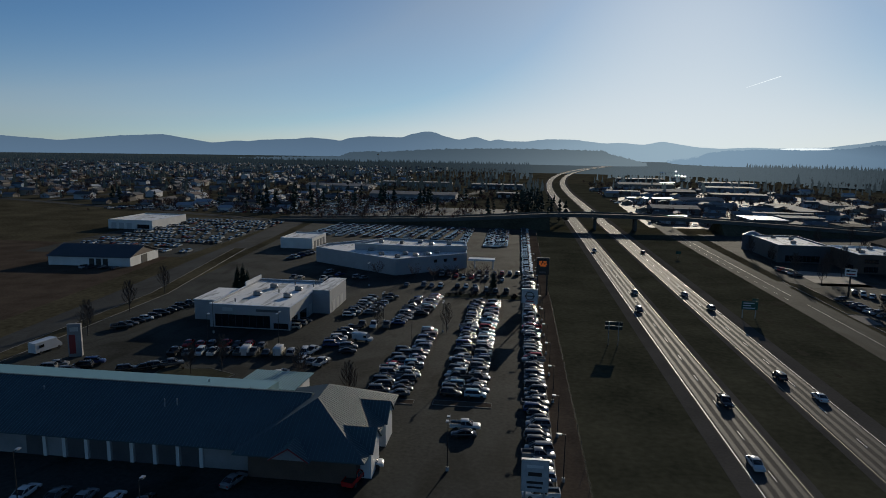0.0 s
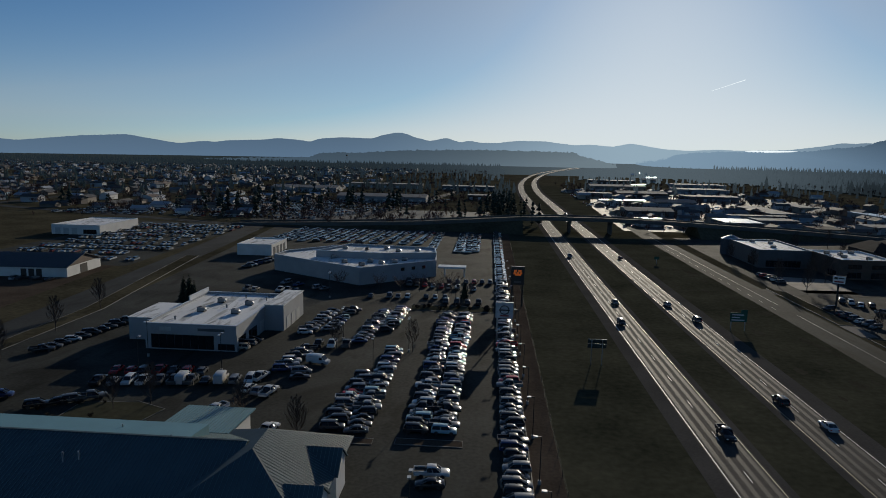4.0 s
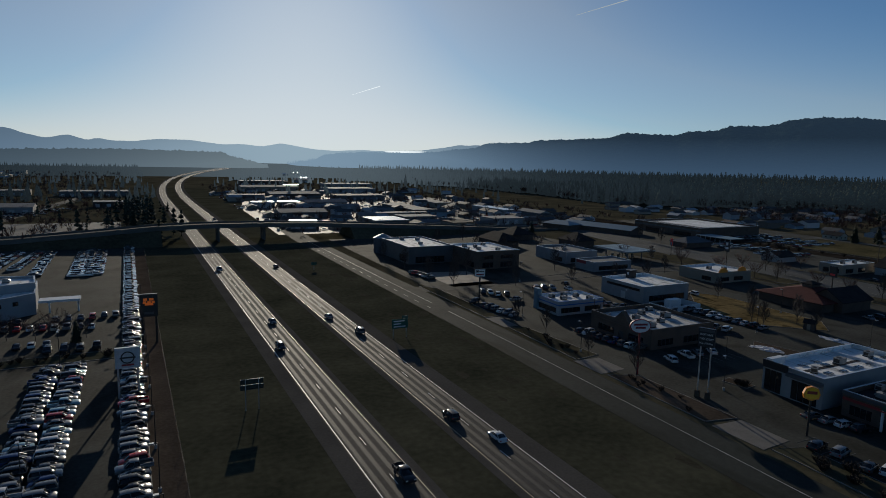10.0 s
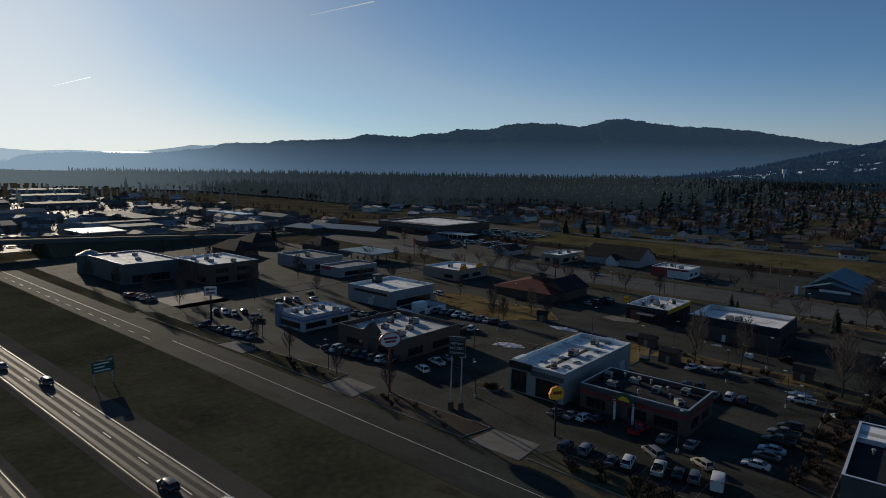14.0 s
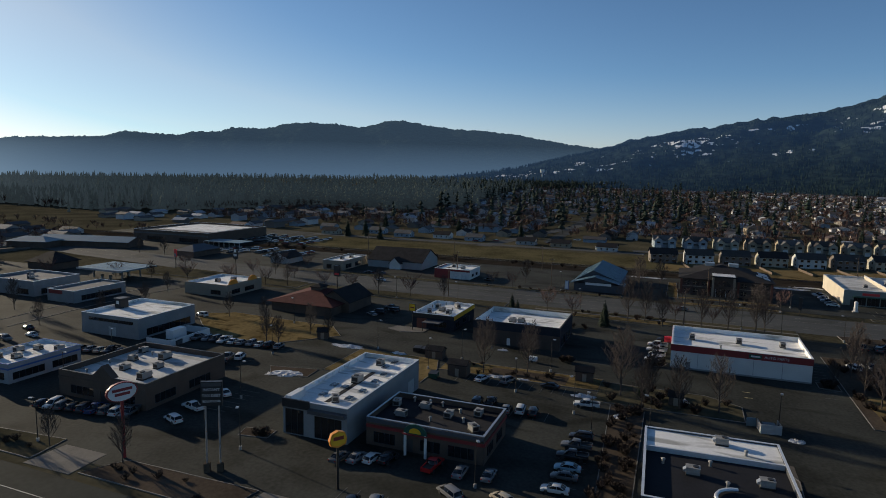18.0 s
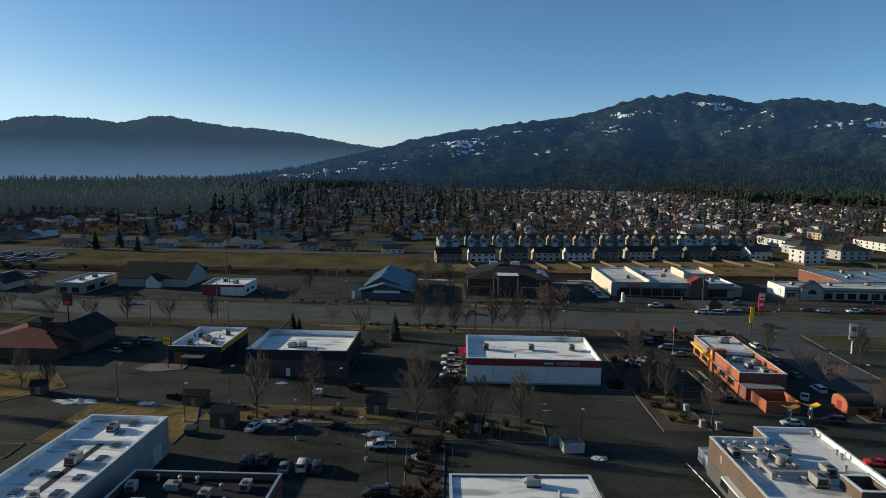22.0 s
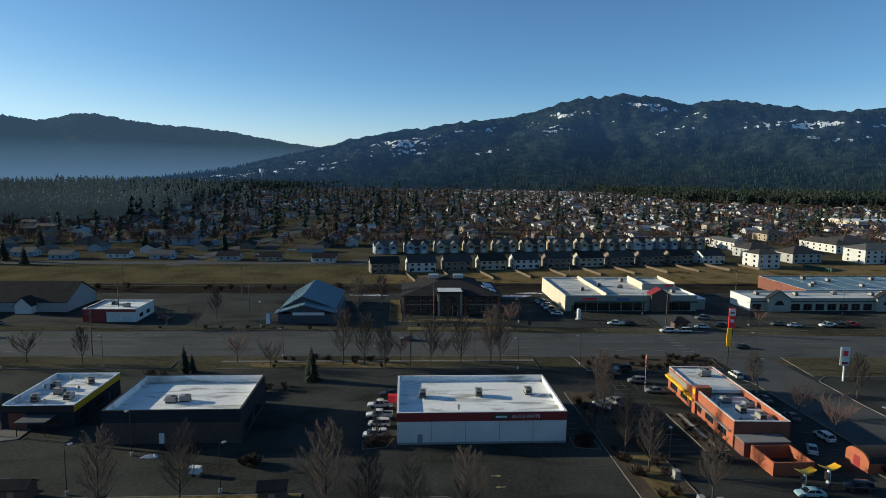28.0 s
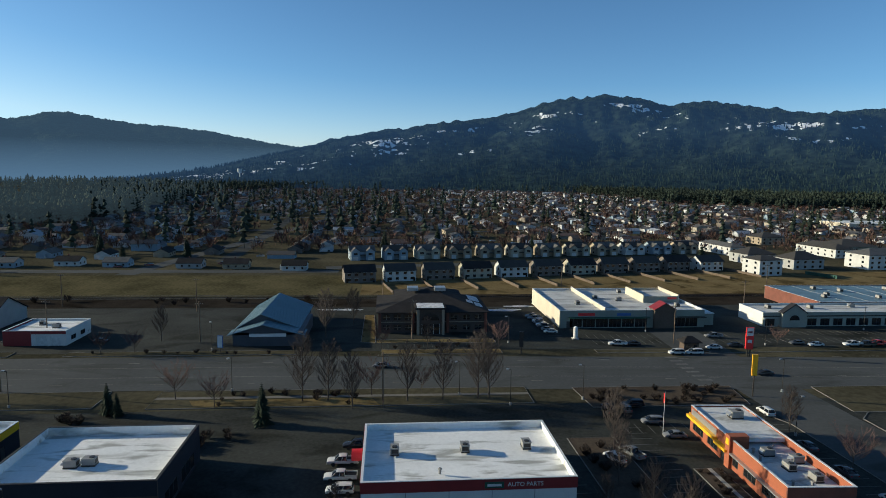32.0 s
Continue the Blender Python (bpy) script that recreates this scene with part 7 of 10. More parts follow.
for k, c, x, y, rz in (("sedan", "silver", 244.8, -0.4, 85), ("suv", "white", 235.3, 15.8, 20), ("pickup", "silver", 237, 11.8, 20), ("suv", "white", 255.9, -27.0, 0), ("sedan", "grey", 238.3, -24.6, 0), ("sedan", "grey", 227.4, -24.4, 0), ("suv", "white", 216.6, -24.6, 0), ("sedan", "white", 211.2, -18.4, -30), ("sedan", "pale blue", 194.6, -7.0, 85), ("suv", "black", 196.2, -16.6, 80), ("sedan", "black", 208.2, 1.4, 85), ("suv", "black", 262, 1.5, 90), ("suv", "grey", 259.5, 4.5, 0), ("pickup", "black", 259.0, 8.5, 0), ("sedan", "red", 176.3, -13.2, 75), ("suv", "silver", 252.0, 1.2, 85)):
    car(k, c, x, y, rz, SHOP, PARK)
for k, c, x, y, rz in (("pickup", "black", 47.4, 128, -90), ("suv", "black", 44.0, 205, -90), ("sedan", "grey", 47.4, 232, -90), ("pickup", "silver", 44.0, 330, -90), ("sedan", "white", 68.8, 134, 90), ("suv", "black", 65.2, 146, 90), ("suv", "grey", 68.8, 212, 90), ("sedan", "silver", 65.2, 232, 90), ("sedan", "black", 68.8, 330, 90), ("sedan", "white", 44.0, 101, -90), ("suv", "white", 47.4, 520, -90), ("sedan", "black", 68.8, 560, 90)):
    car(k, c, x, y, rz, ROADCAR, "cars on the highway", 0.1)


def far_cars(name, label, spots):
    """Cars too many and too far to tell apart: hulls and cabins of all of them in two meshes."""
    hull, cab = ([], []), ([], [])
    r = random.Random(11)
    for x, y, rz in spots:
        tall = r.random() < 0.45
        L, H = r.uniform(2.15, 2.6), (1.1 if tall else 0.95)
        c, s = math.cos(radians(rz)), math.sin(radians(rz))
        for (V, F), outline in ((hull, [(-L, 0.3, 0.88), (L, 0.3, 0.88), (-L, H, 0.84), (L * 0.55, H, 0.84), (L, H - 0.2, 0.8)]), (cab, [(-L * 0.85, H, 0.8), (L * 0.5, H, 0.8), (-L * 0.7 if tall else -L * 0.4, H + 0.62 if tall else H + 0.45, 0.65), (L * 0.2, H + 0.62 if tall else H + 0.45, 0.65)])):
            b = len(V)
            for px, pz, hw in outline:
                for sg in (-1, 1):
                    V.append((x + c * px - s * sg * hw, y + s * px + c * sg * hw, pz))
            if len(outline) == 5:
                F += [(b, b + 4, b + 5, b + 1), (b + 4, b + 6, b + 7, b + 5), (b + 6, b + 8, b + 9, b + 7), (b + 8, b + 2, b + 3, b + 9), (b, b + 2, b + 8, b + 6, b + 4), (b + 1, b + 5, b + 7, b + 9, b + 3)]
            else:
                F += [(b, b + 4, b + 5, b + 1), (b + 4, b + 6, b + 7, b + 5), (b + 6, b + 2, b + 3, b + 7), (b, b + 2, b + 6, b + 4), (b + 1, b + 5, b + 7, b + 3)]
    ob = tagged(new(name), label, "car", kind="stuff")
    for nm, (V, F), m in (("bodies", hull, CARSTUFF), ("cabins", cab, CARGLASS)):
        me = bpy.data.meshes.new(nm)
        me.from_pydata(V, [], F)
        me.materials.append(m)
        o = new(nm, me)
        o.parent = ob
        tagged(o, kind="stuff")
    return ob


spots = [(8.4, 265 + 2.6 * i, 3) for i in range(60)]
for x in (-26.5, -12.2, -7.5, -3.8):
    spots += [(x, 335 + 2.7 * i, rng.choice((0, 180))) for i in range(28) if rng.random() < 0.9]
for k in range(11):
    spots += [(-118 + 8.2 * k + 0.2 * i, 358 + 2.7 * i, 15) for i in range(20) if rng.random() < 0.92]
for k in range(9):
    spots += [(-222 + 2.75 * i, 284 + 15.5 * k, 90 + rng.choice((0, 180))) for i in range(25) if rng.random() < 0.8]
for k in range(6):
    spots += [(-190 + 2.75 * i, 246 + 2 * k - 9, 80) for i in range(12) if k in (0,) and rng.random() < 0.7]
for k in range(16):
    spots += [(-330 + 3.0 * i + 6 * k, 470 + 14 * k, 80) for i in range(70) if rng.random() < 0.75 and -330 + 3.0 * i + 6 * k < 20]
for k in range(5):
    spots += [(340 + 2.9 * i, 272 + 13 * k, 90) for i in range(10) if rng.random() < 0.8]
    spots += [(396 + 2.9 * i, 300 + 12 * k, 90) for i in range(14) if rng.random() < 0.8]
for _ in range(420):
    x, y = rng.uniform(100, 320), rng.uniform(450, 900)
    spots.append((x, y, rng.choice((0, 90)) + rng.uniform(-5, 5)))
for _ in range(180):
    x, y = rng.uniform(470, 1000), rng.uniform(-400, 300)
    spots.append((x, y, rng.choice((0, 90))))
far_cars("far_cars", "many cars on distant lots and streets", spots)


# ---- houses ----
def make_house(style, colour, roofm, m, group, where):
    two = style != "low"
    w, d, e = (9.5, 10.5, 5.4) if style == "town" else (11, 14, 5.4) if style == "big" else (9, 13, 2.9)
    ob = tagged(new("house"), f"{colour} {'two-storey' if two else 'single-storey'} house {where}", "house", group)
    ob.matrix_basis = m
    wall = SIDING[colour]
    part("wall", B((-w / 2, w / 2, -d / 2, d / 2, 0, e)), wall, ob)
    gable_roof(ob, -w / 2, w / 2, -d / 2, d / 2, e, e + (3.1 if two else 2.2), "y", roofm, 0.4, wall)
    for z in ((0.9, 3.6) if two else (0.9,)):
        for y in (-d * 0.34, -d * 0.02, d * 0.28):
            part("window", B((-w / 2 - 0.05, -w / 2 - 0.003, y - 0.5, y + 0.5, z + 0.1, z + 1.15)), GLASS, ob)
        for x in (-w * 0.25, w * 0.2):
            part("window", B((x - 0.45, x + 0.45, -d / 2 - 0.05, -d / 2 - 0.003, z, z + 1.2)), GLASS, ob)
    if style == "town" and group != "row of narrow houses":
        part("gable_dormer", P([(-2.2, e - 0.1), (2.2, e - 0.1), (0, e + 1.9)], -w / 2 - 0.3, 0, "x"), wall, ob)
    part("chimney", B((1.0, 1.6, 1.0, 1.6, e + 1.0, e + 3.0)), BRICK_R, ob)
    part("porch", B((-1.5, 1.5, d / 2 + 0.003, d / 2 + 1.4, 0, 2.6)), wall, ob)
    return ob


def house(style, colour, roofm, x, y, rz, size=1.0, group="houses beyond the field", where="on a quiet suburban street"):
    return again((style, colour, roofm.name, group), lambda m: make_house(style, colour, roofm, m, group, where), pose(x, y, 0, 0, 0, rz), size)


ROOFS = [SHINGLE, mat("brown shingles", (0.036, 0.033, 0.030), 0.9, var=0.3, scale=0.4, fine=5.0), mat("grey shingles", (0.080, 0.080, 0.078), 0.9, var=0.3, scale=0.4, fine=5.0)]


def make_row_house(colour, roofm, gables, m, group, where):
    """A two-storey house of a row, 15 m along the street; with gables, two cross wings and a porch roof on the street front."""
    ob = tagged(new("house"), f"{colour} two-storey house {where}", "house", group)
    ob.matrix_basis = m
    wall, d, w, e = SIDING[colour], 15.0, 10.0, 5.3
    part("wall", B((0, w, -d / 2, d / 2, 0, e)), wall, ob)
    gable_roof(ob, 0, w, -d / 2, d / 2, e, e + 2.9, "y", roofm, 0.45, wall)
    part("trim", B((-0.12, -0.003, -d / 2, d / 2, e - 0.35, e - 0.12)), TRIM_W, ob)
    if gables:
        for y0 in (-d / 2 + 0.3, d / 2 - 5.7):
            part("wing", B((-2.2, -0.003, y0, y0 + 5.4, 0, e)), wall, ob)
            gable_roof(ob, -2.2, 3.2, y0, y0 + 5.4, e, e + 2.2, "x", roofm, 0.35, wall)
            part("window", B((-2.26, -2.203, y0 + 1.5, y0 + 3.9, 3.3, 4.5)), GLASS, ob)
            part("garage_door", B((-2.25, -2.203, y0 + 1.2, y0 + 4.2, 0.05, 2.3)), TRIM_W, ob)
        part("porch_roof", P([(-1.9, 2.7), (-0.003, 3.2), (-0.003, 3.4), (-1.9, 2.85)], -1.7, 1.7, "y"), roofm, ob)
    else:
        for z in (0.9, 3.5):
            for y in (-5.4, -2.0, 2.0, 5.4):
                wn_part = part("window", B((-0.05, -0.003, y - 0.75, y + 0.75, z, z + 1.25)), GLASS, ob)
                part("window_frame", B((-0.09, -0.052, y - 0.85, y + 0.85, z + 1.25, z + 1.37)), TRIM_W, wn_part)
        for y in (-7.0, 6.0):
            part("back_door", B((-0.06, -0.003, y + 0.1, y + 0.9, 0.05, 2.1)), GLASS, ob)
    for z in (0.9, 3.5):
        part("window", B((3.2, 4.4, d / 2 + 0.003, d / 2 + 0.05, z, z + 1.2)), GLASS, ob)
    return ob


def row_house(colour, roofm, gables, x, y, rz, size=1.0):
    group = "second row of houses" if gables else "row of houses beside the field"
    where = "with twin gables behind the first row" if gables else "in a row beside dry yards"
    return again((colour, roofm.name, group), lambda m: make_row_house(colour, roofm, gables, m, group, where), pose(x, y, 0, 0, 0, rz), size)


row_colours = ["brown", "white", "brown", "cream", "white", "brown", "cream", "brown", "brown", "brown", "white"]
for i, c in enumerate(row_colours):
    y = 71 - 19.7 * i
    row_house(c, ROOFS[1 if i % 3 else 0], False, 428.0 + 0.21 * (71 - y) - (4 if i == 10 else 0), y, 11)
for i in range(12):
    y = 73 - 20.2 * i
    row_house(["blue-grey", "blue-grey", "cream", "tan", "tan", "cream", "tan", "cream", "tan", "white", "blue-grey", "tan"][i], ROOFS[1 if i % 2 else 2], True, 508 + 0.16 * (73 - y), y, 10)


def hip_block(name, label, x, y, rz, w, d, storeys, colour, roofm, rise=2.8, category="apartment house"):
    """A block of flats or a large house with a hipped roof; its sunny corner at (x, y), w along x and d towards -y."""
    ob = thing(name, label, category, x, y, 0, rz)
    e = 2.75 * storeys + 0.3
    part("wall", B((0, w, -d, 0, 0, e)), SIDING[colour], ob)
    hip_roof(ob, 0, w, -d, 0, e, e + rise, roofm, 0.6)
    for k in range(storeys):
        z = 0.9 + 2.75 * k
        for i in range(max(2, int(d / 4.5))):
            yy = -d + d * (i + 0.5) / max(2, int(d / 4.5))
            part("window", B((-0.05, -0.003, yy - 0.8, yy + 0.8, z, z + 1.3)), GLASS, ob)
        for i in range(max(1, int(w / 6))):
            xx = w * (i + 0.5) / max(1, int(w / 6))
            part("window", B((xx - 0.7, xx + 0.7, 0.003, 0.05, z, z + 1.3)), GLASS, ob)
    return ob


for x, y, rz, w, d, n, c, rf, h, lab in (
        (446.0, -142.5, 11, 13, 15, 3, "white", 1, 2.4, "tall white three-storey house with a brown hipped roof"),
        (469.5, -178, 8, 15, 21, 2, "grey", 1, 4.2, "grey two-storey house with a broad brown hipped roof"),
        (492, -163, 8, 17, 20, 2, "grey", 1, 4.0, "grey two-storey flats with a brown hipped roof"),
        (519, -241, 6, 36, 14, 2, "white", 1, 3.4, "white two-storey flats with a hipped roof"),
        (533, -255.5, 6, 26, 30, 2, "cream", 1, 4.6, "cream flats with a broad brown hipped roof"),
        (468, -223.5, 8, 17, 44, 3, "white", 2, 3.4, "long white three-storey flats with a grey hipped roof"),
        (529.5, -173, 5, 37, 12, 2, "white", 2, 2.2, "long white two-storey flats with a low grey roof"),
        (574, -155, 8, 12, 26, 1, "cream", 2, 2.2, "long cream single-storey house with a grey roof"),
        (597, -237, 8, 18, 22, 2, "tan", 1, 3.6, "tan two-storey house with a hipped roof"),
        (641, 10, 8, 14, 16, 2, "tan", 1, 3.0, "tan two-storey house with a hipped roof and lower wing"),
        (642, -7, 8, 12, 12, 1, "cream", 1, 2.6, "cream single-storey house with a hipped roof")):
    hip_block("apartment_house" if d > 18 else "house", lab, x, y, rz, w, d, n, c, ROOFS[rf], h)
fence = thing("fence", "dark green board fence beside the dry lot", "fence", 0, 0, 0)
for i in range(12):
    x, y = 452 - 1.3 * i, -174 - 0.55 * i
    part("panel", B((x - 1.24, x + 1.24, y - 0.05, y + 0.05, 0, 1.9)), GREENFENCE, fence)
for x, y, rz, c, st in ((470, 108, 0, "white", "low"), (476, 140, 0, "tan", "low"), (478, 165, 0, "grey", "low"), (482, 205, 0, "blue-grey", "low"), (486, 232, 0, "white", "low"), (480, 262, 0, "blue-grey", "low"), (492, 290, 0, "blue-grey", "low"), (470, 320, 0, "cream", "low"), (500, 340, 0, "blue-grey", "low"), (515, 225, 90, "white", "low"), (520, 260, 90, "blue-grey", "low"), (525, 195, 90, "tan", "low"), (536, 168, 90, "brown", "low"), (545, 118, 90, "brown", "low")):
    house(st, c, ROOFS[2] if c == "blue-grey" else ROOFS[0], x, y, rz)
slab("town_street", [(500, 148), (858, 161), (858, 171), (500, 158)], 0.02, ROAD, "pale grey street between the houses", "street")


def far_houses(name, label, spots):
    W, R = ([], []), ([], [])
    r = random.Random(5)
    for x, y, rz in spots:
        w, d, e, t = r.uniform(4, 5.5), r.uniform(5.5, 8), r.choice((2.7, 2.8, 2.9, 2.9, 5.0)), r.uniform(1.3, 2.1)
        c, s = math.cos(radians(rz)), math.sin(radians(rz))
        at = lambda a, b, z: (x + c * a - s * b, y + s * a + c * b, z)
        V, F = W
        k = len(V)
        V += [at(-w, -d, 0), at(w, -d, 0), at(w, d, 0), at(-w, d, 0), at(-w, -d, e), at(w, -d, e), at(w, d, e), at(-w, d, e), at(0, -d, e + t), at(0, d, e + t)]
        F += [(k, k + 1, k + 5, k + 8, k + 4), (k + 2, k + 3, k + 7, k + 9, k + 6), (k + 1, k + 2, k + 6, k + 5), (k + 3, k, k + 4, k + 7)]
        V, F = R
        k, o = len(V), 0.6
        V += [at(-w - o, -d - o, e - 0.2), at(0, -d - o, e + t + 0.1), at(w + o, -d - o, e - 0.2), at(-w - o, d + o, e - 0.2), at(0, d + o, e + t + 0.1), at(w + o, d + o, e - 0.2), at(-w - o, -d - o, e - 0.4), at(w + o, -d - o, e - 0.4), at(-w - o, d + o, e - 0.4), at(w + o, d + o, e - 0.4)]
        F += [(k, k + 1, k + 4, k + 3), (k + 1, k + 2, k + 5, k + 4), (k + 6, k, k + 3, k + 8), (k + 2, k + 7, k + 9, k + 5), (k + 6, k + 8, k + 9, k + 7)]
    ob = tagged(new(name), label, "house", kind="stuff")
    for nm, (V, F), m in (("walls", W, FARWALL), ("roofs", R, FARROOF)):
        me = bpy.data.meshes.new(nm)
        me.from_pydata(V, [], F)
        me.materials.append(m)
        o = new(nm, me)
        o.parent = ob
        tagged(o, kind="stuff")
    return ob


WOOD_EDGE = [(14, 1375), (25, 1150), (34, 900), (38, 800), (45, 770), (54, 830), (60, 790), (64, 745), (68, 825), (72, 1130), (76, 1750), (85, 2150), (94, 2210), (99.5, 2100), (104, 1950), (109, 1645), (113, 1330), (121, 1270), (127, 1340), (136, 1300)]


def wood_edge(x, y):
    """How far out from the middle of the plan the woods begin in the direction of a place, and how far out the place is."""
    a = math.degrees(math.atan2(x - 60, y - 40))
    return float(np.interp(a, [k[0] for k in WOOD_EDGE], [k[1] for k in WOOD_EDGE])), math.hypot(x - 60, y - 40)


r = random.Random(21)
town = []
BLOCKS = [(440, 480, -165, -140), (465, 490, -202, -175), (488, 515, -188, -160), (515, 565, -290, -238), (464, 492, -270, -220), (525, 572, -190, -168), (570, 592, -185, -150), (594, 622, -262, -234), (640, 660, -22, 12), (745, 820, -525, -425), (496, 862, 146, 173), (505, 560, -175, 85)]
TAKEN = [(470, 108), (476, 140), (478, 165), (482, 205), (486, 232), (480, 262), (492, 290), (470, 320), (500, 340), (515, 225), (520, 260), (525, 195), (530, 160), (540, 120)]
for bx in range(-2, 38):
    for by in range(-44, 31):
        x, y = 556 + bx * 44 + r.uniform(-6, 6), by * 24 + r.uniform(-5, 5)
        for off in (0, 19):
            edge, far_out = wood_edge(x + off, y)
            if r.random() < 0.58 and x + off > (470 if y > 92 else 556 + 0.1 * max(0, -y)) and far_out < edge - 25 and (y < 400 + 0.1 * x or x + off > 0.79 * y + 20) and all(abs(x + off - u) > 17 or abs(y - v) > 17 for u, v in TAKEN) and not any(x0 - 9 < x + off < x1 + 9 and y0 - 9 < y < y1 + 9 for x0, x1, y0, y1 in BLOCKS):
                town.append((x + off, y, r.choice((0, 90, 90)) + r.uniform(-6, 6)))
for bx in range(0, 34):
    for by in range(0, 26):
        x, y = -190 - bx * 42 + r.uniform(-6, 6), 460 + by * 50 + r.uniform(-6, 6)
        for off in (0, 17, 34):
            if r.random() < 0.52 and y + off > 450 - 0.32 * (x + 190):
                town.append((x, y + off, r.choice((0, 90)) + r.uniform(-6, 6)))
for _ in range(110):
    y = r.uniform(460, 950)
    town.append((r.uniform(104, 330 + 0.1 * y) + bend(y), y, r.choice((0, 90)) + r.uniform(-4, 4)))
far_houses("far_houses", "low houses and sheds of the distant suburbs", town)

# board fences between the back yards of the row
for i in range(11):
    y = 61.2 - 19.7 * i
    fence = part("yard_fence", B((0, 29, -0.04, 0.04, 0, 1.3), *[(k - 0.06, k + 0.06, -0.07, 0.07, 0, 1.4) for k in (0.1, 7, 14, 21, 28.9)]), WOODPOLE)
    tagged(fence, "low weathered board fence between two back yards", "fence", "fences between back yards")
    fence.matrix_basis = pose(398.5 + 0.21 * (71 - y), y - 5.4, 0.04, 0, 0, 11)

# streets between the houses
for i, (a, b) in enumerate([((462, 330), (464, 84)), ((476, 92), (520, -152)), ((700, 300), (700, -600)), ((860, 200), (860, -700)), ((1020, 150), (1020, -700)), ((452, 190), (1200, 60)), ((600, 20), (1300, -60)), ((490, -330), (1300, -330))]):
    structure("street", strip(bmesh.new(), [a, b], 5.0, 0.07 + 0.004 * i), AVENUE_ASPHALT, "asphalt street between the houses", "road")
for i, (a, b) in enumerate([((-150, 420), (-1500, 880)), ((-420, 520), (-420, 1500)), ((-800, 640), (-800, 1700)), ((-150, 640), (-1500, 1000)), ((-90, 470), (-30, 900))]):
    structure("street", strip(bmesh.new(), [a, b], 5.0, 0.07 + 0.004 * i), ROAD, "asphalt street between the houses", "road")


# ---- trees ----
def bare_tree_mesh(seed, height, spread, upright):
    """A leafless tree: a leader or a short trunk, limbs that sweep up from it, and fine twigs on those."""
    r = random.Random(seed)
    trunk, crown = bmesh.new(), bmesh.new()
    lead = 0.86 if upright > 1.1 else 0.42
    lean = Vector((r.uniform(-0.04, 0.04), r.uniform(-0.04, 0.04), 1)).normalized()

    def limb(p, d, length, rad, level):
        bent = (d + Vector((0, 0, 0.35))).normalized()
        knee, tip = p + d * length * 0.45, p + d * length * 0.45 + bent * length * 0.55
        bm = trunk if level < 2 else crown
        tube(bm, p, knee, max(rad, 0.014), max(rad * 0.7, 0.011), 5 if level < 2 else 3, False)
        tube(bm, knee, tip, max(rad * 0.7, 0.011), max(rad * 0.3, 0.007), 5 if level < 2 else 3, False)
        if level >= 3:
            return
        for k in range((0, 9, 8)[level]):
            f = r.uniform(0.2, 1.0)
            q = p.lerp(knee, f / 0.45) if f < 0.45 else knee.lerp(tip, (f - 0.45) / 0.55)
            side = Vector((r.uniform(-1, 1), r.uniform(-1, 1), r.uniform(-0.2, 0.7))).normalized()
            limb(q, (d * 0.8 + side * spread + Vector((0, 0, 0.25 * upright))).normalized(), length * r.uniform(0.3, 0.5), rad * 0.42, level + 1)

    top = lean * height * lead
    tube(trunk, Vector((0, 0, 0)), top, height * 0.013, height * (0.003 if lead > 0.5 else 0.008), 7, False)
    n = 26 if lead > 0.5 else 13
    for k in range(n):
        f = 0.16 + 0.82 * (k + r.random()) / n if lead > 0.5 else 0.45 + 0.55 * (k + r.random()) / n
        a = 2.4 * k + r.uniform(-0.4, 0.4)
        length = height * ((0.10 + 0.30 * (1 - f) ** 0.7) if lead > 0.5 else r.uniform(0.42, 0.55))
        d = Vector((math.cos(a) * spread, math.sin(a) * spread, (0.75 if lead > 0.5 else 0.62) * upright)).normalized()
        limb(top * f, d, length, height * 0.0058, 1)
    return trunk, crown


def make_bare(seed, height, spread, upright, twig, label, group, m):
    ob = tagged(new("bare_tree"), label, "tree", group)
    ob.matrix_basis = m
    a, b = bare_tree_mesh(seed, height, spread, upright)
    part("trunk", a, BARK, ob)
    part("crown", b, twig, ob)
    return ob


TWIG_RED = mat("reddish twigs", (0.095, 0.055, 0.048), 0.95, var=0.3, scale=0.6, fine=5.0)


def bare(x, y, size=1.0, kind=0, rz=0.0):
    specs = ((3, 9.5, 0.68, 1.15, TWIG, "leafless tree with a fine upswept brown crown"), (8, 8.0, 0.78, 1.05, TWIG_RED, "leafless street tree with reddish twigs"), (14, 11.0, 0.72, 1.15, TWIG, "tall narrow leafless tree with pale bark"))
    s = specs[kind]
    again(("bare", kind), lambda m: make_bare(*s[:5], s[5], "leafless trees", m), pose(x, y, 0.03, 0, 0, rz or (x * 37 + y * 53) % 360), size * 1.38)


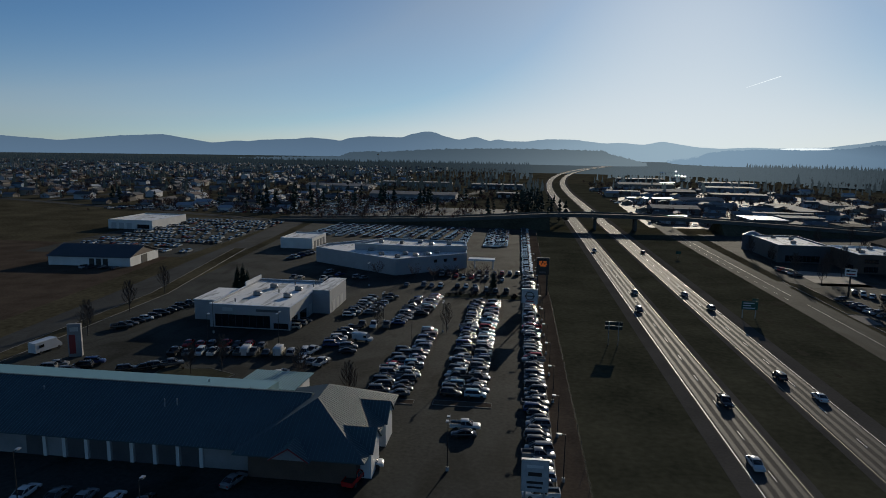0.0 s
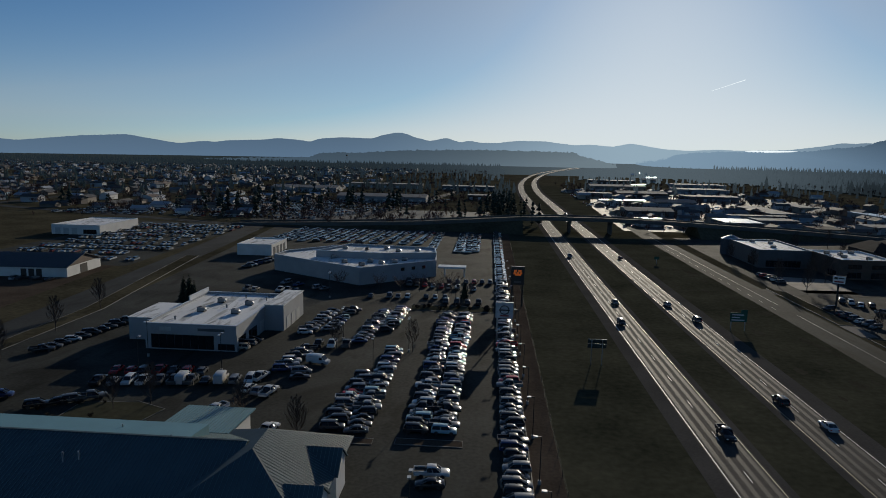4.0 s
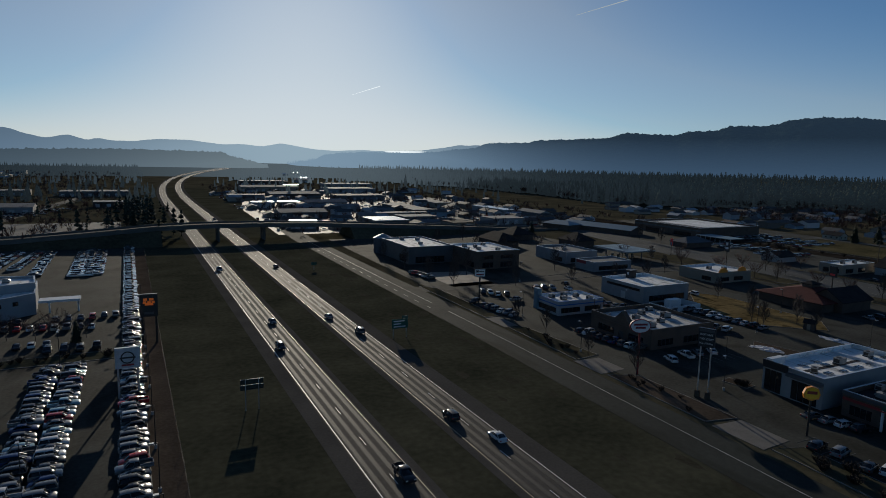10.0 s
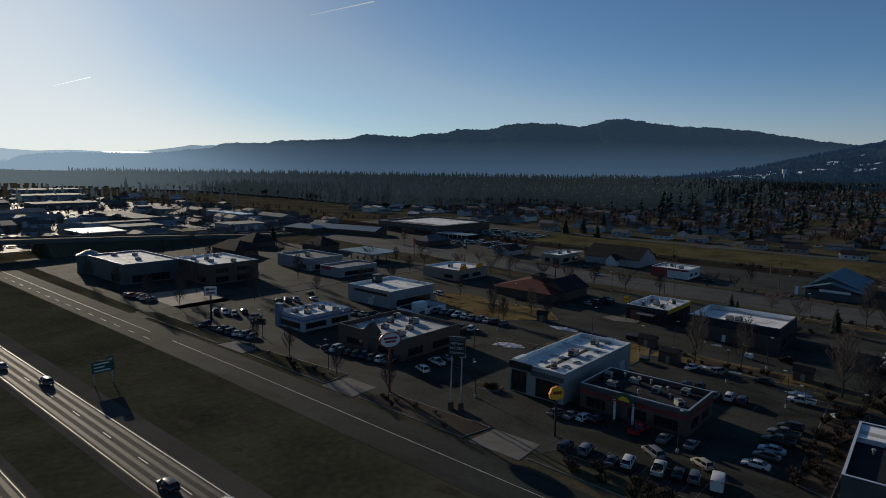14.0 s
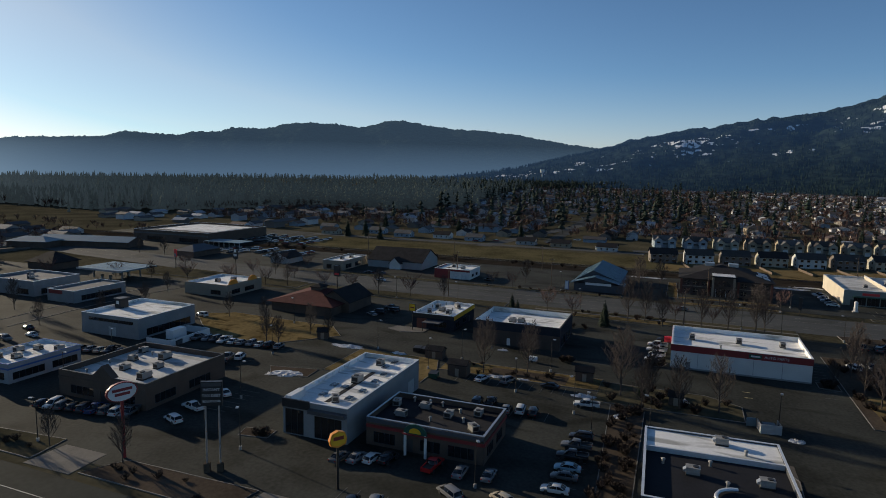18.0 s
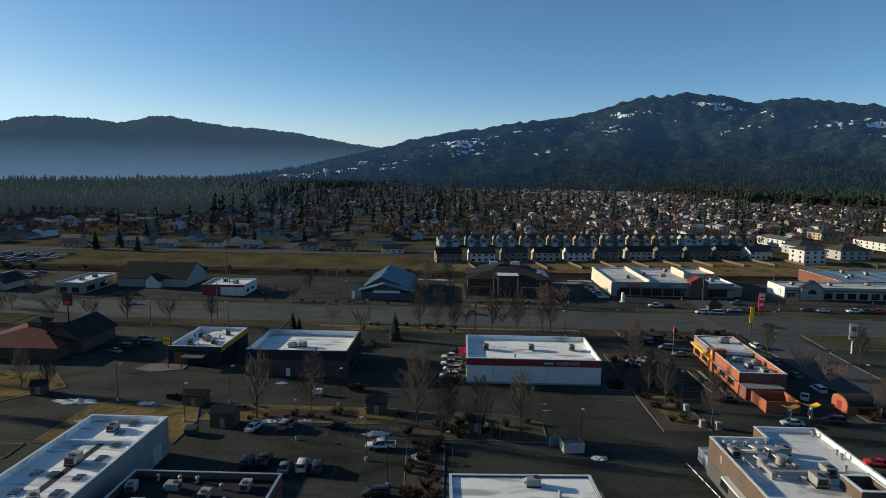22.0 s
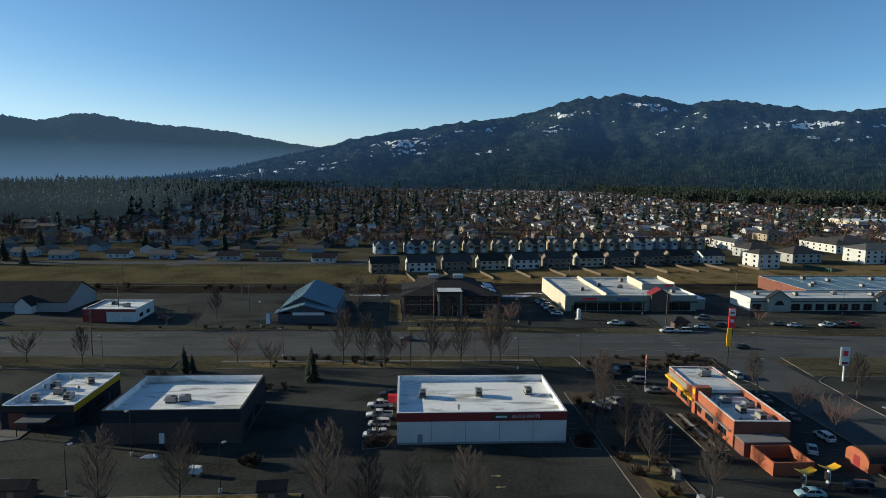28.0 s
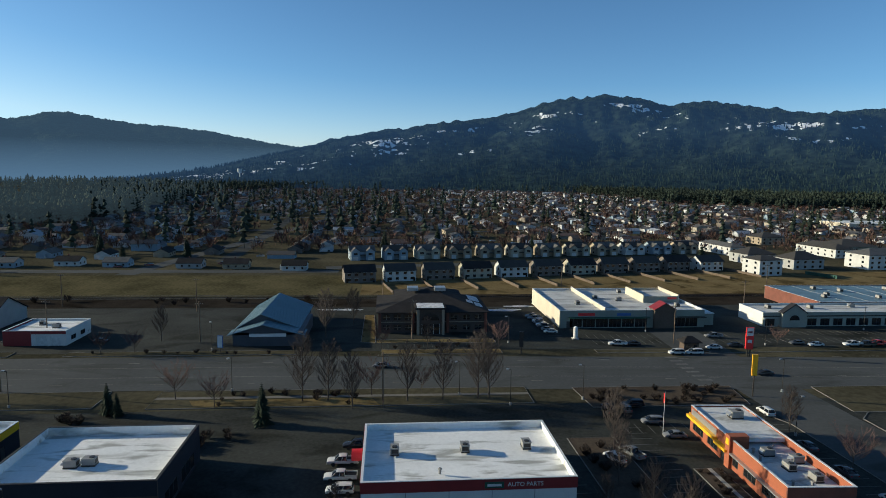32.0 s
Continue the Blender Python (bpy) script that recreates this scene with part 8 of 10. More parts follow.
def make_fir(seed, height, m):
    r = random.Random(seed)
    ob = tagged(new("fir_tree"), "dark green fir tree with drooping branches", "tree", "fir trees")
    ob.matrix_basis = m
    part("trunk", T((0, 0, 0), (0, 0, height * 0.95), height * 0.022, 0.03, 7), BARK, ob)
    bm = bmesh.new()
    rows = 22
    for j in range(rows):
        f = j / (rows - 1)
        z = height * (0.08 + 0.90 * f)
        reach = height * 0.25 * (1 - f) ** 0.85 + 0.12
        for k in range(10):
            a = 2 * math.pi * (k + r.random()) / 10
            L = reach * r.uniform(0.7, 1.15)
            d = Vector((math.cos(a), math.sin(a), 0))
            n = Vector((-d.y, d.x, 0))
            tip = d * L + Vector((0, 0, z - 0.28 * L))
            mid = d * L * 0.55 + Vector((0, 0, z - 0.02 * L))
            w = L * 0.30
            base = bm.verts.new((0, 0, z + 0.1 * L))
            m1, m2, t = bm.verts.new(mid + n * w - Vector((0, 0, 0.12 * L))), bm.verts.new(mid - n * w - Vector((0, 0, 0.12 * L))), bm.verts.new(tip)
            c = bm.verts.new(mid + Vector((0, 0, 0.06 * L)))
            for f3 in ((base, m1, c), (base, c, m2), (m1, t, c), (c, t, m2)):
                bm.faces.new(f3)
    part("crown", bm, NEEDLE, ob)
    return ob


def fir(x, y, size=1.0):
    again("fir", lambda m: make_fir(4, 10.0, m), pose(x, y, 0.03, 0, 0, (x * 31 + y * 17) % 360), size)


for x, y, s in ((255.9, 84.5, 0.95), (263.5, 118.9, 0.75), (262.5, 116.5, 0.55), (-5, 232, 0.7), (-96, 213, 1.0), (-93, 210, 0.85), (-99, 215, 0.9), (12, 520, 1.3), (20, 510, 1.1), (262, 405, 1.2), (190, 68, 0.5), (181, 131, 0.4), (460, 300, 1.4), (455, 270, 1.2), (470, 290, 1.5), (560, 60, 1.5), (545, -40, 1.4), (520, 180, 1.4), (530, 235, 1.5), (500, 210, 1.2), (525, 300, 1.6), (600, 20, 1.5), (640, 120, 1.6), (470, -240, 1.3), (505, -140, 1.2), (575, -60, 1.6)):
    fir(x, y, s)
for x, y, s, k in ((191.2, 107.2, 1.0, 2), (195.7, 96.7, 0.95, 2), (188.8, 72.7, 1.15, 2), (184.7, 59.7, 0.85, 2), (186.5, 51.5, 0.9, 2), (189.0, 66.5, 0.8, 2), (180.5, 67.5, 0.9, 0), (193.6, 10.4, 0.95, 0), (204.0, 17.0, 1.0, 0), (212, 18.5, 0.9, 0), (226, 18.5, 0.9, 0), (239.7, 14.3, 1.0, 0), (198.0, -27.6, 0.8, 0), (223.1, -48.8, 0.9, 0), (239.0, -48.1, 0.9, 0), (246, -26, 0.8, 0), (229, -27, 0.8, 1), (219, -28.5, 0.8, 1),
                   (268.4, 53.7, 0.95, 2), (268.8, 45.3, 1.0, 2), (269.1, 36.8, 1.15, 2), (269.3, 34.1, 1.0, 2), (272.6, 62.1, 0.9, 1), (274.0, 50.0, 0.7, 1), (264.2, 66.1, 0.9, 2), (272.7, 204.9, 0.8, 1), (273.4, 191.5, 0.8, 1), (272.1, 178.5, 0.9, 0), (273.1, 164.4, 0.9, 1), (272.4, 149.3, 0.8, 0), (272.1, 107.4, 0.9, 1), (266.4, 97.1, 0.8, 1), (269.3, 77.9, 1.1, 2), (269.6, 72.1, 1.0, 2), (310.7, 140.7, 0.7, 1), (311.2, 131.4, 0.7, 1), (324.0, 128.3, 0.9, 0), (327, 78, 1.1, 2), (343, 70, 0.9, 2), (312, 60, 0.8, 1), (312, 46, 0.8, 0), (313, 24, 0.8, 1), (312, -66, 0.6, 1),
                   (218, 66.5, 0.5, 0), (-37, 241, 0.6, 1), (-29, 240, 0.6, 1), (-15, 237, 0.65, 1), (-3, 236, 0.6, 1), (217, 24, 0.55, 0), (-16, 170, 0.7, 0), (-36, 170, 0.7, 0), (-64, 130, 0.7, 0), (-70, 127, 0.6, 0), (-112, 150, 0.8, 0), (-116, 175, 0.8, 0), (-119, 200, 0.8, 0), (-30, 117, 0.7, 0), (-43, 124, 0.7, 0), (-52, 240, 0.7, 1), (-22, 240, 0.7, 1), (-10, 238, 0.8, 1), (126, 262, 0.9, 0), (121, 275, 0.9, 0), (136, 280, 0.9, 0), (144, 284, 1.0, 0), (118, 150, 0.7, 0), (120, 190, 0.7, 0), (119, 205, 0.6, 0), (118, 168, 0.6, 0), (192, 175, 0.8, 0), (205, 168, 0.8, 0), (211, 190, 0.7, 0), (214, 245, 0.7, 0), (260, 268, 0.9, 1), (266, 250, 0.8, 1), (284, 251, 0.8, 1), (292, 244, 0.9, 0), (285, 293, 0.9, 1), (287, 230, 0.7, 1), (189.5, 280, 0.9, 0), (255, 284, 0.7, 0), (279, 261, 0.6, 1), (213, 206, 0.7, 0), (203.7, 160.7, 0.7, 0), (191, 170, 0.7, 0), (196, 246, 0.7, 0), (178, 252, 0.7, 0), (160, 271, 0.8, 0), (152, 256, 0.7, 0), (236, 256, 0.7, 0), (222, 254, 0.6, 1), (180, 300, 0.9, 0), (192, 330, 0.9, 0), (186, 350, 0.8, 0), (172, 372, 0.9, 0), (200, 392, 0.9, 0), (226, 345, 0.9, 1), (240, 330, 0.9, 1), (316, 337, 0.9, 0), (318, 358, 0.9, 0), (124, 308, 0.8, 0), (122, 330, 0.8, 0), (268, 232, 0.8, 1), (250, 300, 0.8, 1), (311, 255, 0.9, 1), (313, 240, 0.8, 1), (270, 222, 0.8, 0)):
    bare(x, y, s, k)


def forest(name, label, category, spots, material, kind):
    """A wood seen from afar: each tree a few jagged tiers or clumps (conifers) or a fan of upswept sprays (bare trees)."""
    V, F = [], []
    rr = random.Random(9)
    for x, y, z, h in spots:
        k = len(V)
        if kind == "spire":
            w = h * rr.uniform(0.16, 0.24)
            for t0, t1, q in ((0.0, 0.66, 1.0), (0.4, 1.0, 0.62)):
                b, a0 = len(V), rr.random() * 6
                for i in range(5):
                    rad = w * q * rr.uniform(0.75, 1.25)
                    V.append((x + rad * math.cos(a0 + 1.2566 * i), y + rad * math.sin(a0 + 1.2566 * i), z + h * t0))
                V.append((x, y, z + h * t1))
                F += [(b + i, b + (i + 1) % 5, b + 5) for i in range(5)]
        elif kind == "fir":
            seg = 6
            w = h * rr.uniform(0.11, 0.19)
            for t0, t1, q in ((0.06, 0.48, 1.0), (0.28, 0.68, 0.86), (0.48, 0.86, 0.66), (0.68, 1.0, 0.4)):
                b = len(V)
                a0 = rr.random() * 6
                for i in range(seg):
                    a = a0 + 2 * math.pi * i / seg
                    rad = w * q * (1.25 if i % 2 else 0.75) * rr.uniform(0.85, 1.15)
                    V.append((x + rad * math.cos(a), y + rad * math.sin(a), z + h * (t0 + rr.uniform(-0.05, 0.05))))
                V.append((x, y, z + h * t1))
                F += [(b + i, b + (i + 1) % seg, b + seg) for i in range(seg)]
        elif kind == "pine":
            n = 5 if h > 13 else 4
            for j in range(n):
                t = 0.2 + 0.74 * (j + 0.3 * rr.random()) / (n - 0.7)
                rad = h * (0.06 + 0.15 * (1.0 - t) ** 0.7) * rr.uniform(0.75, 1.25)
                cx, cy, cz = x + rad * rr.uniform(-0.35, 0.35), y + rad * rr.uniform(-0.35, 0.35), z + h * min(t, 0.92)
                b, a0 = len(V), rr.random() * 6
                for i in range(5):
                    q = rad * rr.uniform(0.65, 1.3)
                    V.append((cx + q * math.cos(a0 + 1.2566 * i), cy + q * math.sin(a0 + 1.2566 * i), cz + h * rr.uniform(-0.05, 0.03)))
                V += [(cx, cy, cz + h * rr.uniform(0.11, 0.19)), (cx, cy, cz - h * 0.07)]
                F += [(b + i, b + (i + 1) % 5, b + 5) for i in range(5)] + [(b + (i + 1) % 5, b + i, b + 6) for i in range(5)]
            b, wd = len(V), h * 0.014
            V += [(x - wd, y, z), (x + wd, y, z), (x, y + wd, z), (x, y, z + h * 0.5)]
            F += [(b, b + 1, b + 3), (b + 1, b + 2, b + 3), (b + 2, b, b + 3)]
        else:
            for i in range(26):
                a, lean, foot = rr.random() * 6.28, rr.uniform(0.08, 0.75), rr.uniform(0.12, 0.5)
                b = len(V)
                L = h * rr.uniform(0.28, 0.55)
                dx, dy = math.cos(a), math.sin(a)
                wd = h * rr.uniform(0.012, 0.028)
                z0 = z + h * foot * 0.8
                x0, y0 = x + dx * h * foot * 0.25, y + dy * h * foot * 0.25
                V += [(x0, y0, z0), (x0 + dx * L * lean - dy * wd, y0 + dy * L * lean + dx * wd, z0 + L * 0.7), (x0 + dx * L * lean * 1.2, y0 + dy * L * lean * 1.2, z0 + L), (x0 + dx * L * lean + dy * wd, y0 + dy * L * lean - dx * wd, z0 + L * 0.65)]
                F.append((b, b + 1, b + 2, b + 3))
            b, wd = len(V), h * 0.012
            V += [(x - wd, y, z), (x + wd, y, z), (x, y + wd, z), (x, y, z + h * 0.6)]
            F += [(b, b + 1, b + 3), (b + 1, b + 2, b + 3), (b + 2, b, b + 3)]
    me = bpy.data.meshes.new(name)
    me.from_pydata(V, [], F)
    me.materials.append(material)
    return tagged(new(name, me), label, category, kind="stuff")


r = random.Random(33)
firs, leafless = [], []


for _ in range(15000):
    d, a = 520 + 2300 * r.random() ** 1.2, r.uniform(18, 136)
    x, y = 60 + d * math.sin(radians(a)), 40 + d * math.cos(radians(a))
    edge = wood_edge(x, y)[0]
    thick = 1.0 if d > edge + 60 * noise.noise(Vector((x / 120, y / 120, 2))) else 0.045 if a > 64 and d > 560 else 0.004
    if d < edge and x > 420:
        thick *= 1.5 if 66 < a < 90 else 0.7
    if r.random() < thick and y > -1500 and x > 320:
        firs.append((x, y, 0, r.uniform(10, 16) + 10 * r.random() ** 2 + (4 if 62 < a < 112 else 0)))
for a0, a1, count, deep in ((22, 50, 3800, 500), (36, 74, 5600, 420), (72, 108, 2600, 500), (106, 134, 6000, 600)):
    for _ in range(count):
        a = r.uniform(a0, a1)
        d = float(np.interp(a, [k[0] for k in WOOD_EDGE], [k[1] for k in WOOD_EDGE])) + deep * r.random() ** 1.5
        d += 45 * noise.noise(Vector((a * 0.9, 3.1, 0)))
        spot = (60 + d * math.sin(radians(a)), 40 + d * math.cos(radians(a)), 0)
        if r.random() < (0.28 if a < 60 else 0.14):
            leafless.append((*spot, r.uniform(9, 15)))
        else:
            firs.append((*spot, r.uniform(11, 19) + 8 * r.random() ** 2))
for _ in range(9500):
    x, y = r.uniform(-1900, 40), r.uniform(430, 2300)
    if r.random() < (0.75 if noise.noise(Vector((x / 220, y / 160, 5))) > 0.18 or y > 1500 else 0.2) and y > 450 - 0.32 * (x + 150):
        firs.append((x, y, 0, r.uniform(8, 17)))
for _ in range(1500):
    x, y = r.uniform(85, 520), r.uniform(800, 2300)
    if r.random() < 0.3 + 0.5 * (y > 1300) and x - bend(y) > 110:
        firs.append((x + bend(y) * 0.9, y, 0, r.uniform(8, 18)))
for x in range(0, 70):
    firs.append((r.uniform(6, 26), r.uniform(520, 760), 0, r.uniform(7, 13)))
for _ in range(1500):
    x, y = r.uniform(545, 1500), r.uniform(-800, 460)
    edge, far_out = wood_edge(x, y)
    if far_out < edge and r.random() < 0.04 + 1.6 * max(0.0, noise.noise(Vector((x / 120, y / 120, 8)))):
        firs.append((x, y, 0, r.uniform(8, 15) + 9 * r.random() ** 2))
for _ in range(7600):
    x, y = 545 + 1450 * r.random() ** 1.4, r.uniform(-900, 520)
    edge, far_out = wood_edge(x, y)
    if far_out < edge and not any(x0 < x < x1 and y0 < y < y1 for x0, x1, y0, y1 in BLOCKS[:-1]):
        leafless.append((x, y, 0, r.uniform(5, 8.5) + 6 * r.random() ** 3))
for _ in range(4800):
    x, y = r.uniform(-1600, 0), 430 + 1270 * r.random() ** 1.4
    if y > 450 - 0.32 * (x + 190):
        leafless.append((x, y, 0, r.uniform(5, 10)))
for _ in range(800):
    x, y = r.uniform(110, 430), r.uniform(440, 1100)
    leafless.append((x, y, 0, r.uniform(5, 9)))
for _ in range(400):
    leafless.append((r.uniform(-330, 10), r.uniform(440, 700), 0, r.uniform(3, 6)))
# woods sorted by bearing and distance for the haze painted into each belt
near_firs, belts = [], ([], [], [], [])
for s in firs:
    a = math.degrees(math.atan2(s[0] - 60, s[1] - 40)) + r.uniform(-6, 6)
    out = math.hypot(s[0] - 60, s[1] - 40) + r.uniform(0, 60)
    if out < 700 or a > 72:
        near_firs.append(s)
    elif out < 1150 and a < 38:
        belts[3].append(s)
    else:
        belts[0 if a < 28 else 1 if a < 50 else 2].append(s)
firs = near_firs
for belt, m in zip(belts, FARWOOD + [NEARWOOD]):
    tagged(forest("backdrop_woods", "far conifer woods with haze painted on as glow", "woods", belt, m, "pine" if m is FARWOOD[2] else "fir"), kind="structure")
# flat glowing sheets that lay painted haze over the far ground
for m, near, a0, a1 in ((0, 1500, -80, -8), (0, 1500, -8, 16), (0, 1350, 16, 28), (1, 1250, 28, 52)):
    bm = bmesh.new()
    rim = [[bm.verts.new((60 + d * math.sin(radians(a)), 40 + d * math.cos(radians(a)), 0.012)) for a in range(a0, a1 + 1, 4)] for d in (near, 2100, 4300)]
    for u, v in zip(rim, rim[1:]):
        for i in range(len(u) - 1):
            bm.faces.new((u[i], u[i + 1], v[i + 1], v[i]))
    structure("backdrop_plain", bm, FARWOOD[m], "flat far plain with haze painted on as glow", "plain")
forest("far_conifers", "dark conifer woods at the edge of the town", "trees", firs, FARTREE, "pine")
forest("far_bare_trees", "leafless trees among the distant houses", "trees", leafless, FARBARE, "bare")


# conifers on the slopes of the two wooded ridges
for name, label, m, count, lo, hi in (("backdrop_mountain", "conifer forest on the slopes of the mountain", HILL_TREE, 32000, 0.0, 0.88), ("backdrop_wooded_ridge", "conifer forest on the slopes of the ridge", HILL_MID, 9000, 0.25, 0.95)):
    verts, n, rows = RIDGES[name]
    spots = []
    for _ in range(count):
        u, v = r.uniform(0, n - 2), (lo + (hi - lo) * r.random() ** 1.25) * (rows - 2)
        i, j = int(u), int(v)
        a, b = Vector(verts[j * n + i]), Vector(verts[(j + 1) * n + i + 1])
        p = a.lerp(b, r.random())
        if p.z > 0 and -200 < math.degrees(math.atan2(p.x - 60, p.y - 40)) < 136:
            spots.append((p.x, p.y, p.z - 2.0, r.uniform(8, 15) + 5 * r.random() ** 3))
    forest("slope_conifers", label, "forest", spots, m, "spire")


# ---- kerbs, verges and islands ----
def kerb(points, label="pale concrete kerb", closed=False):
    pts = list(points) + ([points[0]] if closed else [])
    return structure("kerb", strip(bmesh.new(), pts, 0.09, 0.17, 0.0), KERB, label, "kerb")


def bed(name, points, material, label, z=0.13, edge=True):
    slab(name, points, z, material, label, "planting")
    if edge:
        kerb(points, closed=True)


bed("verge_avenue", [(265.5, 24), (276.5, 24), (277.5, 112), (266, 112)], GRASS, "yellowed grass verge along the avenue")
bed("verge_avenue", [(267, 124), (278, 124), (278, 206), (267, 206)], GRASS, "patchy grass verge along the avenue")
bed("verge_avenue", [(262, -27), (275, -29), (275.5, 12), (262, 11)], SOIL, "planted verge along the avenue")
bed("verge_avenue", [(252, -120), (272, -120), (273, -50), (256, -48.5)], GRASS, "grass verge at the street corner")
bed("verge_avenue", [(268, 216), (280, 216), (288, 300), (268, 300)], GRASS, "grass verge along the avenue")
slab("dry_patch", [(266, 60), (270.6, 62), (270.9, 104), (267, 102)], 0.145, DRYGRASS, "dry yellow grass along the avenue", "planting")
slab("path", [(271.2, 24), (272.6, 24), (273.2, 112), (271.8, 112)], 0.15, PATHC, "dull concrete footpath", "pavement")
bed("verge_far", [(304.5, -40), (308, -40), (309, -5), (305.5, -5)], GRASS, "grass strip on the far side of the avenue")
bed("verge_far", [(306.5, 24), (311, 24), (311.5, 60), (307, 60)], DRYGRASS, "grass strip on the far side of the avenue")
bed("verge_far", [(307.5, 84), (312, 84), (312, 150), (308, 150)], GRASS, "grass strip on the far side of the avenue")
bed("verge_far", [(308, 165), (313, 165), (316, 236), (309, 236)], GRASS, "grass strip on the far side of the avenue")
bed("planting_strip", [(190.2, 11.6), (245.5, 12.4), (245.5, 21.9), (189.5, 21.7)], SOIL, "dark planting strip with dry grass and leafless trees")
slab("dry_patch", [(193, 14), (212, 15), (212, 19.5), (193, 18.5)], 0.16, DRYGRASS, "dry yellow grass in a planting strip", "planting")
bed("planting_strip", [(182.6, 46.5), (192, 46.5), (196.6, 54), (196.8, 78), (182.6, 78)], GRASS, "rough grassy strip under leafless trees")
bed("planting_strip", [(189.5, 78), (198.5, 78), (198.5, 119), (189.5, 119)], DRYGRASS, "dry grass strip under leafless trees")
slab("soil_patch", [(190.5, 86), (196.5, 86), (196.5, 106), (190.5, 106)], 0.16, SOIL, "bare soil under leafless trees", "planting")
bed("planting_strip", [(134, 66.2), (180, 66.8), (181.5, 74.2), (136, 71.8)], SOIL, "dark hedge bed between two car parks")
bed("gold_lawn", [(211.9, 219), (219, 208), (216.5, 167), (207, 158.5), (192, 172), (189.8, 192), (200, 206)], DRYGRASS, "golden dry lawn between the shops")
bed("gold_bank", [(177.5, 119.2), (189, 119.2), (197, 122), (197.6, 146), (176.5, 146), (176.5, 134)], DRYGRASS, "golden dry bank behind the long store")
bed("berm", [(112, 124), (119.4, 122.5), (119.2, 150), (112.5, 154)], SOIL, "brown bark bed beside the frontage road")
bed("berm", [(113, 166.5), (121, 167.5), (118.5, 199), (113.5, 200)], GRASS, "grass bed beside the frontage road")
bed("berm", [(113, 214), (118, 214), (118.5, 262), (113.5, 268)], GRASS, "grass bed beside the frontage road")
bed("berm", [(112, 84), (118.5, 80), (119.5, 108), (113, 110)], VERGE, "dark shrub bed beside the frontage road")
bed("berm", [(112, -20), (117, -20), (117.5, 70), (112.5, 74)], GRASS, "grass bed beside the frontage road")
bed("island_green", [(-78, 121), (-62, 121), (-60, 128), (-67, 131), (-78, 129)], VERGE, "green lawn island among parked cars")
bed("island_green", [(-22, 213), (5, 213), (5, 220), (-22, 220)], VERGE, "planted island before the angular dealership")
bed("island_green", [(-13, 118.2), (-1, 118.2), (-1, 120.6), (-13, 120.6)], SOIL, "small soil island at a row's end", edge=True)
bed("island_green", [(-29, 117.6), (-17, 117.6), (-17, 119.8), (-29, 119.8)], SOIL, "small soil island at a row's end")
bed("verge_side_road", [(-122, 60), (-118, 60), (-118, 200), (-134, 300), (-140, 300), (-124, 200)], GRASS, "grass verge along the side road")
bed("island_snow", [(167.5, 155.5), (173.5, 160), (176, 147), (170, 146.5)], SOIL, "soil island with old snow")
bed("store_bed", [(136.5, 133.5), (140, 134), (139, 140.5), (135.5, 139.5)], SOIL, "dark shrub bed before the long store")
bed("island_store", [(216, 64.5), (220, 63), (220, 64.2), (219, 69.2), (215, 69)], SOIL, "shrub island beside the auto parts store")
bed("island_store", [(213.5, 22.8), (219, 22.8), (219, 27.5), (214.5, 27.5)], SOIL, "shrub island beside the auto parts store")
bed("kerb_island", [(222, 137), (226.5, 137), (226.5, 148), (222, 149.5), (219.8, 144)], PATHC, "kerbed island with a sign")
bed("burger_bed", [(212, -2.4), (231, -2.4), (231, 2.4), (212, 2.4)], SOIL, "planted bed along the burger restaurant")
slab("path", [(212, -0.9), (231, -0.9), (231, -0.1), (212, -0.1)], 0.16, CONCRETE, "narrow concrete path in a bed", "pavement")
bed("corner_bed", [(196, -33), (204, -33), (203, -24.5), (197, -25)], SOIL, "corner bed with bare shrubs")
bed("lodge_lawn", [(318.5, 24), (323, 24), (323, 61.6), (319, 61.6)], DRYGRASS, "dry lawn strip before the lodge")
bed("lodge_lawn", [(319, 62), (331, 62), (358, 63), (358, 66.5), (320.5, 66.5)], DRYGRASS, "dry lawn beside the lodge")
bed("rail_verge", [(390, 62), (397, 62), (397, 330), (390, 330)], GRASS, "rough grass beside the railway")
for pts in ([(112.4, -29.2), (250, -29.2), (255, -27.2)], [(112.4, -46.8), (236, -46.8), (252, -47.5), (256, -52)], [(307.6, -400), (305, -120), (304.2, -44)], [(163.8, 66), (163.8, 43), (158, 40)], [(128, 41), (158, 40)], [(10.5, 40), (10.7, 430)]):
    kerb(pts)
slab("concrete_drive", [(154.5, 40), (164, 40), (167.5, 66), (155.5, 66)], 0.05, mat("worn concrete drive", (0.10, 0.09, 0.075), 0.9, var=0.25, scale=0.1, fine=2.0, spec=0.1), "worn brown concrete drive beside the shop", "pavement")
for a, b in (((111.5, 155), (119.5, 165.5)), ((112.5, 201), (117.5, 213)), ((111.5, 110.5), (119.5, 121.5))):
    slab("apron", [(a[0], a[1]), (b[0], a[1] + 0.5), (b[0], b[1]), (a[0], b[1] + 0.5)], 0.075, PATHC, "dull concrete driveway apron", "pavement")
bm = bmesh.new()
sheet(bm, [(126, 262), (146, 262), (149, 292), (127, 296)], 0.055)
structure("gravel_lot", bm, GRAVEL, "pale sunlit gravel lot", "pavement")
bm = bmesh.new()
rv = random.Random(41)
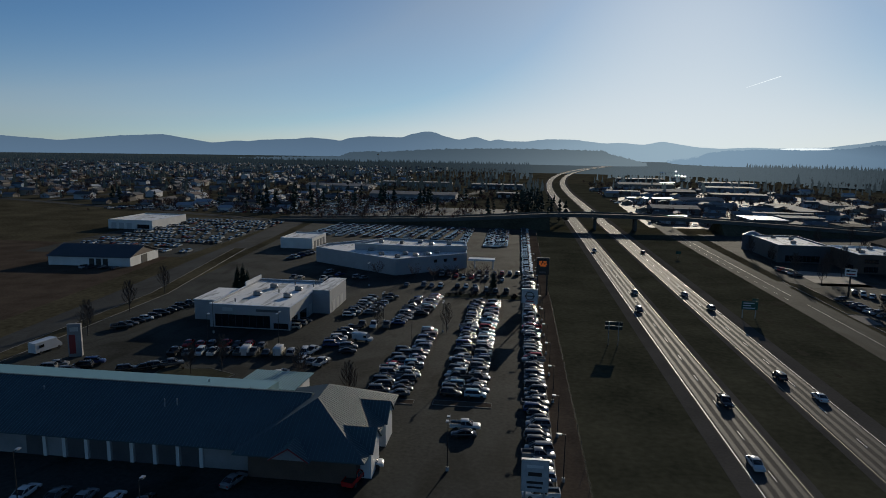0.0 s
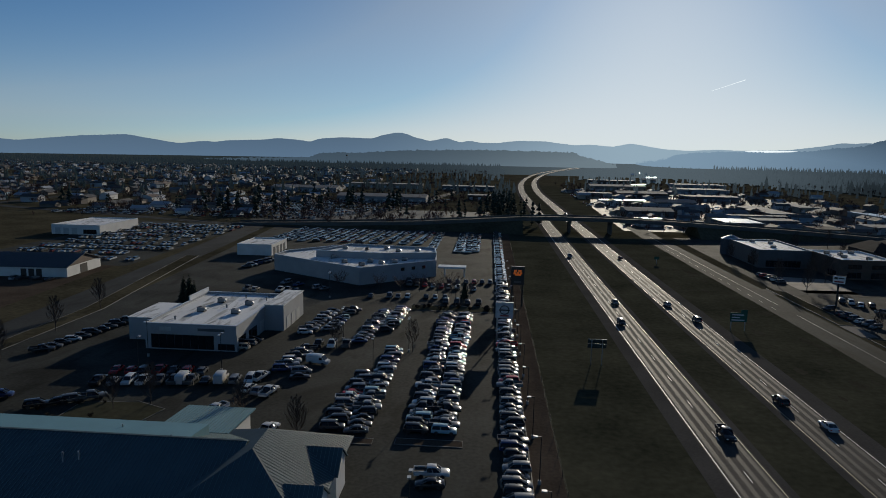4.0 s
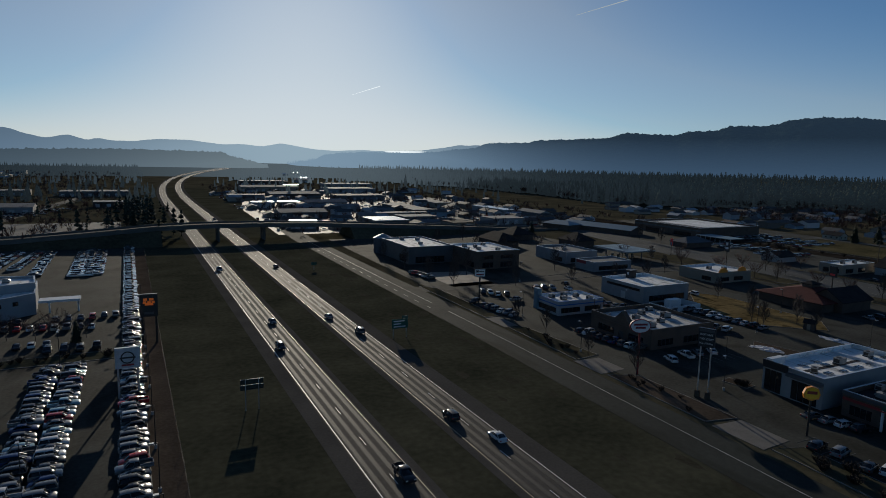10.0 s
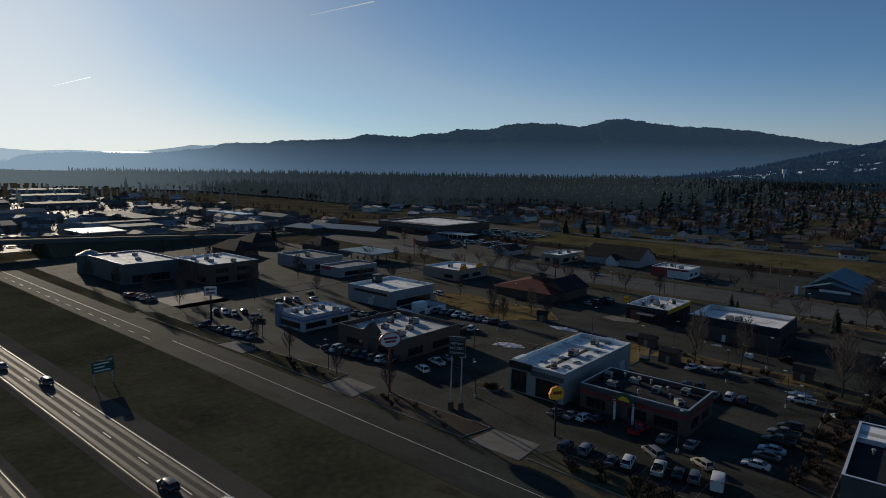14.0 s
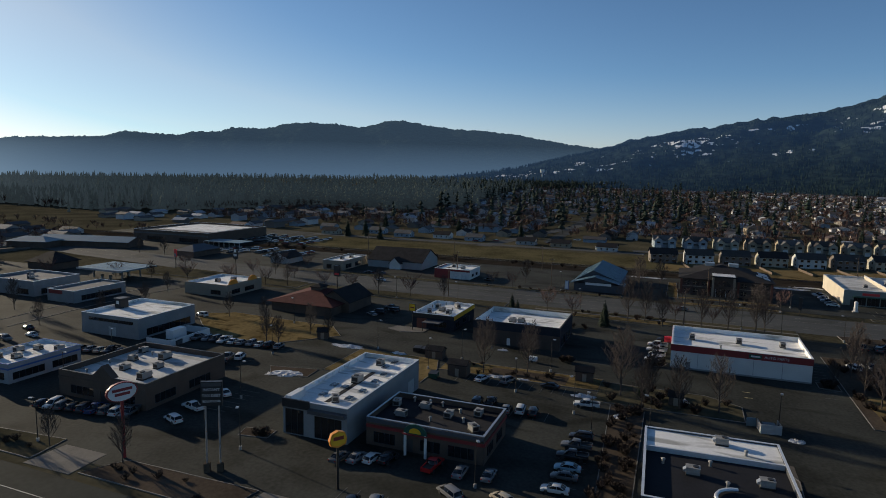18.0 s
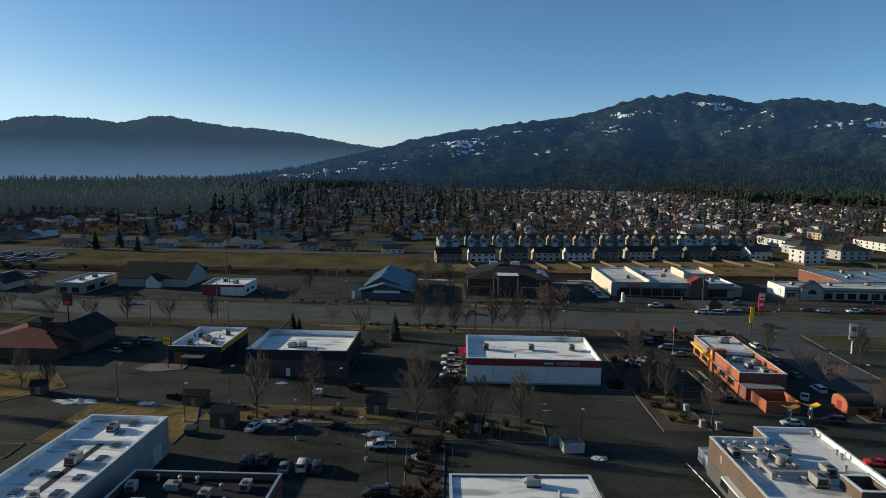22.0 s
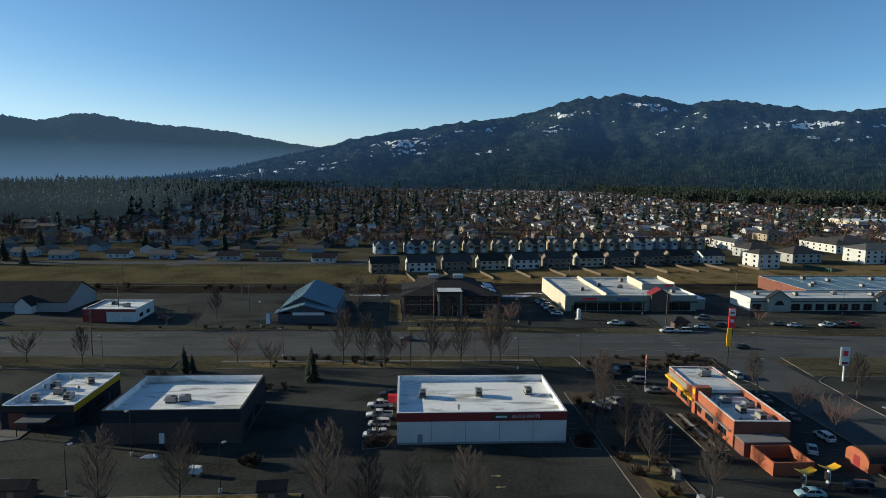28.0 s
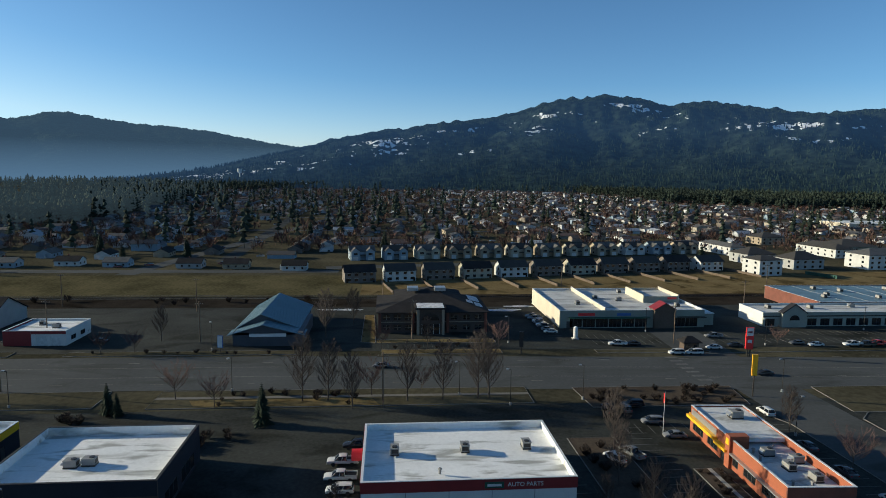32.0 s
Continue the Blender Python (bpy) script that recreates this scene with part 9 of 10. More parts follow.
for k in range(90):
    cx, cy, size = rv.uniform(79, 97), rv.uniform(-60, 420), rv.uniform(0.5, 2.2)
    bm.faces.new([bm.verts.new((cx + size * rv.uniform(0.5, 1.1) * math.cos(0.7 * q), cy + 2.2 * size * rv.uniform(0.5, 1.1) * math.sin(0.7 * q), 0.03 + 0.00005 * k)) for q in range(9)])
tagged(structure("bare_patches", bm, mat("thin worn grass", (0.054, 0.050, 0.036), 0.95, var=0.4, scale=0.2, fine=1.5, spec=0.0), "bare worn patches in the verge grass", "ground"), kind="stuff")

# painted parking lines
bm = bmesh.new()
for x0, x1, y0, y1, n, along in ((183, 188, 80, 112, 12, "x"), (166, 171, 86, 106, 8, "x"), (135, 163, 75, 80, 11, "y"), (120, 126, 80, 110, 12, "x"), (219, 240, 64.2, 69, 8, "y"), (318, 334, 0.5, 5, 6, "y"), (315, 320, -56, -8, 18, "x"), (322, 327, -56, -8, 18, "x"), (315, 320, -140, -66, 27, "x"), (324, 329, -140, -66, 27, "x"), (207, 246, 24, 27.5, 14, "y"), (247, 252, -8, 8, 6, "x"), (212, 250, 4.5, 9.5, 14, "y"), (212, 250, -27.5, -22.5, 14, "y"), (314, 318, 28, 58, 11, "x"), (172, 176, 168, 182, 5, "x"), (144, 156, 150, 155, 5, "y"), (320, 338, 108, 112, 6, "y"), (186, 190, 164, 200, 13, "x")):
    for k in range(n + 1):
        if along == "x":
            y = y0 + (y1 - y0) * k / n
            box(bm, x0, x1, y - 0.06, y + 0.06, 0.03, 0.062)
        else:
            x = x0 + (x1 - x0) * k / n
            box(bm, x - 0.06, x + 0.06, y0, y1, 0.03, 0.062)
tagged(structure("parking_lines", bm, mat("worn line paint", (0.11, 0.11, 0.105), 0.8, var=0.4, scale=0.5, fine=5.0, spec=0.1), "worn white parking lines", "road marking"), kind="stuff")
for x, y, d in ((199.5, 44.5, 1), (203.5, 44.8, -1)):
    slab("lane_arrow", [(x, y - 0.9 * d), (x + 0.22, y - 0.9 * d), (x + 0.22, y + 0.3 * d), (x + 0.5, y + 0.25 * d), (x + 0.11, y + 1.0 * d), (x - 0.28, y + 0.25 * d), (x, y + 0.3 * d)], 0.065, WORNYELLOW, "small worn yellow lane arrow", "road marking")
bm = bmesh.new()
for x in (282.5, 300.0):
    for k in range(40):
        y = -150 + 12 * k
        dx = 0.02 * max(-60, min(60, y - 90))
        box(bm, x + dx - 0.07, x + dx + 0.07, y, y + 3, 0.05, 0.085)
tagged(structure("lane_dashes", bm, WORNLINE, "worn lane dashes of the avenue", "road marking"), kind="stuff")
for k in range(7):
    slab("crossing_bar", [(279 + 3.4 * k, -27), (280.4 + 3.4 * k, -27), (280.4 + 3.4 * k, -23.5), (279 + 3.4 * k, -23.5)], 0.09, mat("worn line paint", (0.11, 0.11, 0.105)), "worn white crossing bar", "road marking")


# ---- shrubs, hedges, snow ----
def make_shrub(seed, m):
    r = random.Random(seed)
    tw = bmesh.new()
    for k in range(46):
        a, lean = r.uniform(0, 6.28), r.uniform(0.1, 1.0)
        L = r.uniform(0.7, 1.3)
        p = Vector((math.cos(a) * 0.2, math.sin(a) * 0.2, 0))
        q = p + Vector((math.cos(a) * lean, math.sin(a) * lean, 1)).normalized() * L
        tube(tw, p, q, 0.035, 0.012, 3, False)
        for _ in range(4):
            f = r.uniform(0.4, 1)
            s = p.lerp(q, f)
            e = s + Vector((r.uniform(-0.4, 0.4), r.uniform(-0.4, 0.4), r.uniform(0.05, 0.4)))
            n = Vector((-(e - s).y, (e - s).x, 0)).normalized() * 0.07
            tw.faces.new([tw.verts.new(c) for c in (s, (s + e) / 2 + n, e, (s + e) / 2 - n)])
    ob = tagged(part("shrub", tw, SHRUB), "low leafless brown shrub in a bed", "shrub", "shrubs in the beds")
    ob.matrix_basis = m
    return ob


def shrub(x, y, size=1.0):
    again("shrub", lambda m: make_shrub(2, m), pose(x, y, 0.12, 0, 0, (x * 91 + y * 57) % 360), size)


r = random.Random(17)
for x0, x1, y0, y1, n, s in ((135, 181, 67.2, 73.2, 46, 1.1), (183.5, 195.5, 49, 77, 16, 1.2), (190, 198, 79, 118, 12, 0.9), (192, 244, 12.5, 21, 26, 1.1), (263, 274, -26, 10, 30, 1.1), (113, 119, 84, 107, 16, 1.3), (113, 118, 126, 150, 8, 0.8), (114, 118.5, 168, 198, 8, 0.9), (136.5, 139, 134.5, 139.5, 7, 1.0), (216, 219, 64.5, 68.5, 8, 1.1), (214.5, 218.5, 23.3, 27, 8, 1.1), (197, 203, -32, -26, 9, 1.2), (213, 230, -2, -0.9, 12, 0.6), (213, 230, 0.3, 2, 12, 0.6), (266.5, 275, 66, 110, 14, 1.0), (247, 252, 84, 112, 10, 1.1), (-21, 4, 214, 219, 12, 1.0), (308, 311, 88, 148, 10, 0.8), (209, 214, 88, 92, 6, 1.2), (243, 249, 93, 99, 8, 1.3), (-85, -68, 121.5, 130, 5, 0.7), (378, 386, 70, 320, 26, 1.6), (312, 315, 28, 60, 8, 0.8), (257, 263, 120, 128, 6, 1.2)):
    for _ in range(n):
        shrub(r.uniform(x0, x1), r.uniform(y0, y1), s * r.uniform(0.7, 1.3))


def snow_heap(x, y, lx, ly, h, rz=0.0):
    ob = tagged(new("snow_heap"), "dirty heap of old ploughed snow on asphalt", "snow", "snow heaps")
    ob.matrix_basis = pose(x, y, 0.02, 0, 0, rz)
    bm = bmesh.new()
    n, grid = 17, []
    for i in range(n):
        line = []
        for j in range(n):
            u, v = 2 * i / (n - 1) - 1, 2 * j / (n - 1) - 1
            a = max(0.0, 1 - u * u - v * v)
            z = h * a ** 0.7 * (0.25 + 1.5 * abs(noise.noise(Vector((u * 3.3 + x, v * 3.3 + y, 0))))) + 0.03 * (a > 0)
            k = 1 + 0.5 * noise.noise(Vector((u * 1.7 + x, v * 1.7, 3))) + 0.25 * noise.noise(Vector((u * 4.5 + x, v * 4.5, 5)))
            line.append(bm.verts.new((u * lx * k, v * ly * k, z - 0.05)))
        grid.append(line)
    for i in range(n - 1):
        for j in range(n - 1):
            bm.faces.new((grid[i][j], grid[i + 1][j], grid[i + 1][j + 1], grid[i][j + 1]))
    part("crust", bm, SNOW, ob)


for s in ((190.0, 102.6, 1.0, 3.8, 0.5), (190.2, 96.5, 0.8, 2.2, 0.4), (184.6, 80.5, 1.0, 3.4, 0.7, 10), (174.9, 71.5, 1.2, 1.5, 0.9), (176.3, 37.8, 1.0, 1.6, 0.7), (170.1, 152.8, 2.4, 5.0, 0.6, 20), (198.0, 150.5, 1.6, 6.0, 0.6), (197.6, 134.0, 1.1, 2.6, 0.7), (365.8, 13.3, 2.0, 8, 0.5), (372.5, 5, 1.4, 6, 0.5), (368, 76, 1.5, 9, 0.4), (213.4, 108.2, 0.8, 1.6, 0.5), (187, 142, 1.0, 2.2, 0.5), (190.6, 59.0, 1.4, 1.6, 0.8)):
    snow_heap(*s)


# ---- lamps, poles and signs ----
def make_lamp(m, height=8.0, arms=1):
    ob = tagged(new("street_lamp"), "tall dark car-park lamp with a flat square head" if arms == 1 else "tall dark car-park lamp with two flat heads", "street lamp", "car-park lamps")
    ob.matrix_basis = m
    part("footing", T((0, 0, 0), (0, 0, 0.7), 0.28, seg=10), CONCRETE, ob)
    part("pole", T((0, 0, 0.7), (0, 0, height), 0.09, 0.06, 8), DARKMETAL, ob)
    for s in ((1,) if arms == 1 else (-1, 1)):
        part("arm", B((min(0, s * 0.6), max(0, s * 0.6), -0.04, 0.04, height - 0.12, height - 0.02)), DARKMETAL, ob)
        hd = part("head", B((s * 0.9 - 0.35, s * 0.9 + 0.35, -0.25, 0.25, height - 0.14, height + 0.06)), METAL, ob)
        part("lens", B((s * 0.9 - 0.28, s * 0.9 + 0.28, -0.2, 0.2, height - 0.17, height - 0.143)), LAMPGLASS, hd)
    return ob


def lamp(x, y, height=8.0, arms=1, rz=0.0):
    again(("lamp", height, arms), lambda m: make_lamp(m, height, arms), pose(x, y, 0.03, 0, 0, rz))


for k in range(12):
    lamp(11.6, 91.3 + 16.0 * k, 8.0, 1, 180)
for x, y, a in ((-7.0, 92.0, 2), (-7.0, 146, 2), (-7.2, 210, 2), (-23, 152, 2), (-36, 178, 2), (-58, 150, 2), (-80, 158, 2), (-52, 226, 2), (-17, 170, 2), (-75, 145, 1), (-44.3, 67.0, 1), (-65.9, 71.6, 1)):
    lamp(x, y, 9.0, a, 90)
for x, y in ((179.8, 40.7), (203.1, 13.7), (244.2, -26.2), (211.4, -33.6), (267.3, 11.8), (271.5, 41.0), (269.8, -40.0), (118.4, 171.6), (141.0, 193.5), (125.3, 210.6), (182.5, 165.9), (151.5, 151.7), (214.7, 180.7), (134.1, 90.7), (166.9, 65.1), (199.3, 141.7), (199.7, 116.1), (199.6, 91.4), (214.0, 111.8), (277.0, 95.7), (163.6, 76.0), (181.0, 96.0), (188.5, 121.5), (173.0, 81.0), (264.5, 29.9), (268.5, 142), (267.5, 168), (312, -62), (330, -30), (330, -110), (318, 20), (313, 110), (130.5, 135), (160, 200), (158, 262)):
    lamp(x, y, 8.5, 1, (x * 7) % 360)


def make_pole(m):
    ob = tagged(new("utility_pole"), "weathered wooden utility pole with a crossarm", "utility pole", "utility poles")
    ob.matrix_basis = m
    part("pole", T((0, 0, 0), (0, 0, 13), 0.2, 0.13, 8), WOODPOLE, ob)
    part("crossarm", B((-0.06, 0.06, -1.3, 1.3, 12.0, 12.15)), WOODPOLE, ob)
    for y in (-1.1, -0.4, 0.4, 1.1):
        part("insulator", T((0, y, 12.15), (0, y, 12.4), 0.05, seg=6), UNIT, ob)
    return ob


POLES = [(327.1, 78.1), (324.3, 50.3), (376.4, 183.1), (366.3, 129.8), (359.6, -82.6), (322.4, 116.1), (326.2, 163.0), (315.0, -33.0), (264.4, 59.3), (279.4, 150.0), (380, 240), (380, 60), (400, -20), (404, -120)]
for x, y in POLES:
    again("pole", make_pole, pose(x, y, 0.03))


def pole_sign(name, label, x, y, rz, posts, z0, z1, half, face, board=None, thick=0.5, bars=(), pole_mat=None, r=0.18):
    """A sign on posts: local x runs along the board, the face looks to local -y and +y."""
    ob = thing(name, label, "sign", x, y, 0.03, rz)
    for px in posts:
        part("post", T((px, 0, 0), (px, 0, z0 + 0.1), r, r * 0.85, 10), pole_mat or DARKMETAL, ob)
    part("cabinet", B((-half - 0.12, half + 0.12, -thick / 2, thick / 2, z0 - 0.12, z1 + 0.12)), board or DARKMETAL, ob)
    for s in (-1, 1):
        part("face", B((-half, half, min(s * (thick / 2 + 0.003), s * (thick / 2 + 0.04)), max(s * (thick / 2 + 0.003), s * (thick / 2 + 0.04)), z0, z1)), face, ob)
        for a0, a1, b0, b1, m in bars:
            u, v = sorted((s * (thick / 2 + 0.043), s * (thick / 2 + 0.07)))
            part("lettering_bar", B((a0, a1, u, v, b0, b1)), m, ob)
    return ob


ob = pole_sign("dealer_billboard", "black dealer billboard with an orange lamp display", 12.9, 223.6, 0, (-1.7, 1.7), 7.6, 13.6, 2.1, BLACKSIGN, BLACKSIGN, 0.9, r=0.32, bars=[(-1.7, 1.7, 9.9, 13.2, BLACKSIGN), (-1.2, 1.2, 8.2, 8.8, WALL_DG)])
for a, b, z in ((-1.1, -0.3, 12.3), (0.1, 1.0, 12.3), (-1.2, -0.5, 11.5), (-0.3, 0.4, 11.5), (0.6, 1.2, 11.5), (-0.8, 0.9, 11.0)):
    part("display_bar", B((a * 1.2, b * 1.2, -0.6, -0.523, z - 0.35, z + 0.3)), LEDSIGN, ob)
ob = pole_sign("dealer_sign", "pale dealer sign with a round grey emblem on two posts", 7.6, 183.2, 0, (-1.9, 1.9), 6.6, 10.8, 2.3, mat("pale grey sign face", (0.40, 0.41, 0.42), 0.4), METAL, 0.7, r=0.22, pole_mat=METAL, bars=[(-1.5, 1.5, 8.6, 8.95, DARKMETAL), (-1.2, 1.2, 7.0, 7.4, RED)])
part("emblem_ring", bent_tube([(1.2 * math.cos(math.pi * k / 10), -0.42, 8.8 + 1.2 * math.sin(math.pi * k / 10)) for k in range(20)], 0.13, closed=True), DARKMETAL, ob)
pole_sign("dealer_sign", "pale grey dealer board with dark bars on posts", 6.8, 84.2, 0, (-1.4, 1.4), 2.2, 7.0, 1.9, mat("pale grey sign face", (0.40, 0.41, 0.42)), METAL, 0.6, pole_mat=METAL, bars=[(-1.2, 1.2, 5.9, 6.3, WHITESIGN), (-1.0, 1.0, 4.6, 5.2, DARKMETAL), (-1.2, 1.2, 3.4, 3.8, DARKMETAL), (-1.1, 1.1, 2.7, 3.0, DARKMETAL)])
ob = thing("pylon_sign", "tall white pylon sign with a red band", "sign", -103.5, 134, 0.03, 20)
part("pylon", B((-1.5, 1.5, -0.5, 0.5, 0, 8.2)), WALL_G, ob)
part("band", B((-1.2, 0.2, -0.56, -0.503, 0.8, 5.6)), RED, ob)
part("emblem", B((-0.9, 0.9, -0.57, -0.503, 6.4, 7.4)), METAL, ob)
pole_sign("pole_sign", "white letter-board sign on a dark pole", 126.1, 241.1, -20, (0,), 8.2, 10.8, 1.9, WHITESIGN, BLACKSIGN, 0.6, r=0.35, bars=[(-1.5, -0.5, 9.7, 10.5, BLACKSIGN), (-0.3, 1.5, 9.9, 10.3, BLACKSIGN), (-1.4, 1.4, 8.6, 9.1, RED)])
ob = thing("oval_sign", "white and red oval sign on a dark red pole", "sign", 119.8, 151.6, 0.03, -20)
part("post", T((0, 0, 0), (0, 0, 10.6), 0.3, 0.26, 10), RED, ob)
for m, s, y0, y1, nm in ((RED, 1.0, -0.3, 0.3, "cabinet"), (WHITESIGN, 0.9, -0.36, -0.303, "face"), (WHITESIGN, 0.9, 0.303, 0.36, "face")):
    part(nm, P([(2.7 * s * math.cos(2 * math.pi * k / 24), 12.2 + 1.75 * s * math.sin(2 * math.pi * k / 24)) for k in range(24)], y0, y1), m, ob)
for a, b, z in ((-1.7, 1.7, 12.4), (-1.3, 1.3, 11.6)):
    part("lettering_bar", B((a, b, -0.4, -0.363, z, z + 0.5)), RED, ob)
ob = thing("round_sign", "yellow and orange rounded restaurant sign on a dark pole", "sign", 125.0, 111.2, 0.03, -35)
part("post", T((0, 0, 0), (0, 0, 7.4), 0.22, 0.2, 10), DARKMETAL, ob)
hexa = [(1.3, 7.6), (1.55, 8.5), (1.1, 9.6), (0, 10.0), (-1.1, 9.6), (-1.55, 8.5), (-1.3, 7.6), (0, 7.2)]
part("cabinet", P(hexa, -0.35, 0.35), ORANGE, ob)
for s in (-1, 1):
    part("face", P([(a * 0.85, 8.85 + (b - 8.85) * 0.82) for a, b in hexa], *sorted((s * 0.353, s * 0.4))), YELLOW, ob)
    part("lettering_bar", B((-0.9, 0.9, *sorted((s * 0.403, s * 0.44)), 8.5, 9.1)), RED, ob)
ob = thing("tax_sign", "black letter-board sign on two grey posts", "sign", 121.9, 133.6, 0.03, -62)
for px in (-1.1, 1.1):
    part("post", T((px, 0, 0), (px, 0, 11.8), 0.17, 0.15, 10), METAL, ob)
    part("footing", B((px - 0.5, px + 0.5, -0.5, 0.5, 0, 1.6)), SOIL, ob)
part("cabinet", B((-1.75, 1.75, -0.3, 0.3, 11.8, 16.0)), BLACKSIGN, ob)
part("face", B((-1.65, 1.65, -0.34, -0.303, 11.95, 15.85)), BLACKSIGN, ob)
part("upper_panel", B((-1.6, 1.6, -0.37, -0.343, 15.2, 15.8)), WALL_DG, ob)
for z, txt, sz in ((14.6, "INSTANT", 0.66), (13.6, "TAX DEBT", 0.66), (12.6, "SOLUTIONS", 0.55)):
    lettering(txt, ob, 0, -0.38, z, sz, 0, WHITESIGN)
ob = thing("highway_sign", "large green highway direction sign on two posts", "road sign", 77.8, 203, 0.03, 0)
for px in (-2.0, 2.0):
    part("post", B((px - 0.1, px + 0.1, -0.1, 0.1, 0, 4.2)), METAL, ob)
part("panel", B((-2.5, 2.5, -0.16, -0.103, 2.8, 5.6)), GREENSIGN, ob)
part("exit_tab", B((0.6, 2.5, -0.16, -0.103, 5.62, 6.5)), GREENSIGN, ob)
for a, b, z in ((-2.0, 1.4, 4.8), (-2.0, 0.4, 4.0), (-2.0, 1.7, 3.2)):
    part("lettering_bar", B((a, b, -0.19, -0.163, z, z + 0.3)), WHITESIGN, ob)
ob = thing("road_sign", "small green highway sign on one post", "road sign", 84, 320, 0.03)
part("post", B((-0.08, 0.08, -0.08, 0.08, 0, 3)), METAL, ob)
part("panel", B((-1.2, 1.2, -0.13, -0.083, 2, 3.4)), GREENSIGN, ob)
ob = thing("sign_frame", "open-backed grey highway sign on two posts", "road sign", 30.0, 166, 0.03, 0)
for px in (-1.3, 1.3):
    part("post", B((px - 0.08, px + 0.08, -0.08, 0.08, 0, 6.6)), METAL, ob)
for z in (4.3, 5.5):
    part("panel", B((-2.3, 2.3, 0.083, 0.12, z, z + 1.1)), mat("weathered dull sign back", (0.050, 0.052, 0.045), 0.9, spec=0.1), ob)
    part("rail", B((-2.3, 2.3, 0.0, 0.08, z + 1.0, z + 1.1)), UNIT, ob)
pole_sign("burger_sign", "tall yellow slab sign on a dark pole", 267.2, -30.7, 75, (0,), 5.4, 10.4, 0.5, YELLOW, YELLOW, 0.5, bars=())
pole_sign("store_sign", "tall red and white store sign beside the avenue", 300.2, -49.3, 78, (-0.4, 0.4), 2.4, 8.8, 0.95, REDSIGN, REDSIGN, 0.7, bars=[(-0.9, 0.9, 6.4, 8.7, WHITESIGN), (-0.6, 0.6, 7.2, 7.8, RED), (-0.6, 0.6, 4.2, 5.2, WHITESIGN)])
ob = pole_sign("store_sign", "white store sign with a red disc on a pale post", 252.0, -54.0, 78, (0,), 4.4, 9.0, 1.0, WHITESIGN, METAL, 0.6, pole_mat=WHITESIGN, r=0.25, bars=[(-0.8, 0.8, 4.7, 5.3, RED), (-0.6, 0.6, 6.9, 8.3, REDSIGN)])
pole_sign("drive_in_sign", "yellow and black sign on a dark pole", 223.5, 141.5, 78, (0,), 6.4, 8.6, 1.1, YELLOW, BLACKSIGN, 0.4, r=0.14, bars=[(-0.8, 0.8, 7.3, 7.7, RED)])
pole_sign("bank_sign", "small dark blue sign on a post", 305.9, 18.5, 78, (0,), 2.2, 6.6, 0.5, BLACKSIGN, BLACKSIGN, 0.4, r=0.2, bars=())
pole_sign("hall_sign", "small white notice sign on a post", 310.5, 107, 78, (0,), 1.6, 5.0, 0.7, WHITESIGN, BLUESIGN, 0.3, r=0.12)
pole_sign("black_sign", "black and pink restaurant sign on a pole", 256.5, 189.0, 78, (0,), 9.0, 13.0, 1.5, BLACKSIGN, BLACKSIGN, 0.5, r=0.25, bars=[(-1.1, 1.1, 9.4, 10.2, REDSIGN)])
pole_sign("restaurant_sign", "black and white restaurant sign on a pole", 275.5, 254.0, 78, (0,), 9.0, 13.4, 1.3, BLACKSIGN, BLACKSIGN, 0.5, r=0.25, bars=[(-1.1, 1.1, 10.2, 11.2, WHITESIGN), (-0.7, 0.7, 12.0, 13.4, WHITESIGN)])
pole_sign("fuel_sign", "small red and pale fuel sign on a pole", 284, 298, 78, (0,), 6.0, 9.6, 0.9, REDSIGN, REDSIGN, 0.4, bars=[(-0.7, 0.7, 6.1, 7.6, BLUEROOF)])
ob = thing("flag_pole", "white flagpole with a small limp red flag", "flagpole", 247.0, 1.1, 0.03)
part("pole", T((0, 0, 0), (0, 0, 9), 0.06, 0.03, 8), WHITESIGN, ob)
part("flag", P([(0.05, 6.6), (0.5, 6.3), (0.42, 8.5), (0.05, 8.7)], -0.03, 0.03), REDSIGN, ob)
ob = thing("gas_tank", "upright white gas tank on a small pad", "tank", 322.1, -3.0, 0.03)
part("tank", T((0, 0, 0.3), (0, 0, 3.8), 0.7, seg=16), WHITESIGN, ob)
part("dome", T((0, 0, 3.8), (0, 0, 4.2), 0.7, 0.2, 16), WHITESIGN, ob)
part("pad", B((-1, 1, -1, 1, 0, 0.3)), CONCRETE, ob)
ob = thing("coffee_hut", "tiny dark-roofed drive-through hut", "hut", 308, -34.7, 0.03)
part("wall", B((-1.6, 1.6, -2.4, 2.4, 0, 2.6)), WALL_B, ob)
hip_roof(ob, -1.6, 1.6, -2.4, 2.4, 2.6, 4.4, SHINGLE, 0.7)
for y in (-1.2, 1.2):
    part("window", B((-1.66, -1.603, y - 0.5, y + 0.5, 1, 2)), GLASS, ob)
ob = thing("bin_store", "pale grey fenced bin enclosure with an open blue gate", "enclosure", 178.5, 40.2, 0.03, 8)
for bx in ((0, 0.15, 0, 4, 0, 1.9), (0.15, 3.4, 0, 0.15, 0, 1.9), (0.15, 3.4, 3.85, 4, 0, 1.9)):
    part("panel", B(bx), DOORM if bx[1] < 1 else WALL_G, ob)
part("bin", B((0.8, 2.8, 0.8, 3.2, 0, 1.5)), WALL_DG, ob)
part("gate", B((3.4, 3.5, 4.05, 5.9, 0.1, 1.9)), BLUEROOF, ob)
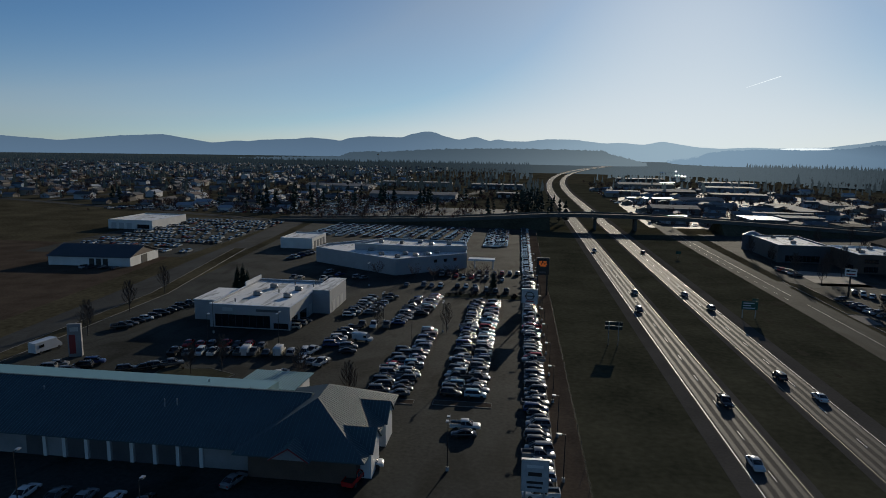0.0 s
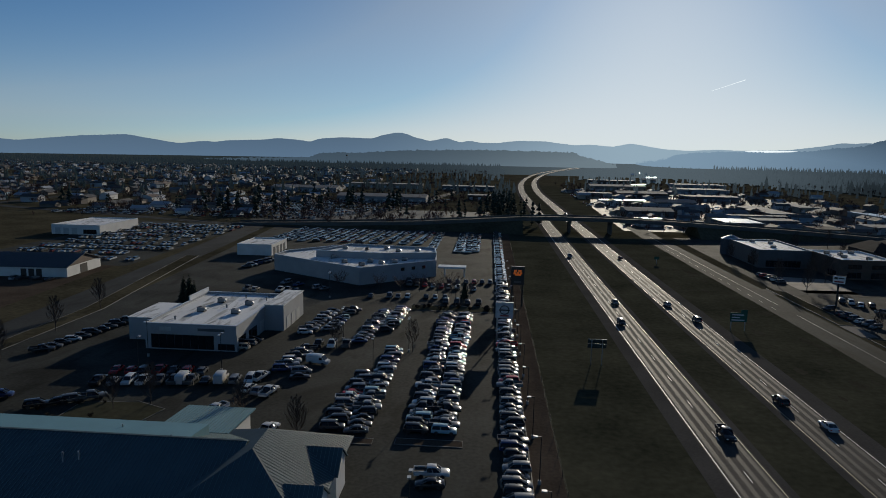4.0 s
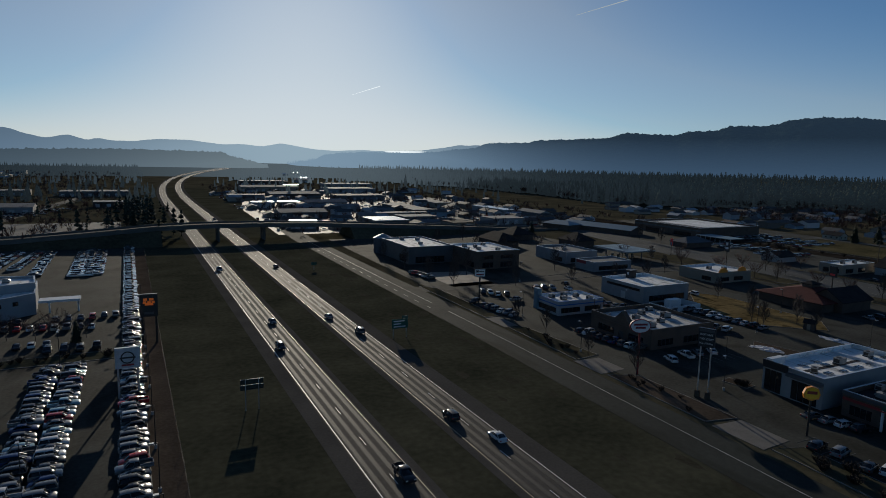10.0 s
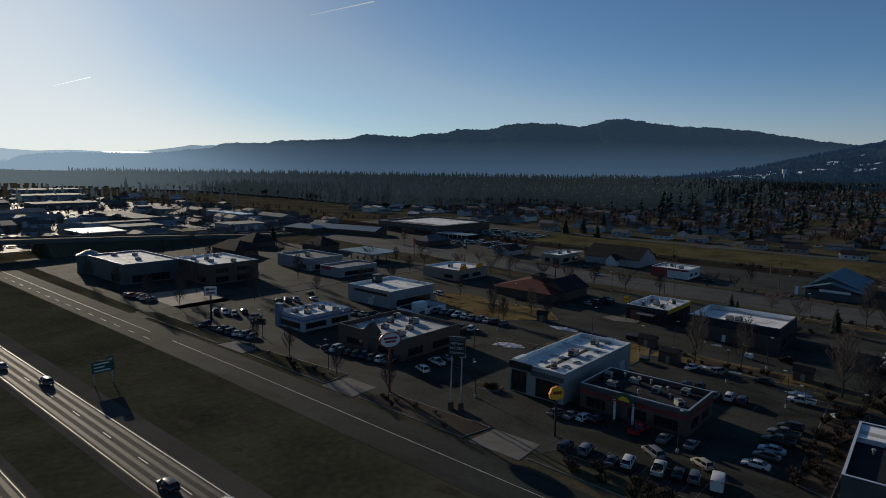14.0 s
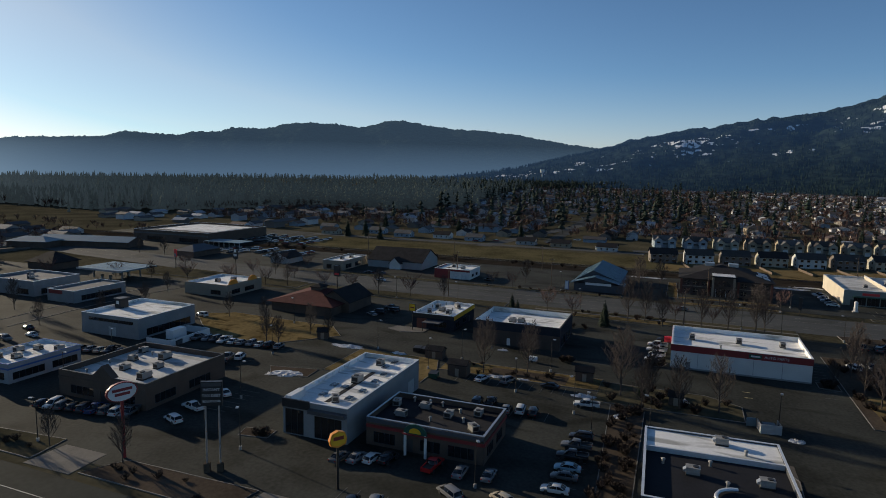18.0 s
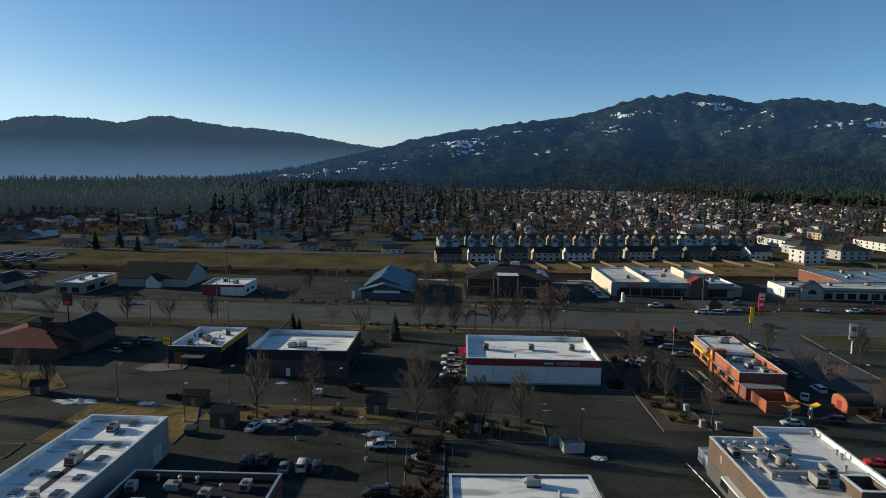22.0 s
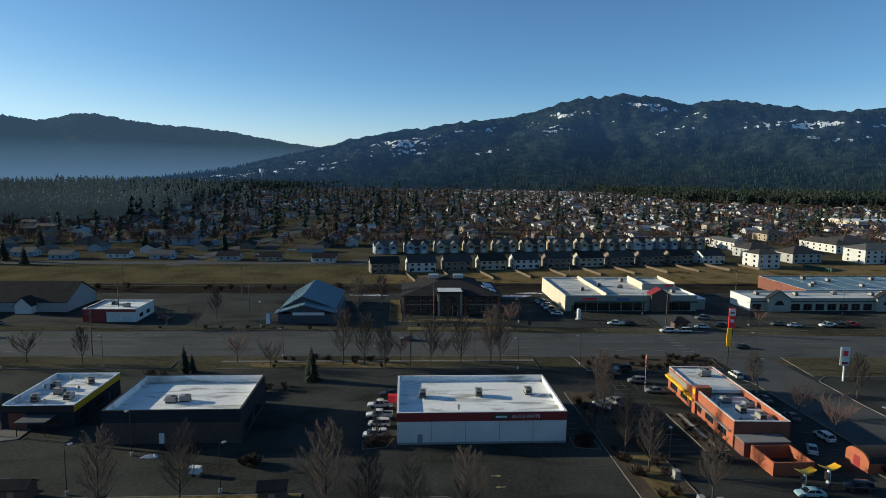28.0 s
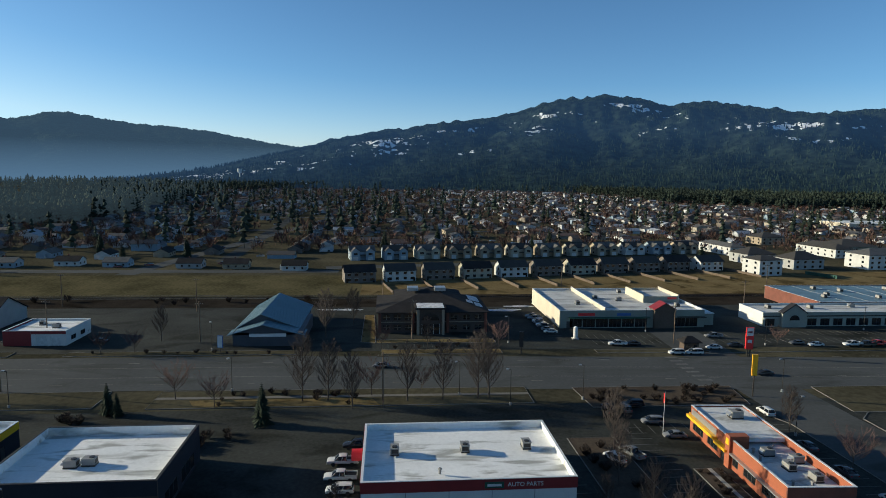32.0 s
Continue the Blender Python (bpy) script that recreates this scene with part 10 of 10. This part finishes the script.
for x, y, c in ((201.8, 130.2, DARKMETAL), (201.8, 127.7, DARKMETAL), (182.5, 117.5, GREENSIGN), (207.0, -33.5, GREENSIGN), (179, 196.5, WALL_DG)):
    ob = thing("dumpster", "large dark steel waste container", "dumpster", x, y, 0.03, 5, group="waste containers")
    part("body", P([(-1.0, 0.15), (1.0, 0.15), (1.1, 1.5), (-1.1, 1.3)], -1.1, 1.1), c, ob)
    part("lid", P([(-1.15, 1.3), (1.15, 1.5), (1.15, 1.57), (-1.15, 1.37)], -1.12, 1.12), DARKMETAL, ob)
for x, y, w, d, h, rz in ((187.6, 112.6, 3.4, 5.0, 3.0, 0), (198.6, 123.4, 3.0, 5.0, 2.4, 0), (196.5, 82.2, 3.0, 4.4, 2.6, 5), (202.6, 162.1, 2.4, 3.0, 2.4, 20), (188, 60.5, 2.6, 3.0, 2.2, 0)):
    ob = thing("storage_shed", "small weathered brown storage shed", "shed", x, y, 0.03, rz, group="small sheds")
    part("wall", B((-w / 2, w / 2, -d / 2, d / 2, 0, h)), WALL_B, ob)
    gable_roof(ob, -w / 2, w / 2, -d / 2, d / 2, h, h + 0.9, "y", SHINGLE, 0.25, WALL_B)
    part("door", B((-w / 2 - 0.05, -w / 2 - 0.003, -0.5, 0.5, 0, 2.0)), WALL_T, ob)
for x, y in ((191.6, 9.9), (192.6, 12.8), (201.5, 13.0)):
    ob = thing("utility_box", "grey-green electrical cabinet on a concrete pad", "utility box", x, y, 0.1, group="utility boxes")
    part("cabinet", B((-0.6, 0.6, -0.5, 0.5, 0.1, 1.5)), UNIT, ob)
    part("pad", B((-0.8, 0.8, -0.7, 0.7, 0, 0.1)), CONCRETE, ob)
    part("door", B((-0.64, -0.603, -0.4, 0.4, 0.2, 1.4)), METAL, ob)
ob = thing("box_trailer", "small white box trailer standing on the asphalt", "trailer", 205.8, 97.5, 0.03, 80)
part("body", B((-1.0, 1.0, -0.6, 0.6, 0.5, 1.6)), WHITESIGN, ob)
part("wheel", T((0, -0.62, 0.3), (0, -0.8, 0.3), 0.3, seg=12), TYRE, ob)
part("wheel", T((0, 0.62, 0.3), (0, 0.8, 0.3), 0.3, seg=12), TYRE, ob)
ob = thing("motorhome", "white motorhome parked by the side road", "motorhome", -113.4, 136, 0.05, 80)
part("body", B((-3.6, 2.6, -1.2, 1.2, 0.6, 3.1)), PAINTS["white"], ob)
part("cab", P([(2.602, 0.6), (4.0, 0.6), (4.0, 1.3), (3.2, 2.2), (2.602, 2.3)], -1.1, 1.1), PAINTS["white"], ob)
part("window", B((-2.6, -1.2, -1.25, -1.203, 1.7, 2.4)), CARGLASS, ob)
for x in (-2.2, 3.0):
    for s in (-1, 1):
        part("wheel", T((x, s * 0.95, 0.42), (x, s * 1.2, 0.42), 0.42, seg=12), TYRE, ob)

# ---- wire fence between the lots and the highway ----
ob = thing("fence", "long dark wire fence between the dealers' lots and the highway", "fence", 15.5, 40, 0.03)
for k in range(52):
    part("post", T((0, 7.0 * k, 0), (0, 7.0 * k, 1.5), 0.05, seg=6), TYRE, ob)
for z in (0.4, 0.9, 1.4):
    part("wire", B((-0.008, 0.008, 0, 364, z, z + 0.016)), TYRE, ob)

# ---- railway ----
for x in (391.3, 392.8):
    structure("rail", B((x - 0.05, x + 0.05, -400, 480, 0.1, 0.28)), DARKMETAL, "rusty rail of a siding", "railway")

# ---- far landmarks ----
ob = thing("radio_mast", "slender mast standing above the distant town", "mast", -255, 1150, 0)
part("mast", T((0, 0, 0), (0, 0, 44), 0.6, 0.3, 6), DARKMETAL, ob)
part("platform", B((-1.5, 1.5, -1.5, 1.5, 40, 42)), DARKMETAL, ob)
ob = thing("water_tower", "white water tower among distant trees", "water tower", 2350, 560, 0)
part("stem", T((0, 0, 0), (0, 0, 44), 2.2, 2.2, 12), WHITESIGN, ob)
part("bowl", T((0, 0, 44), (0, 0, 58), 7, 8, 16), WHITESIGN, ob)
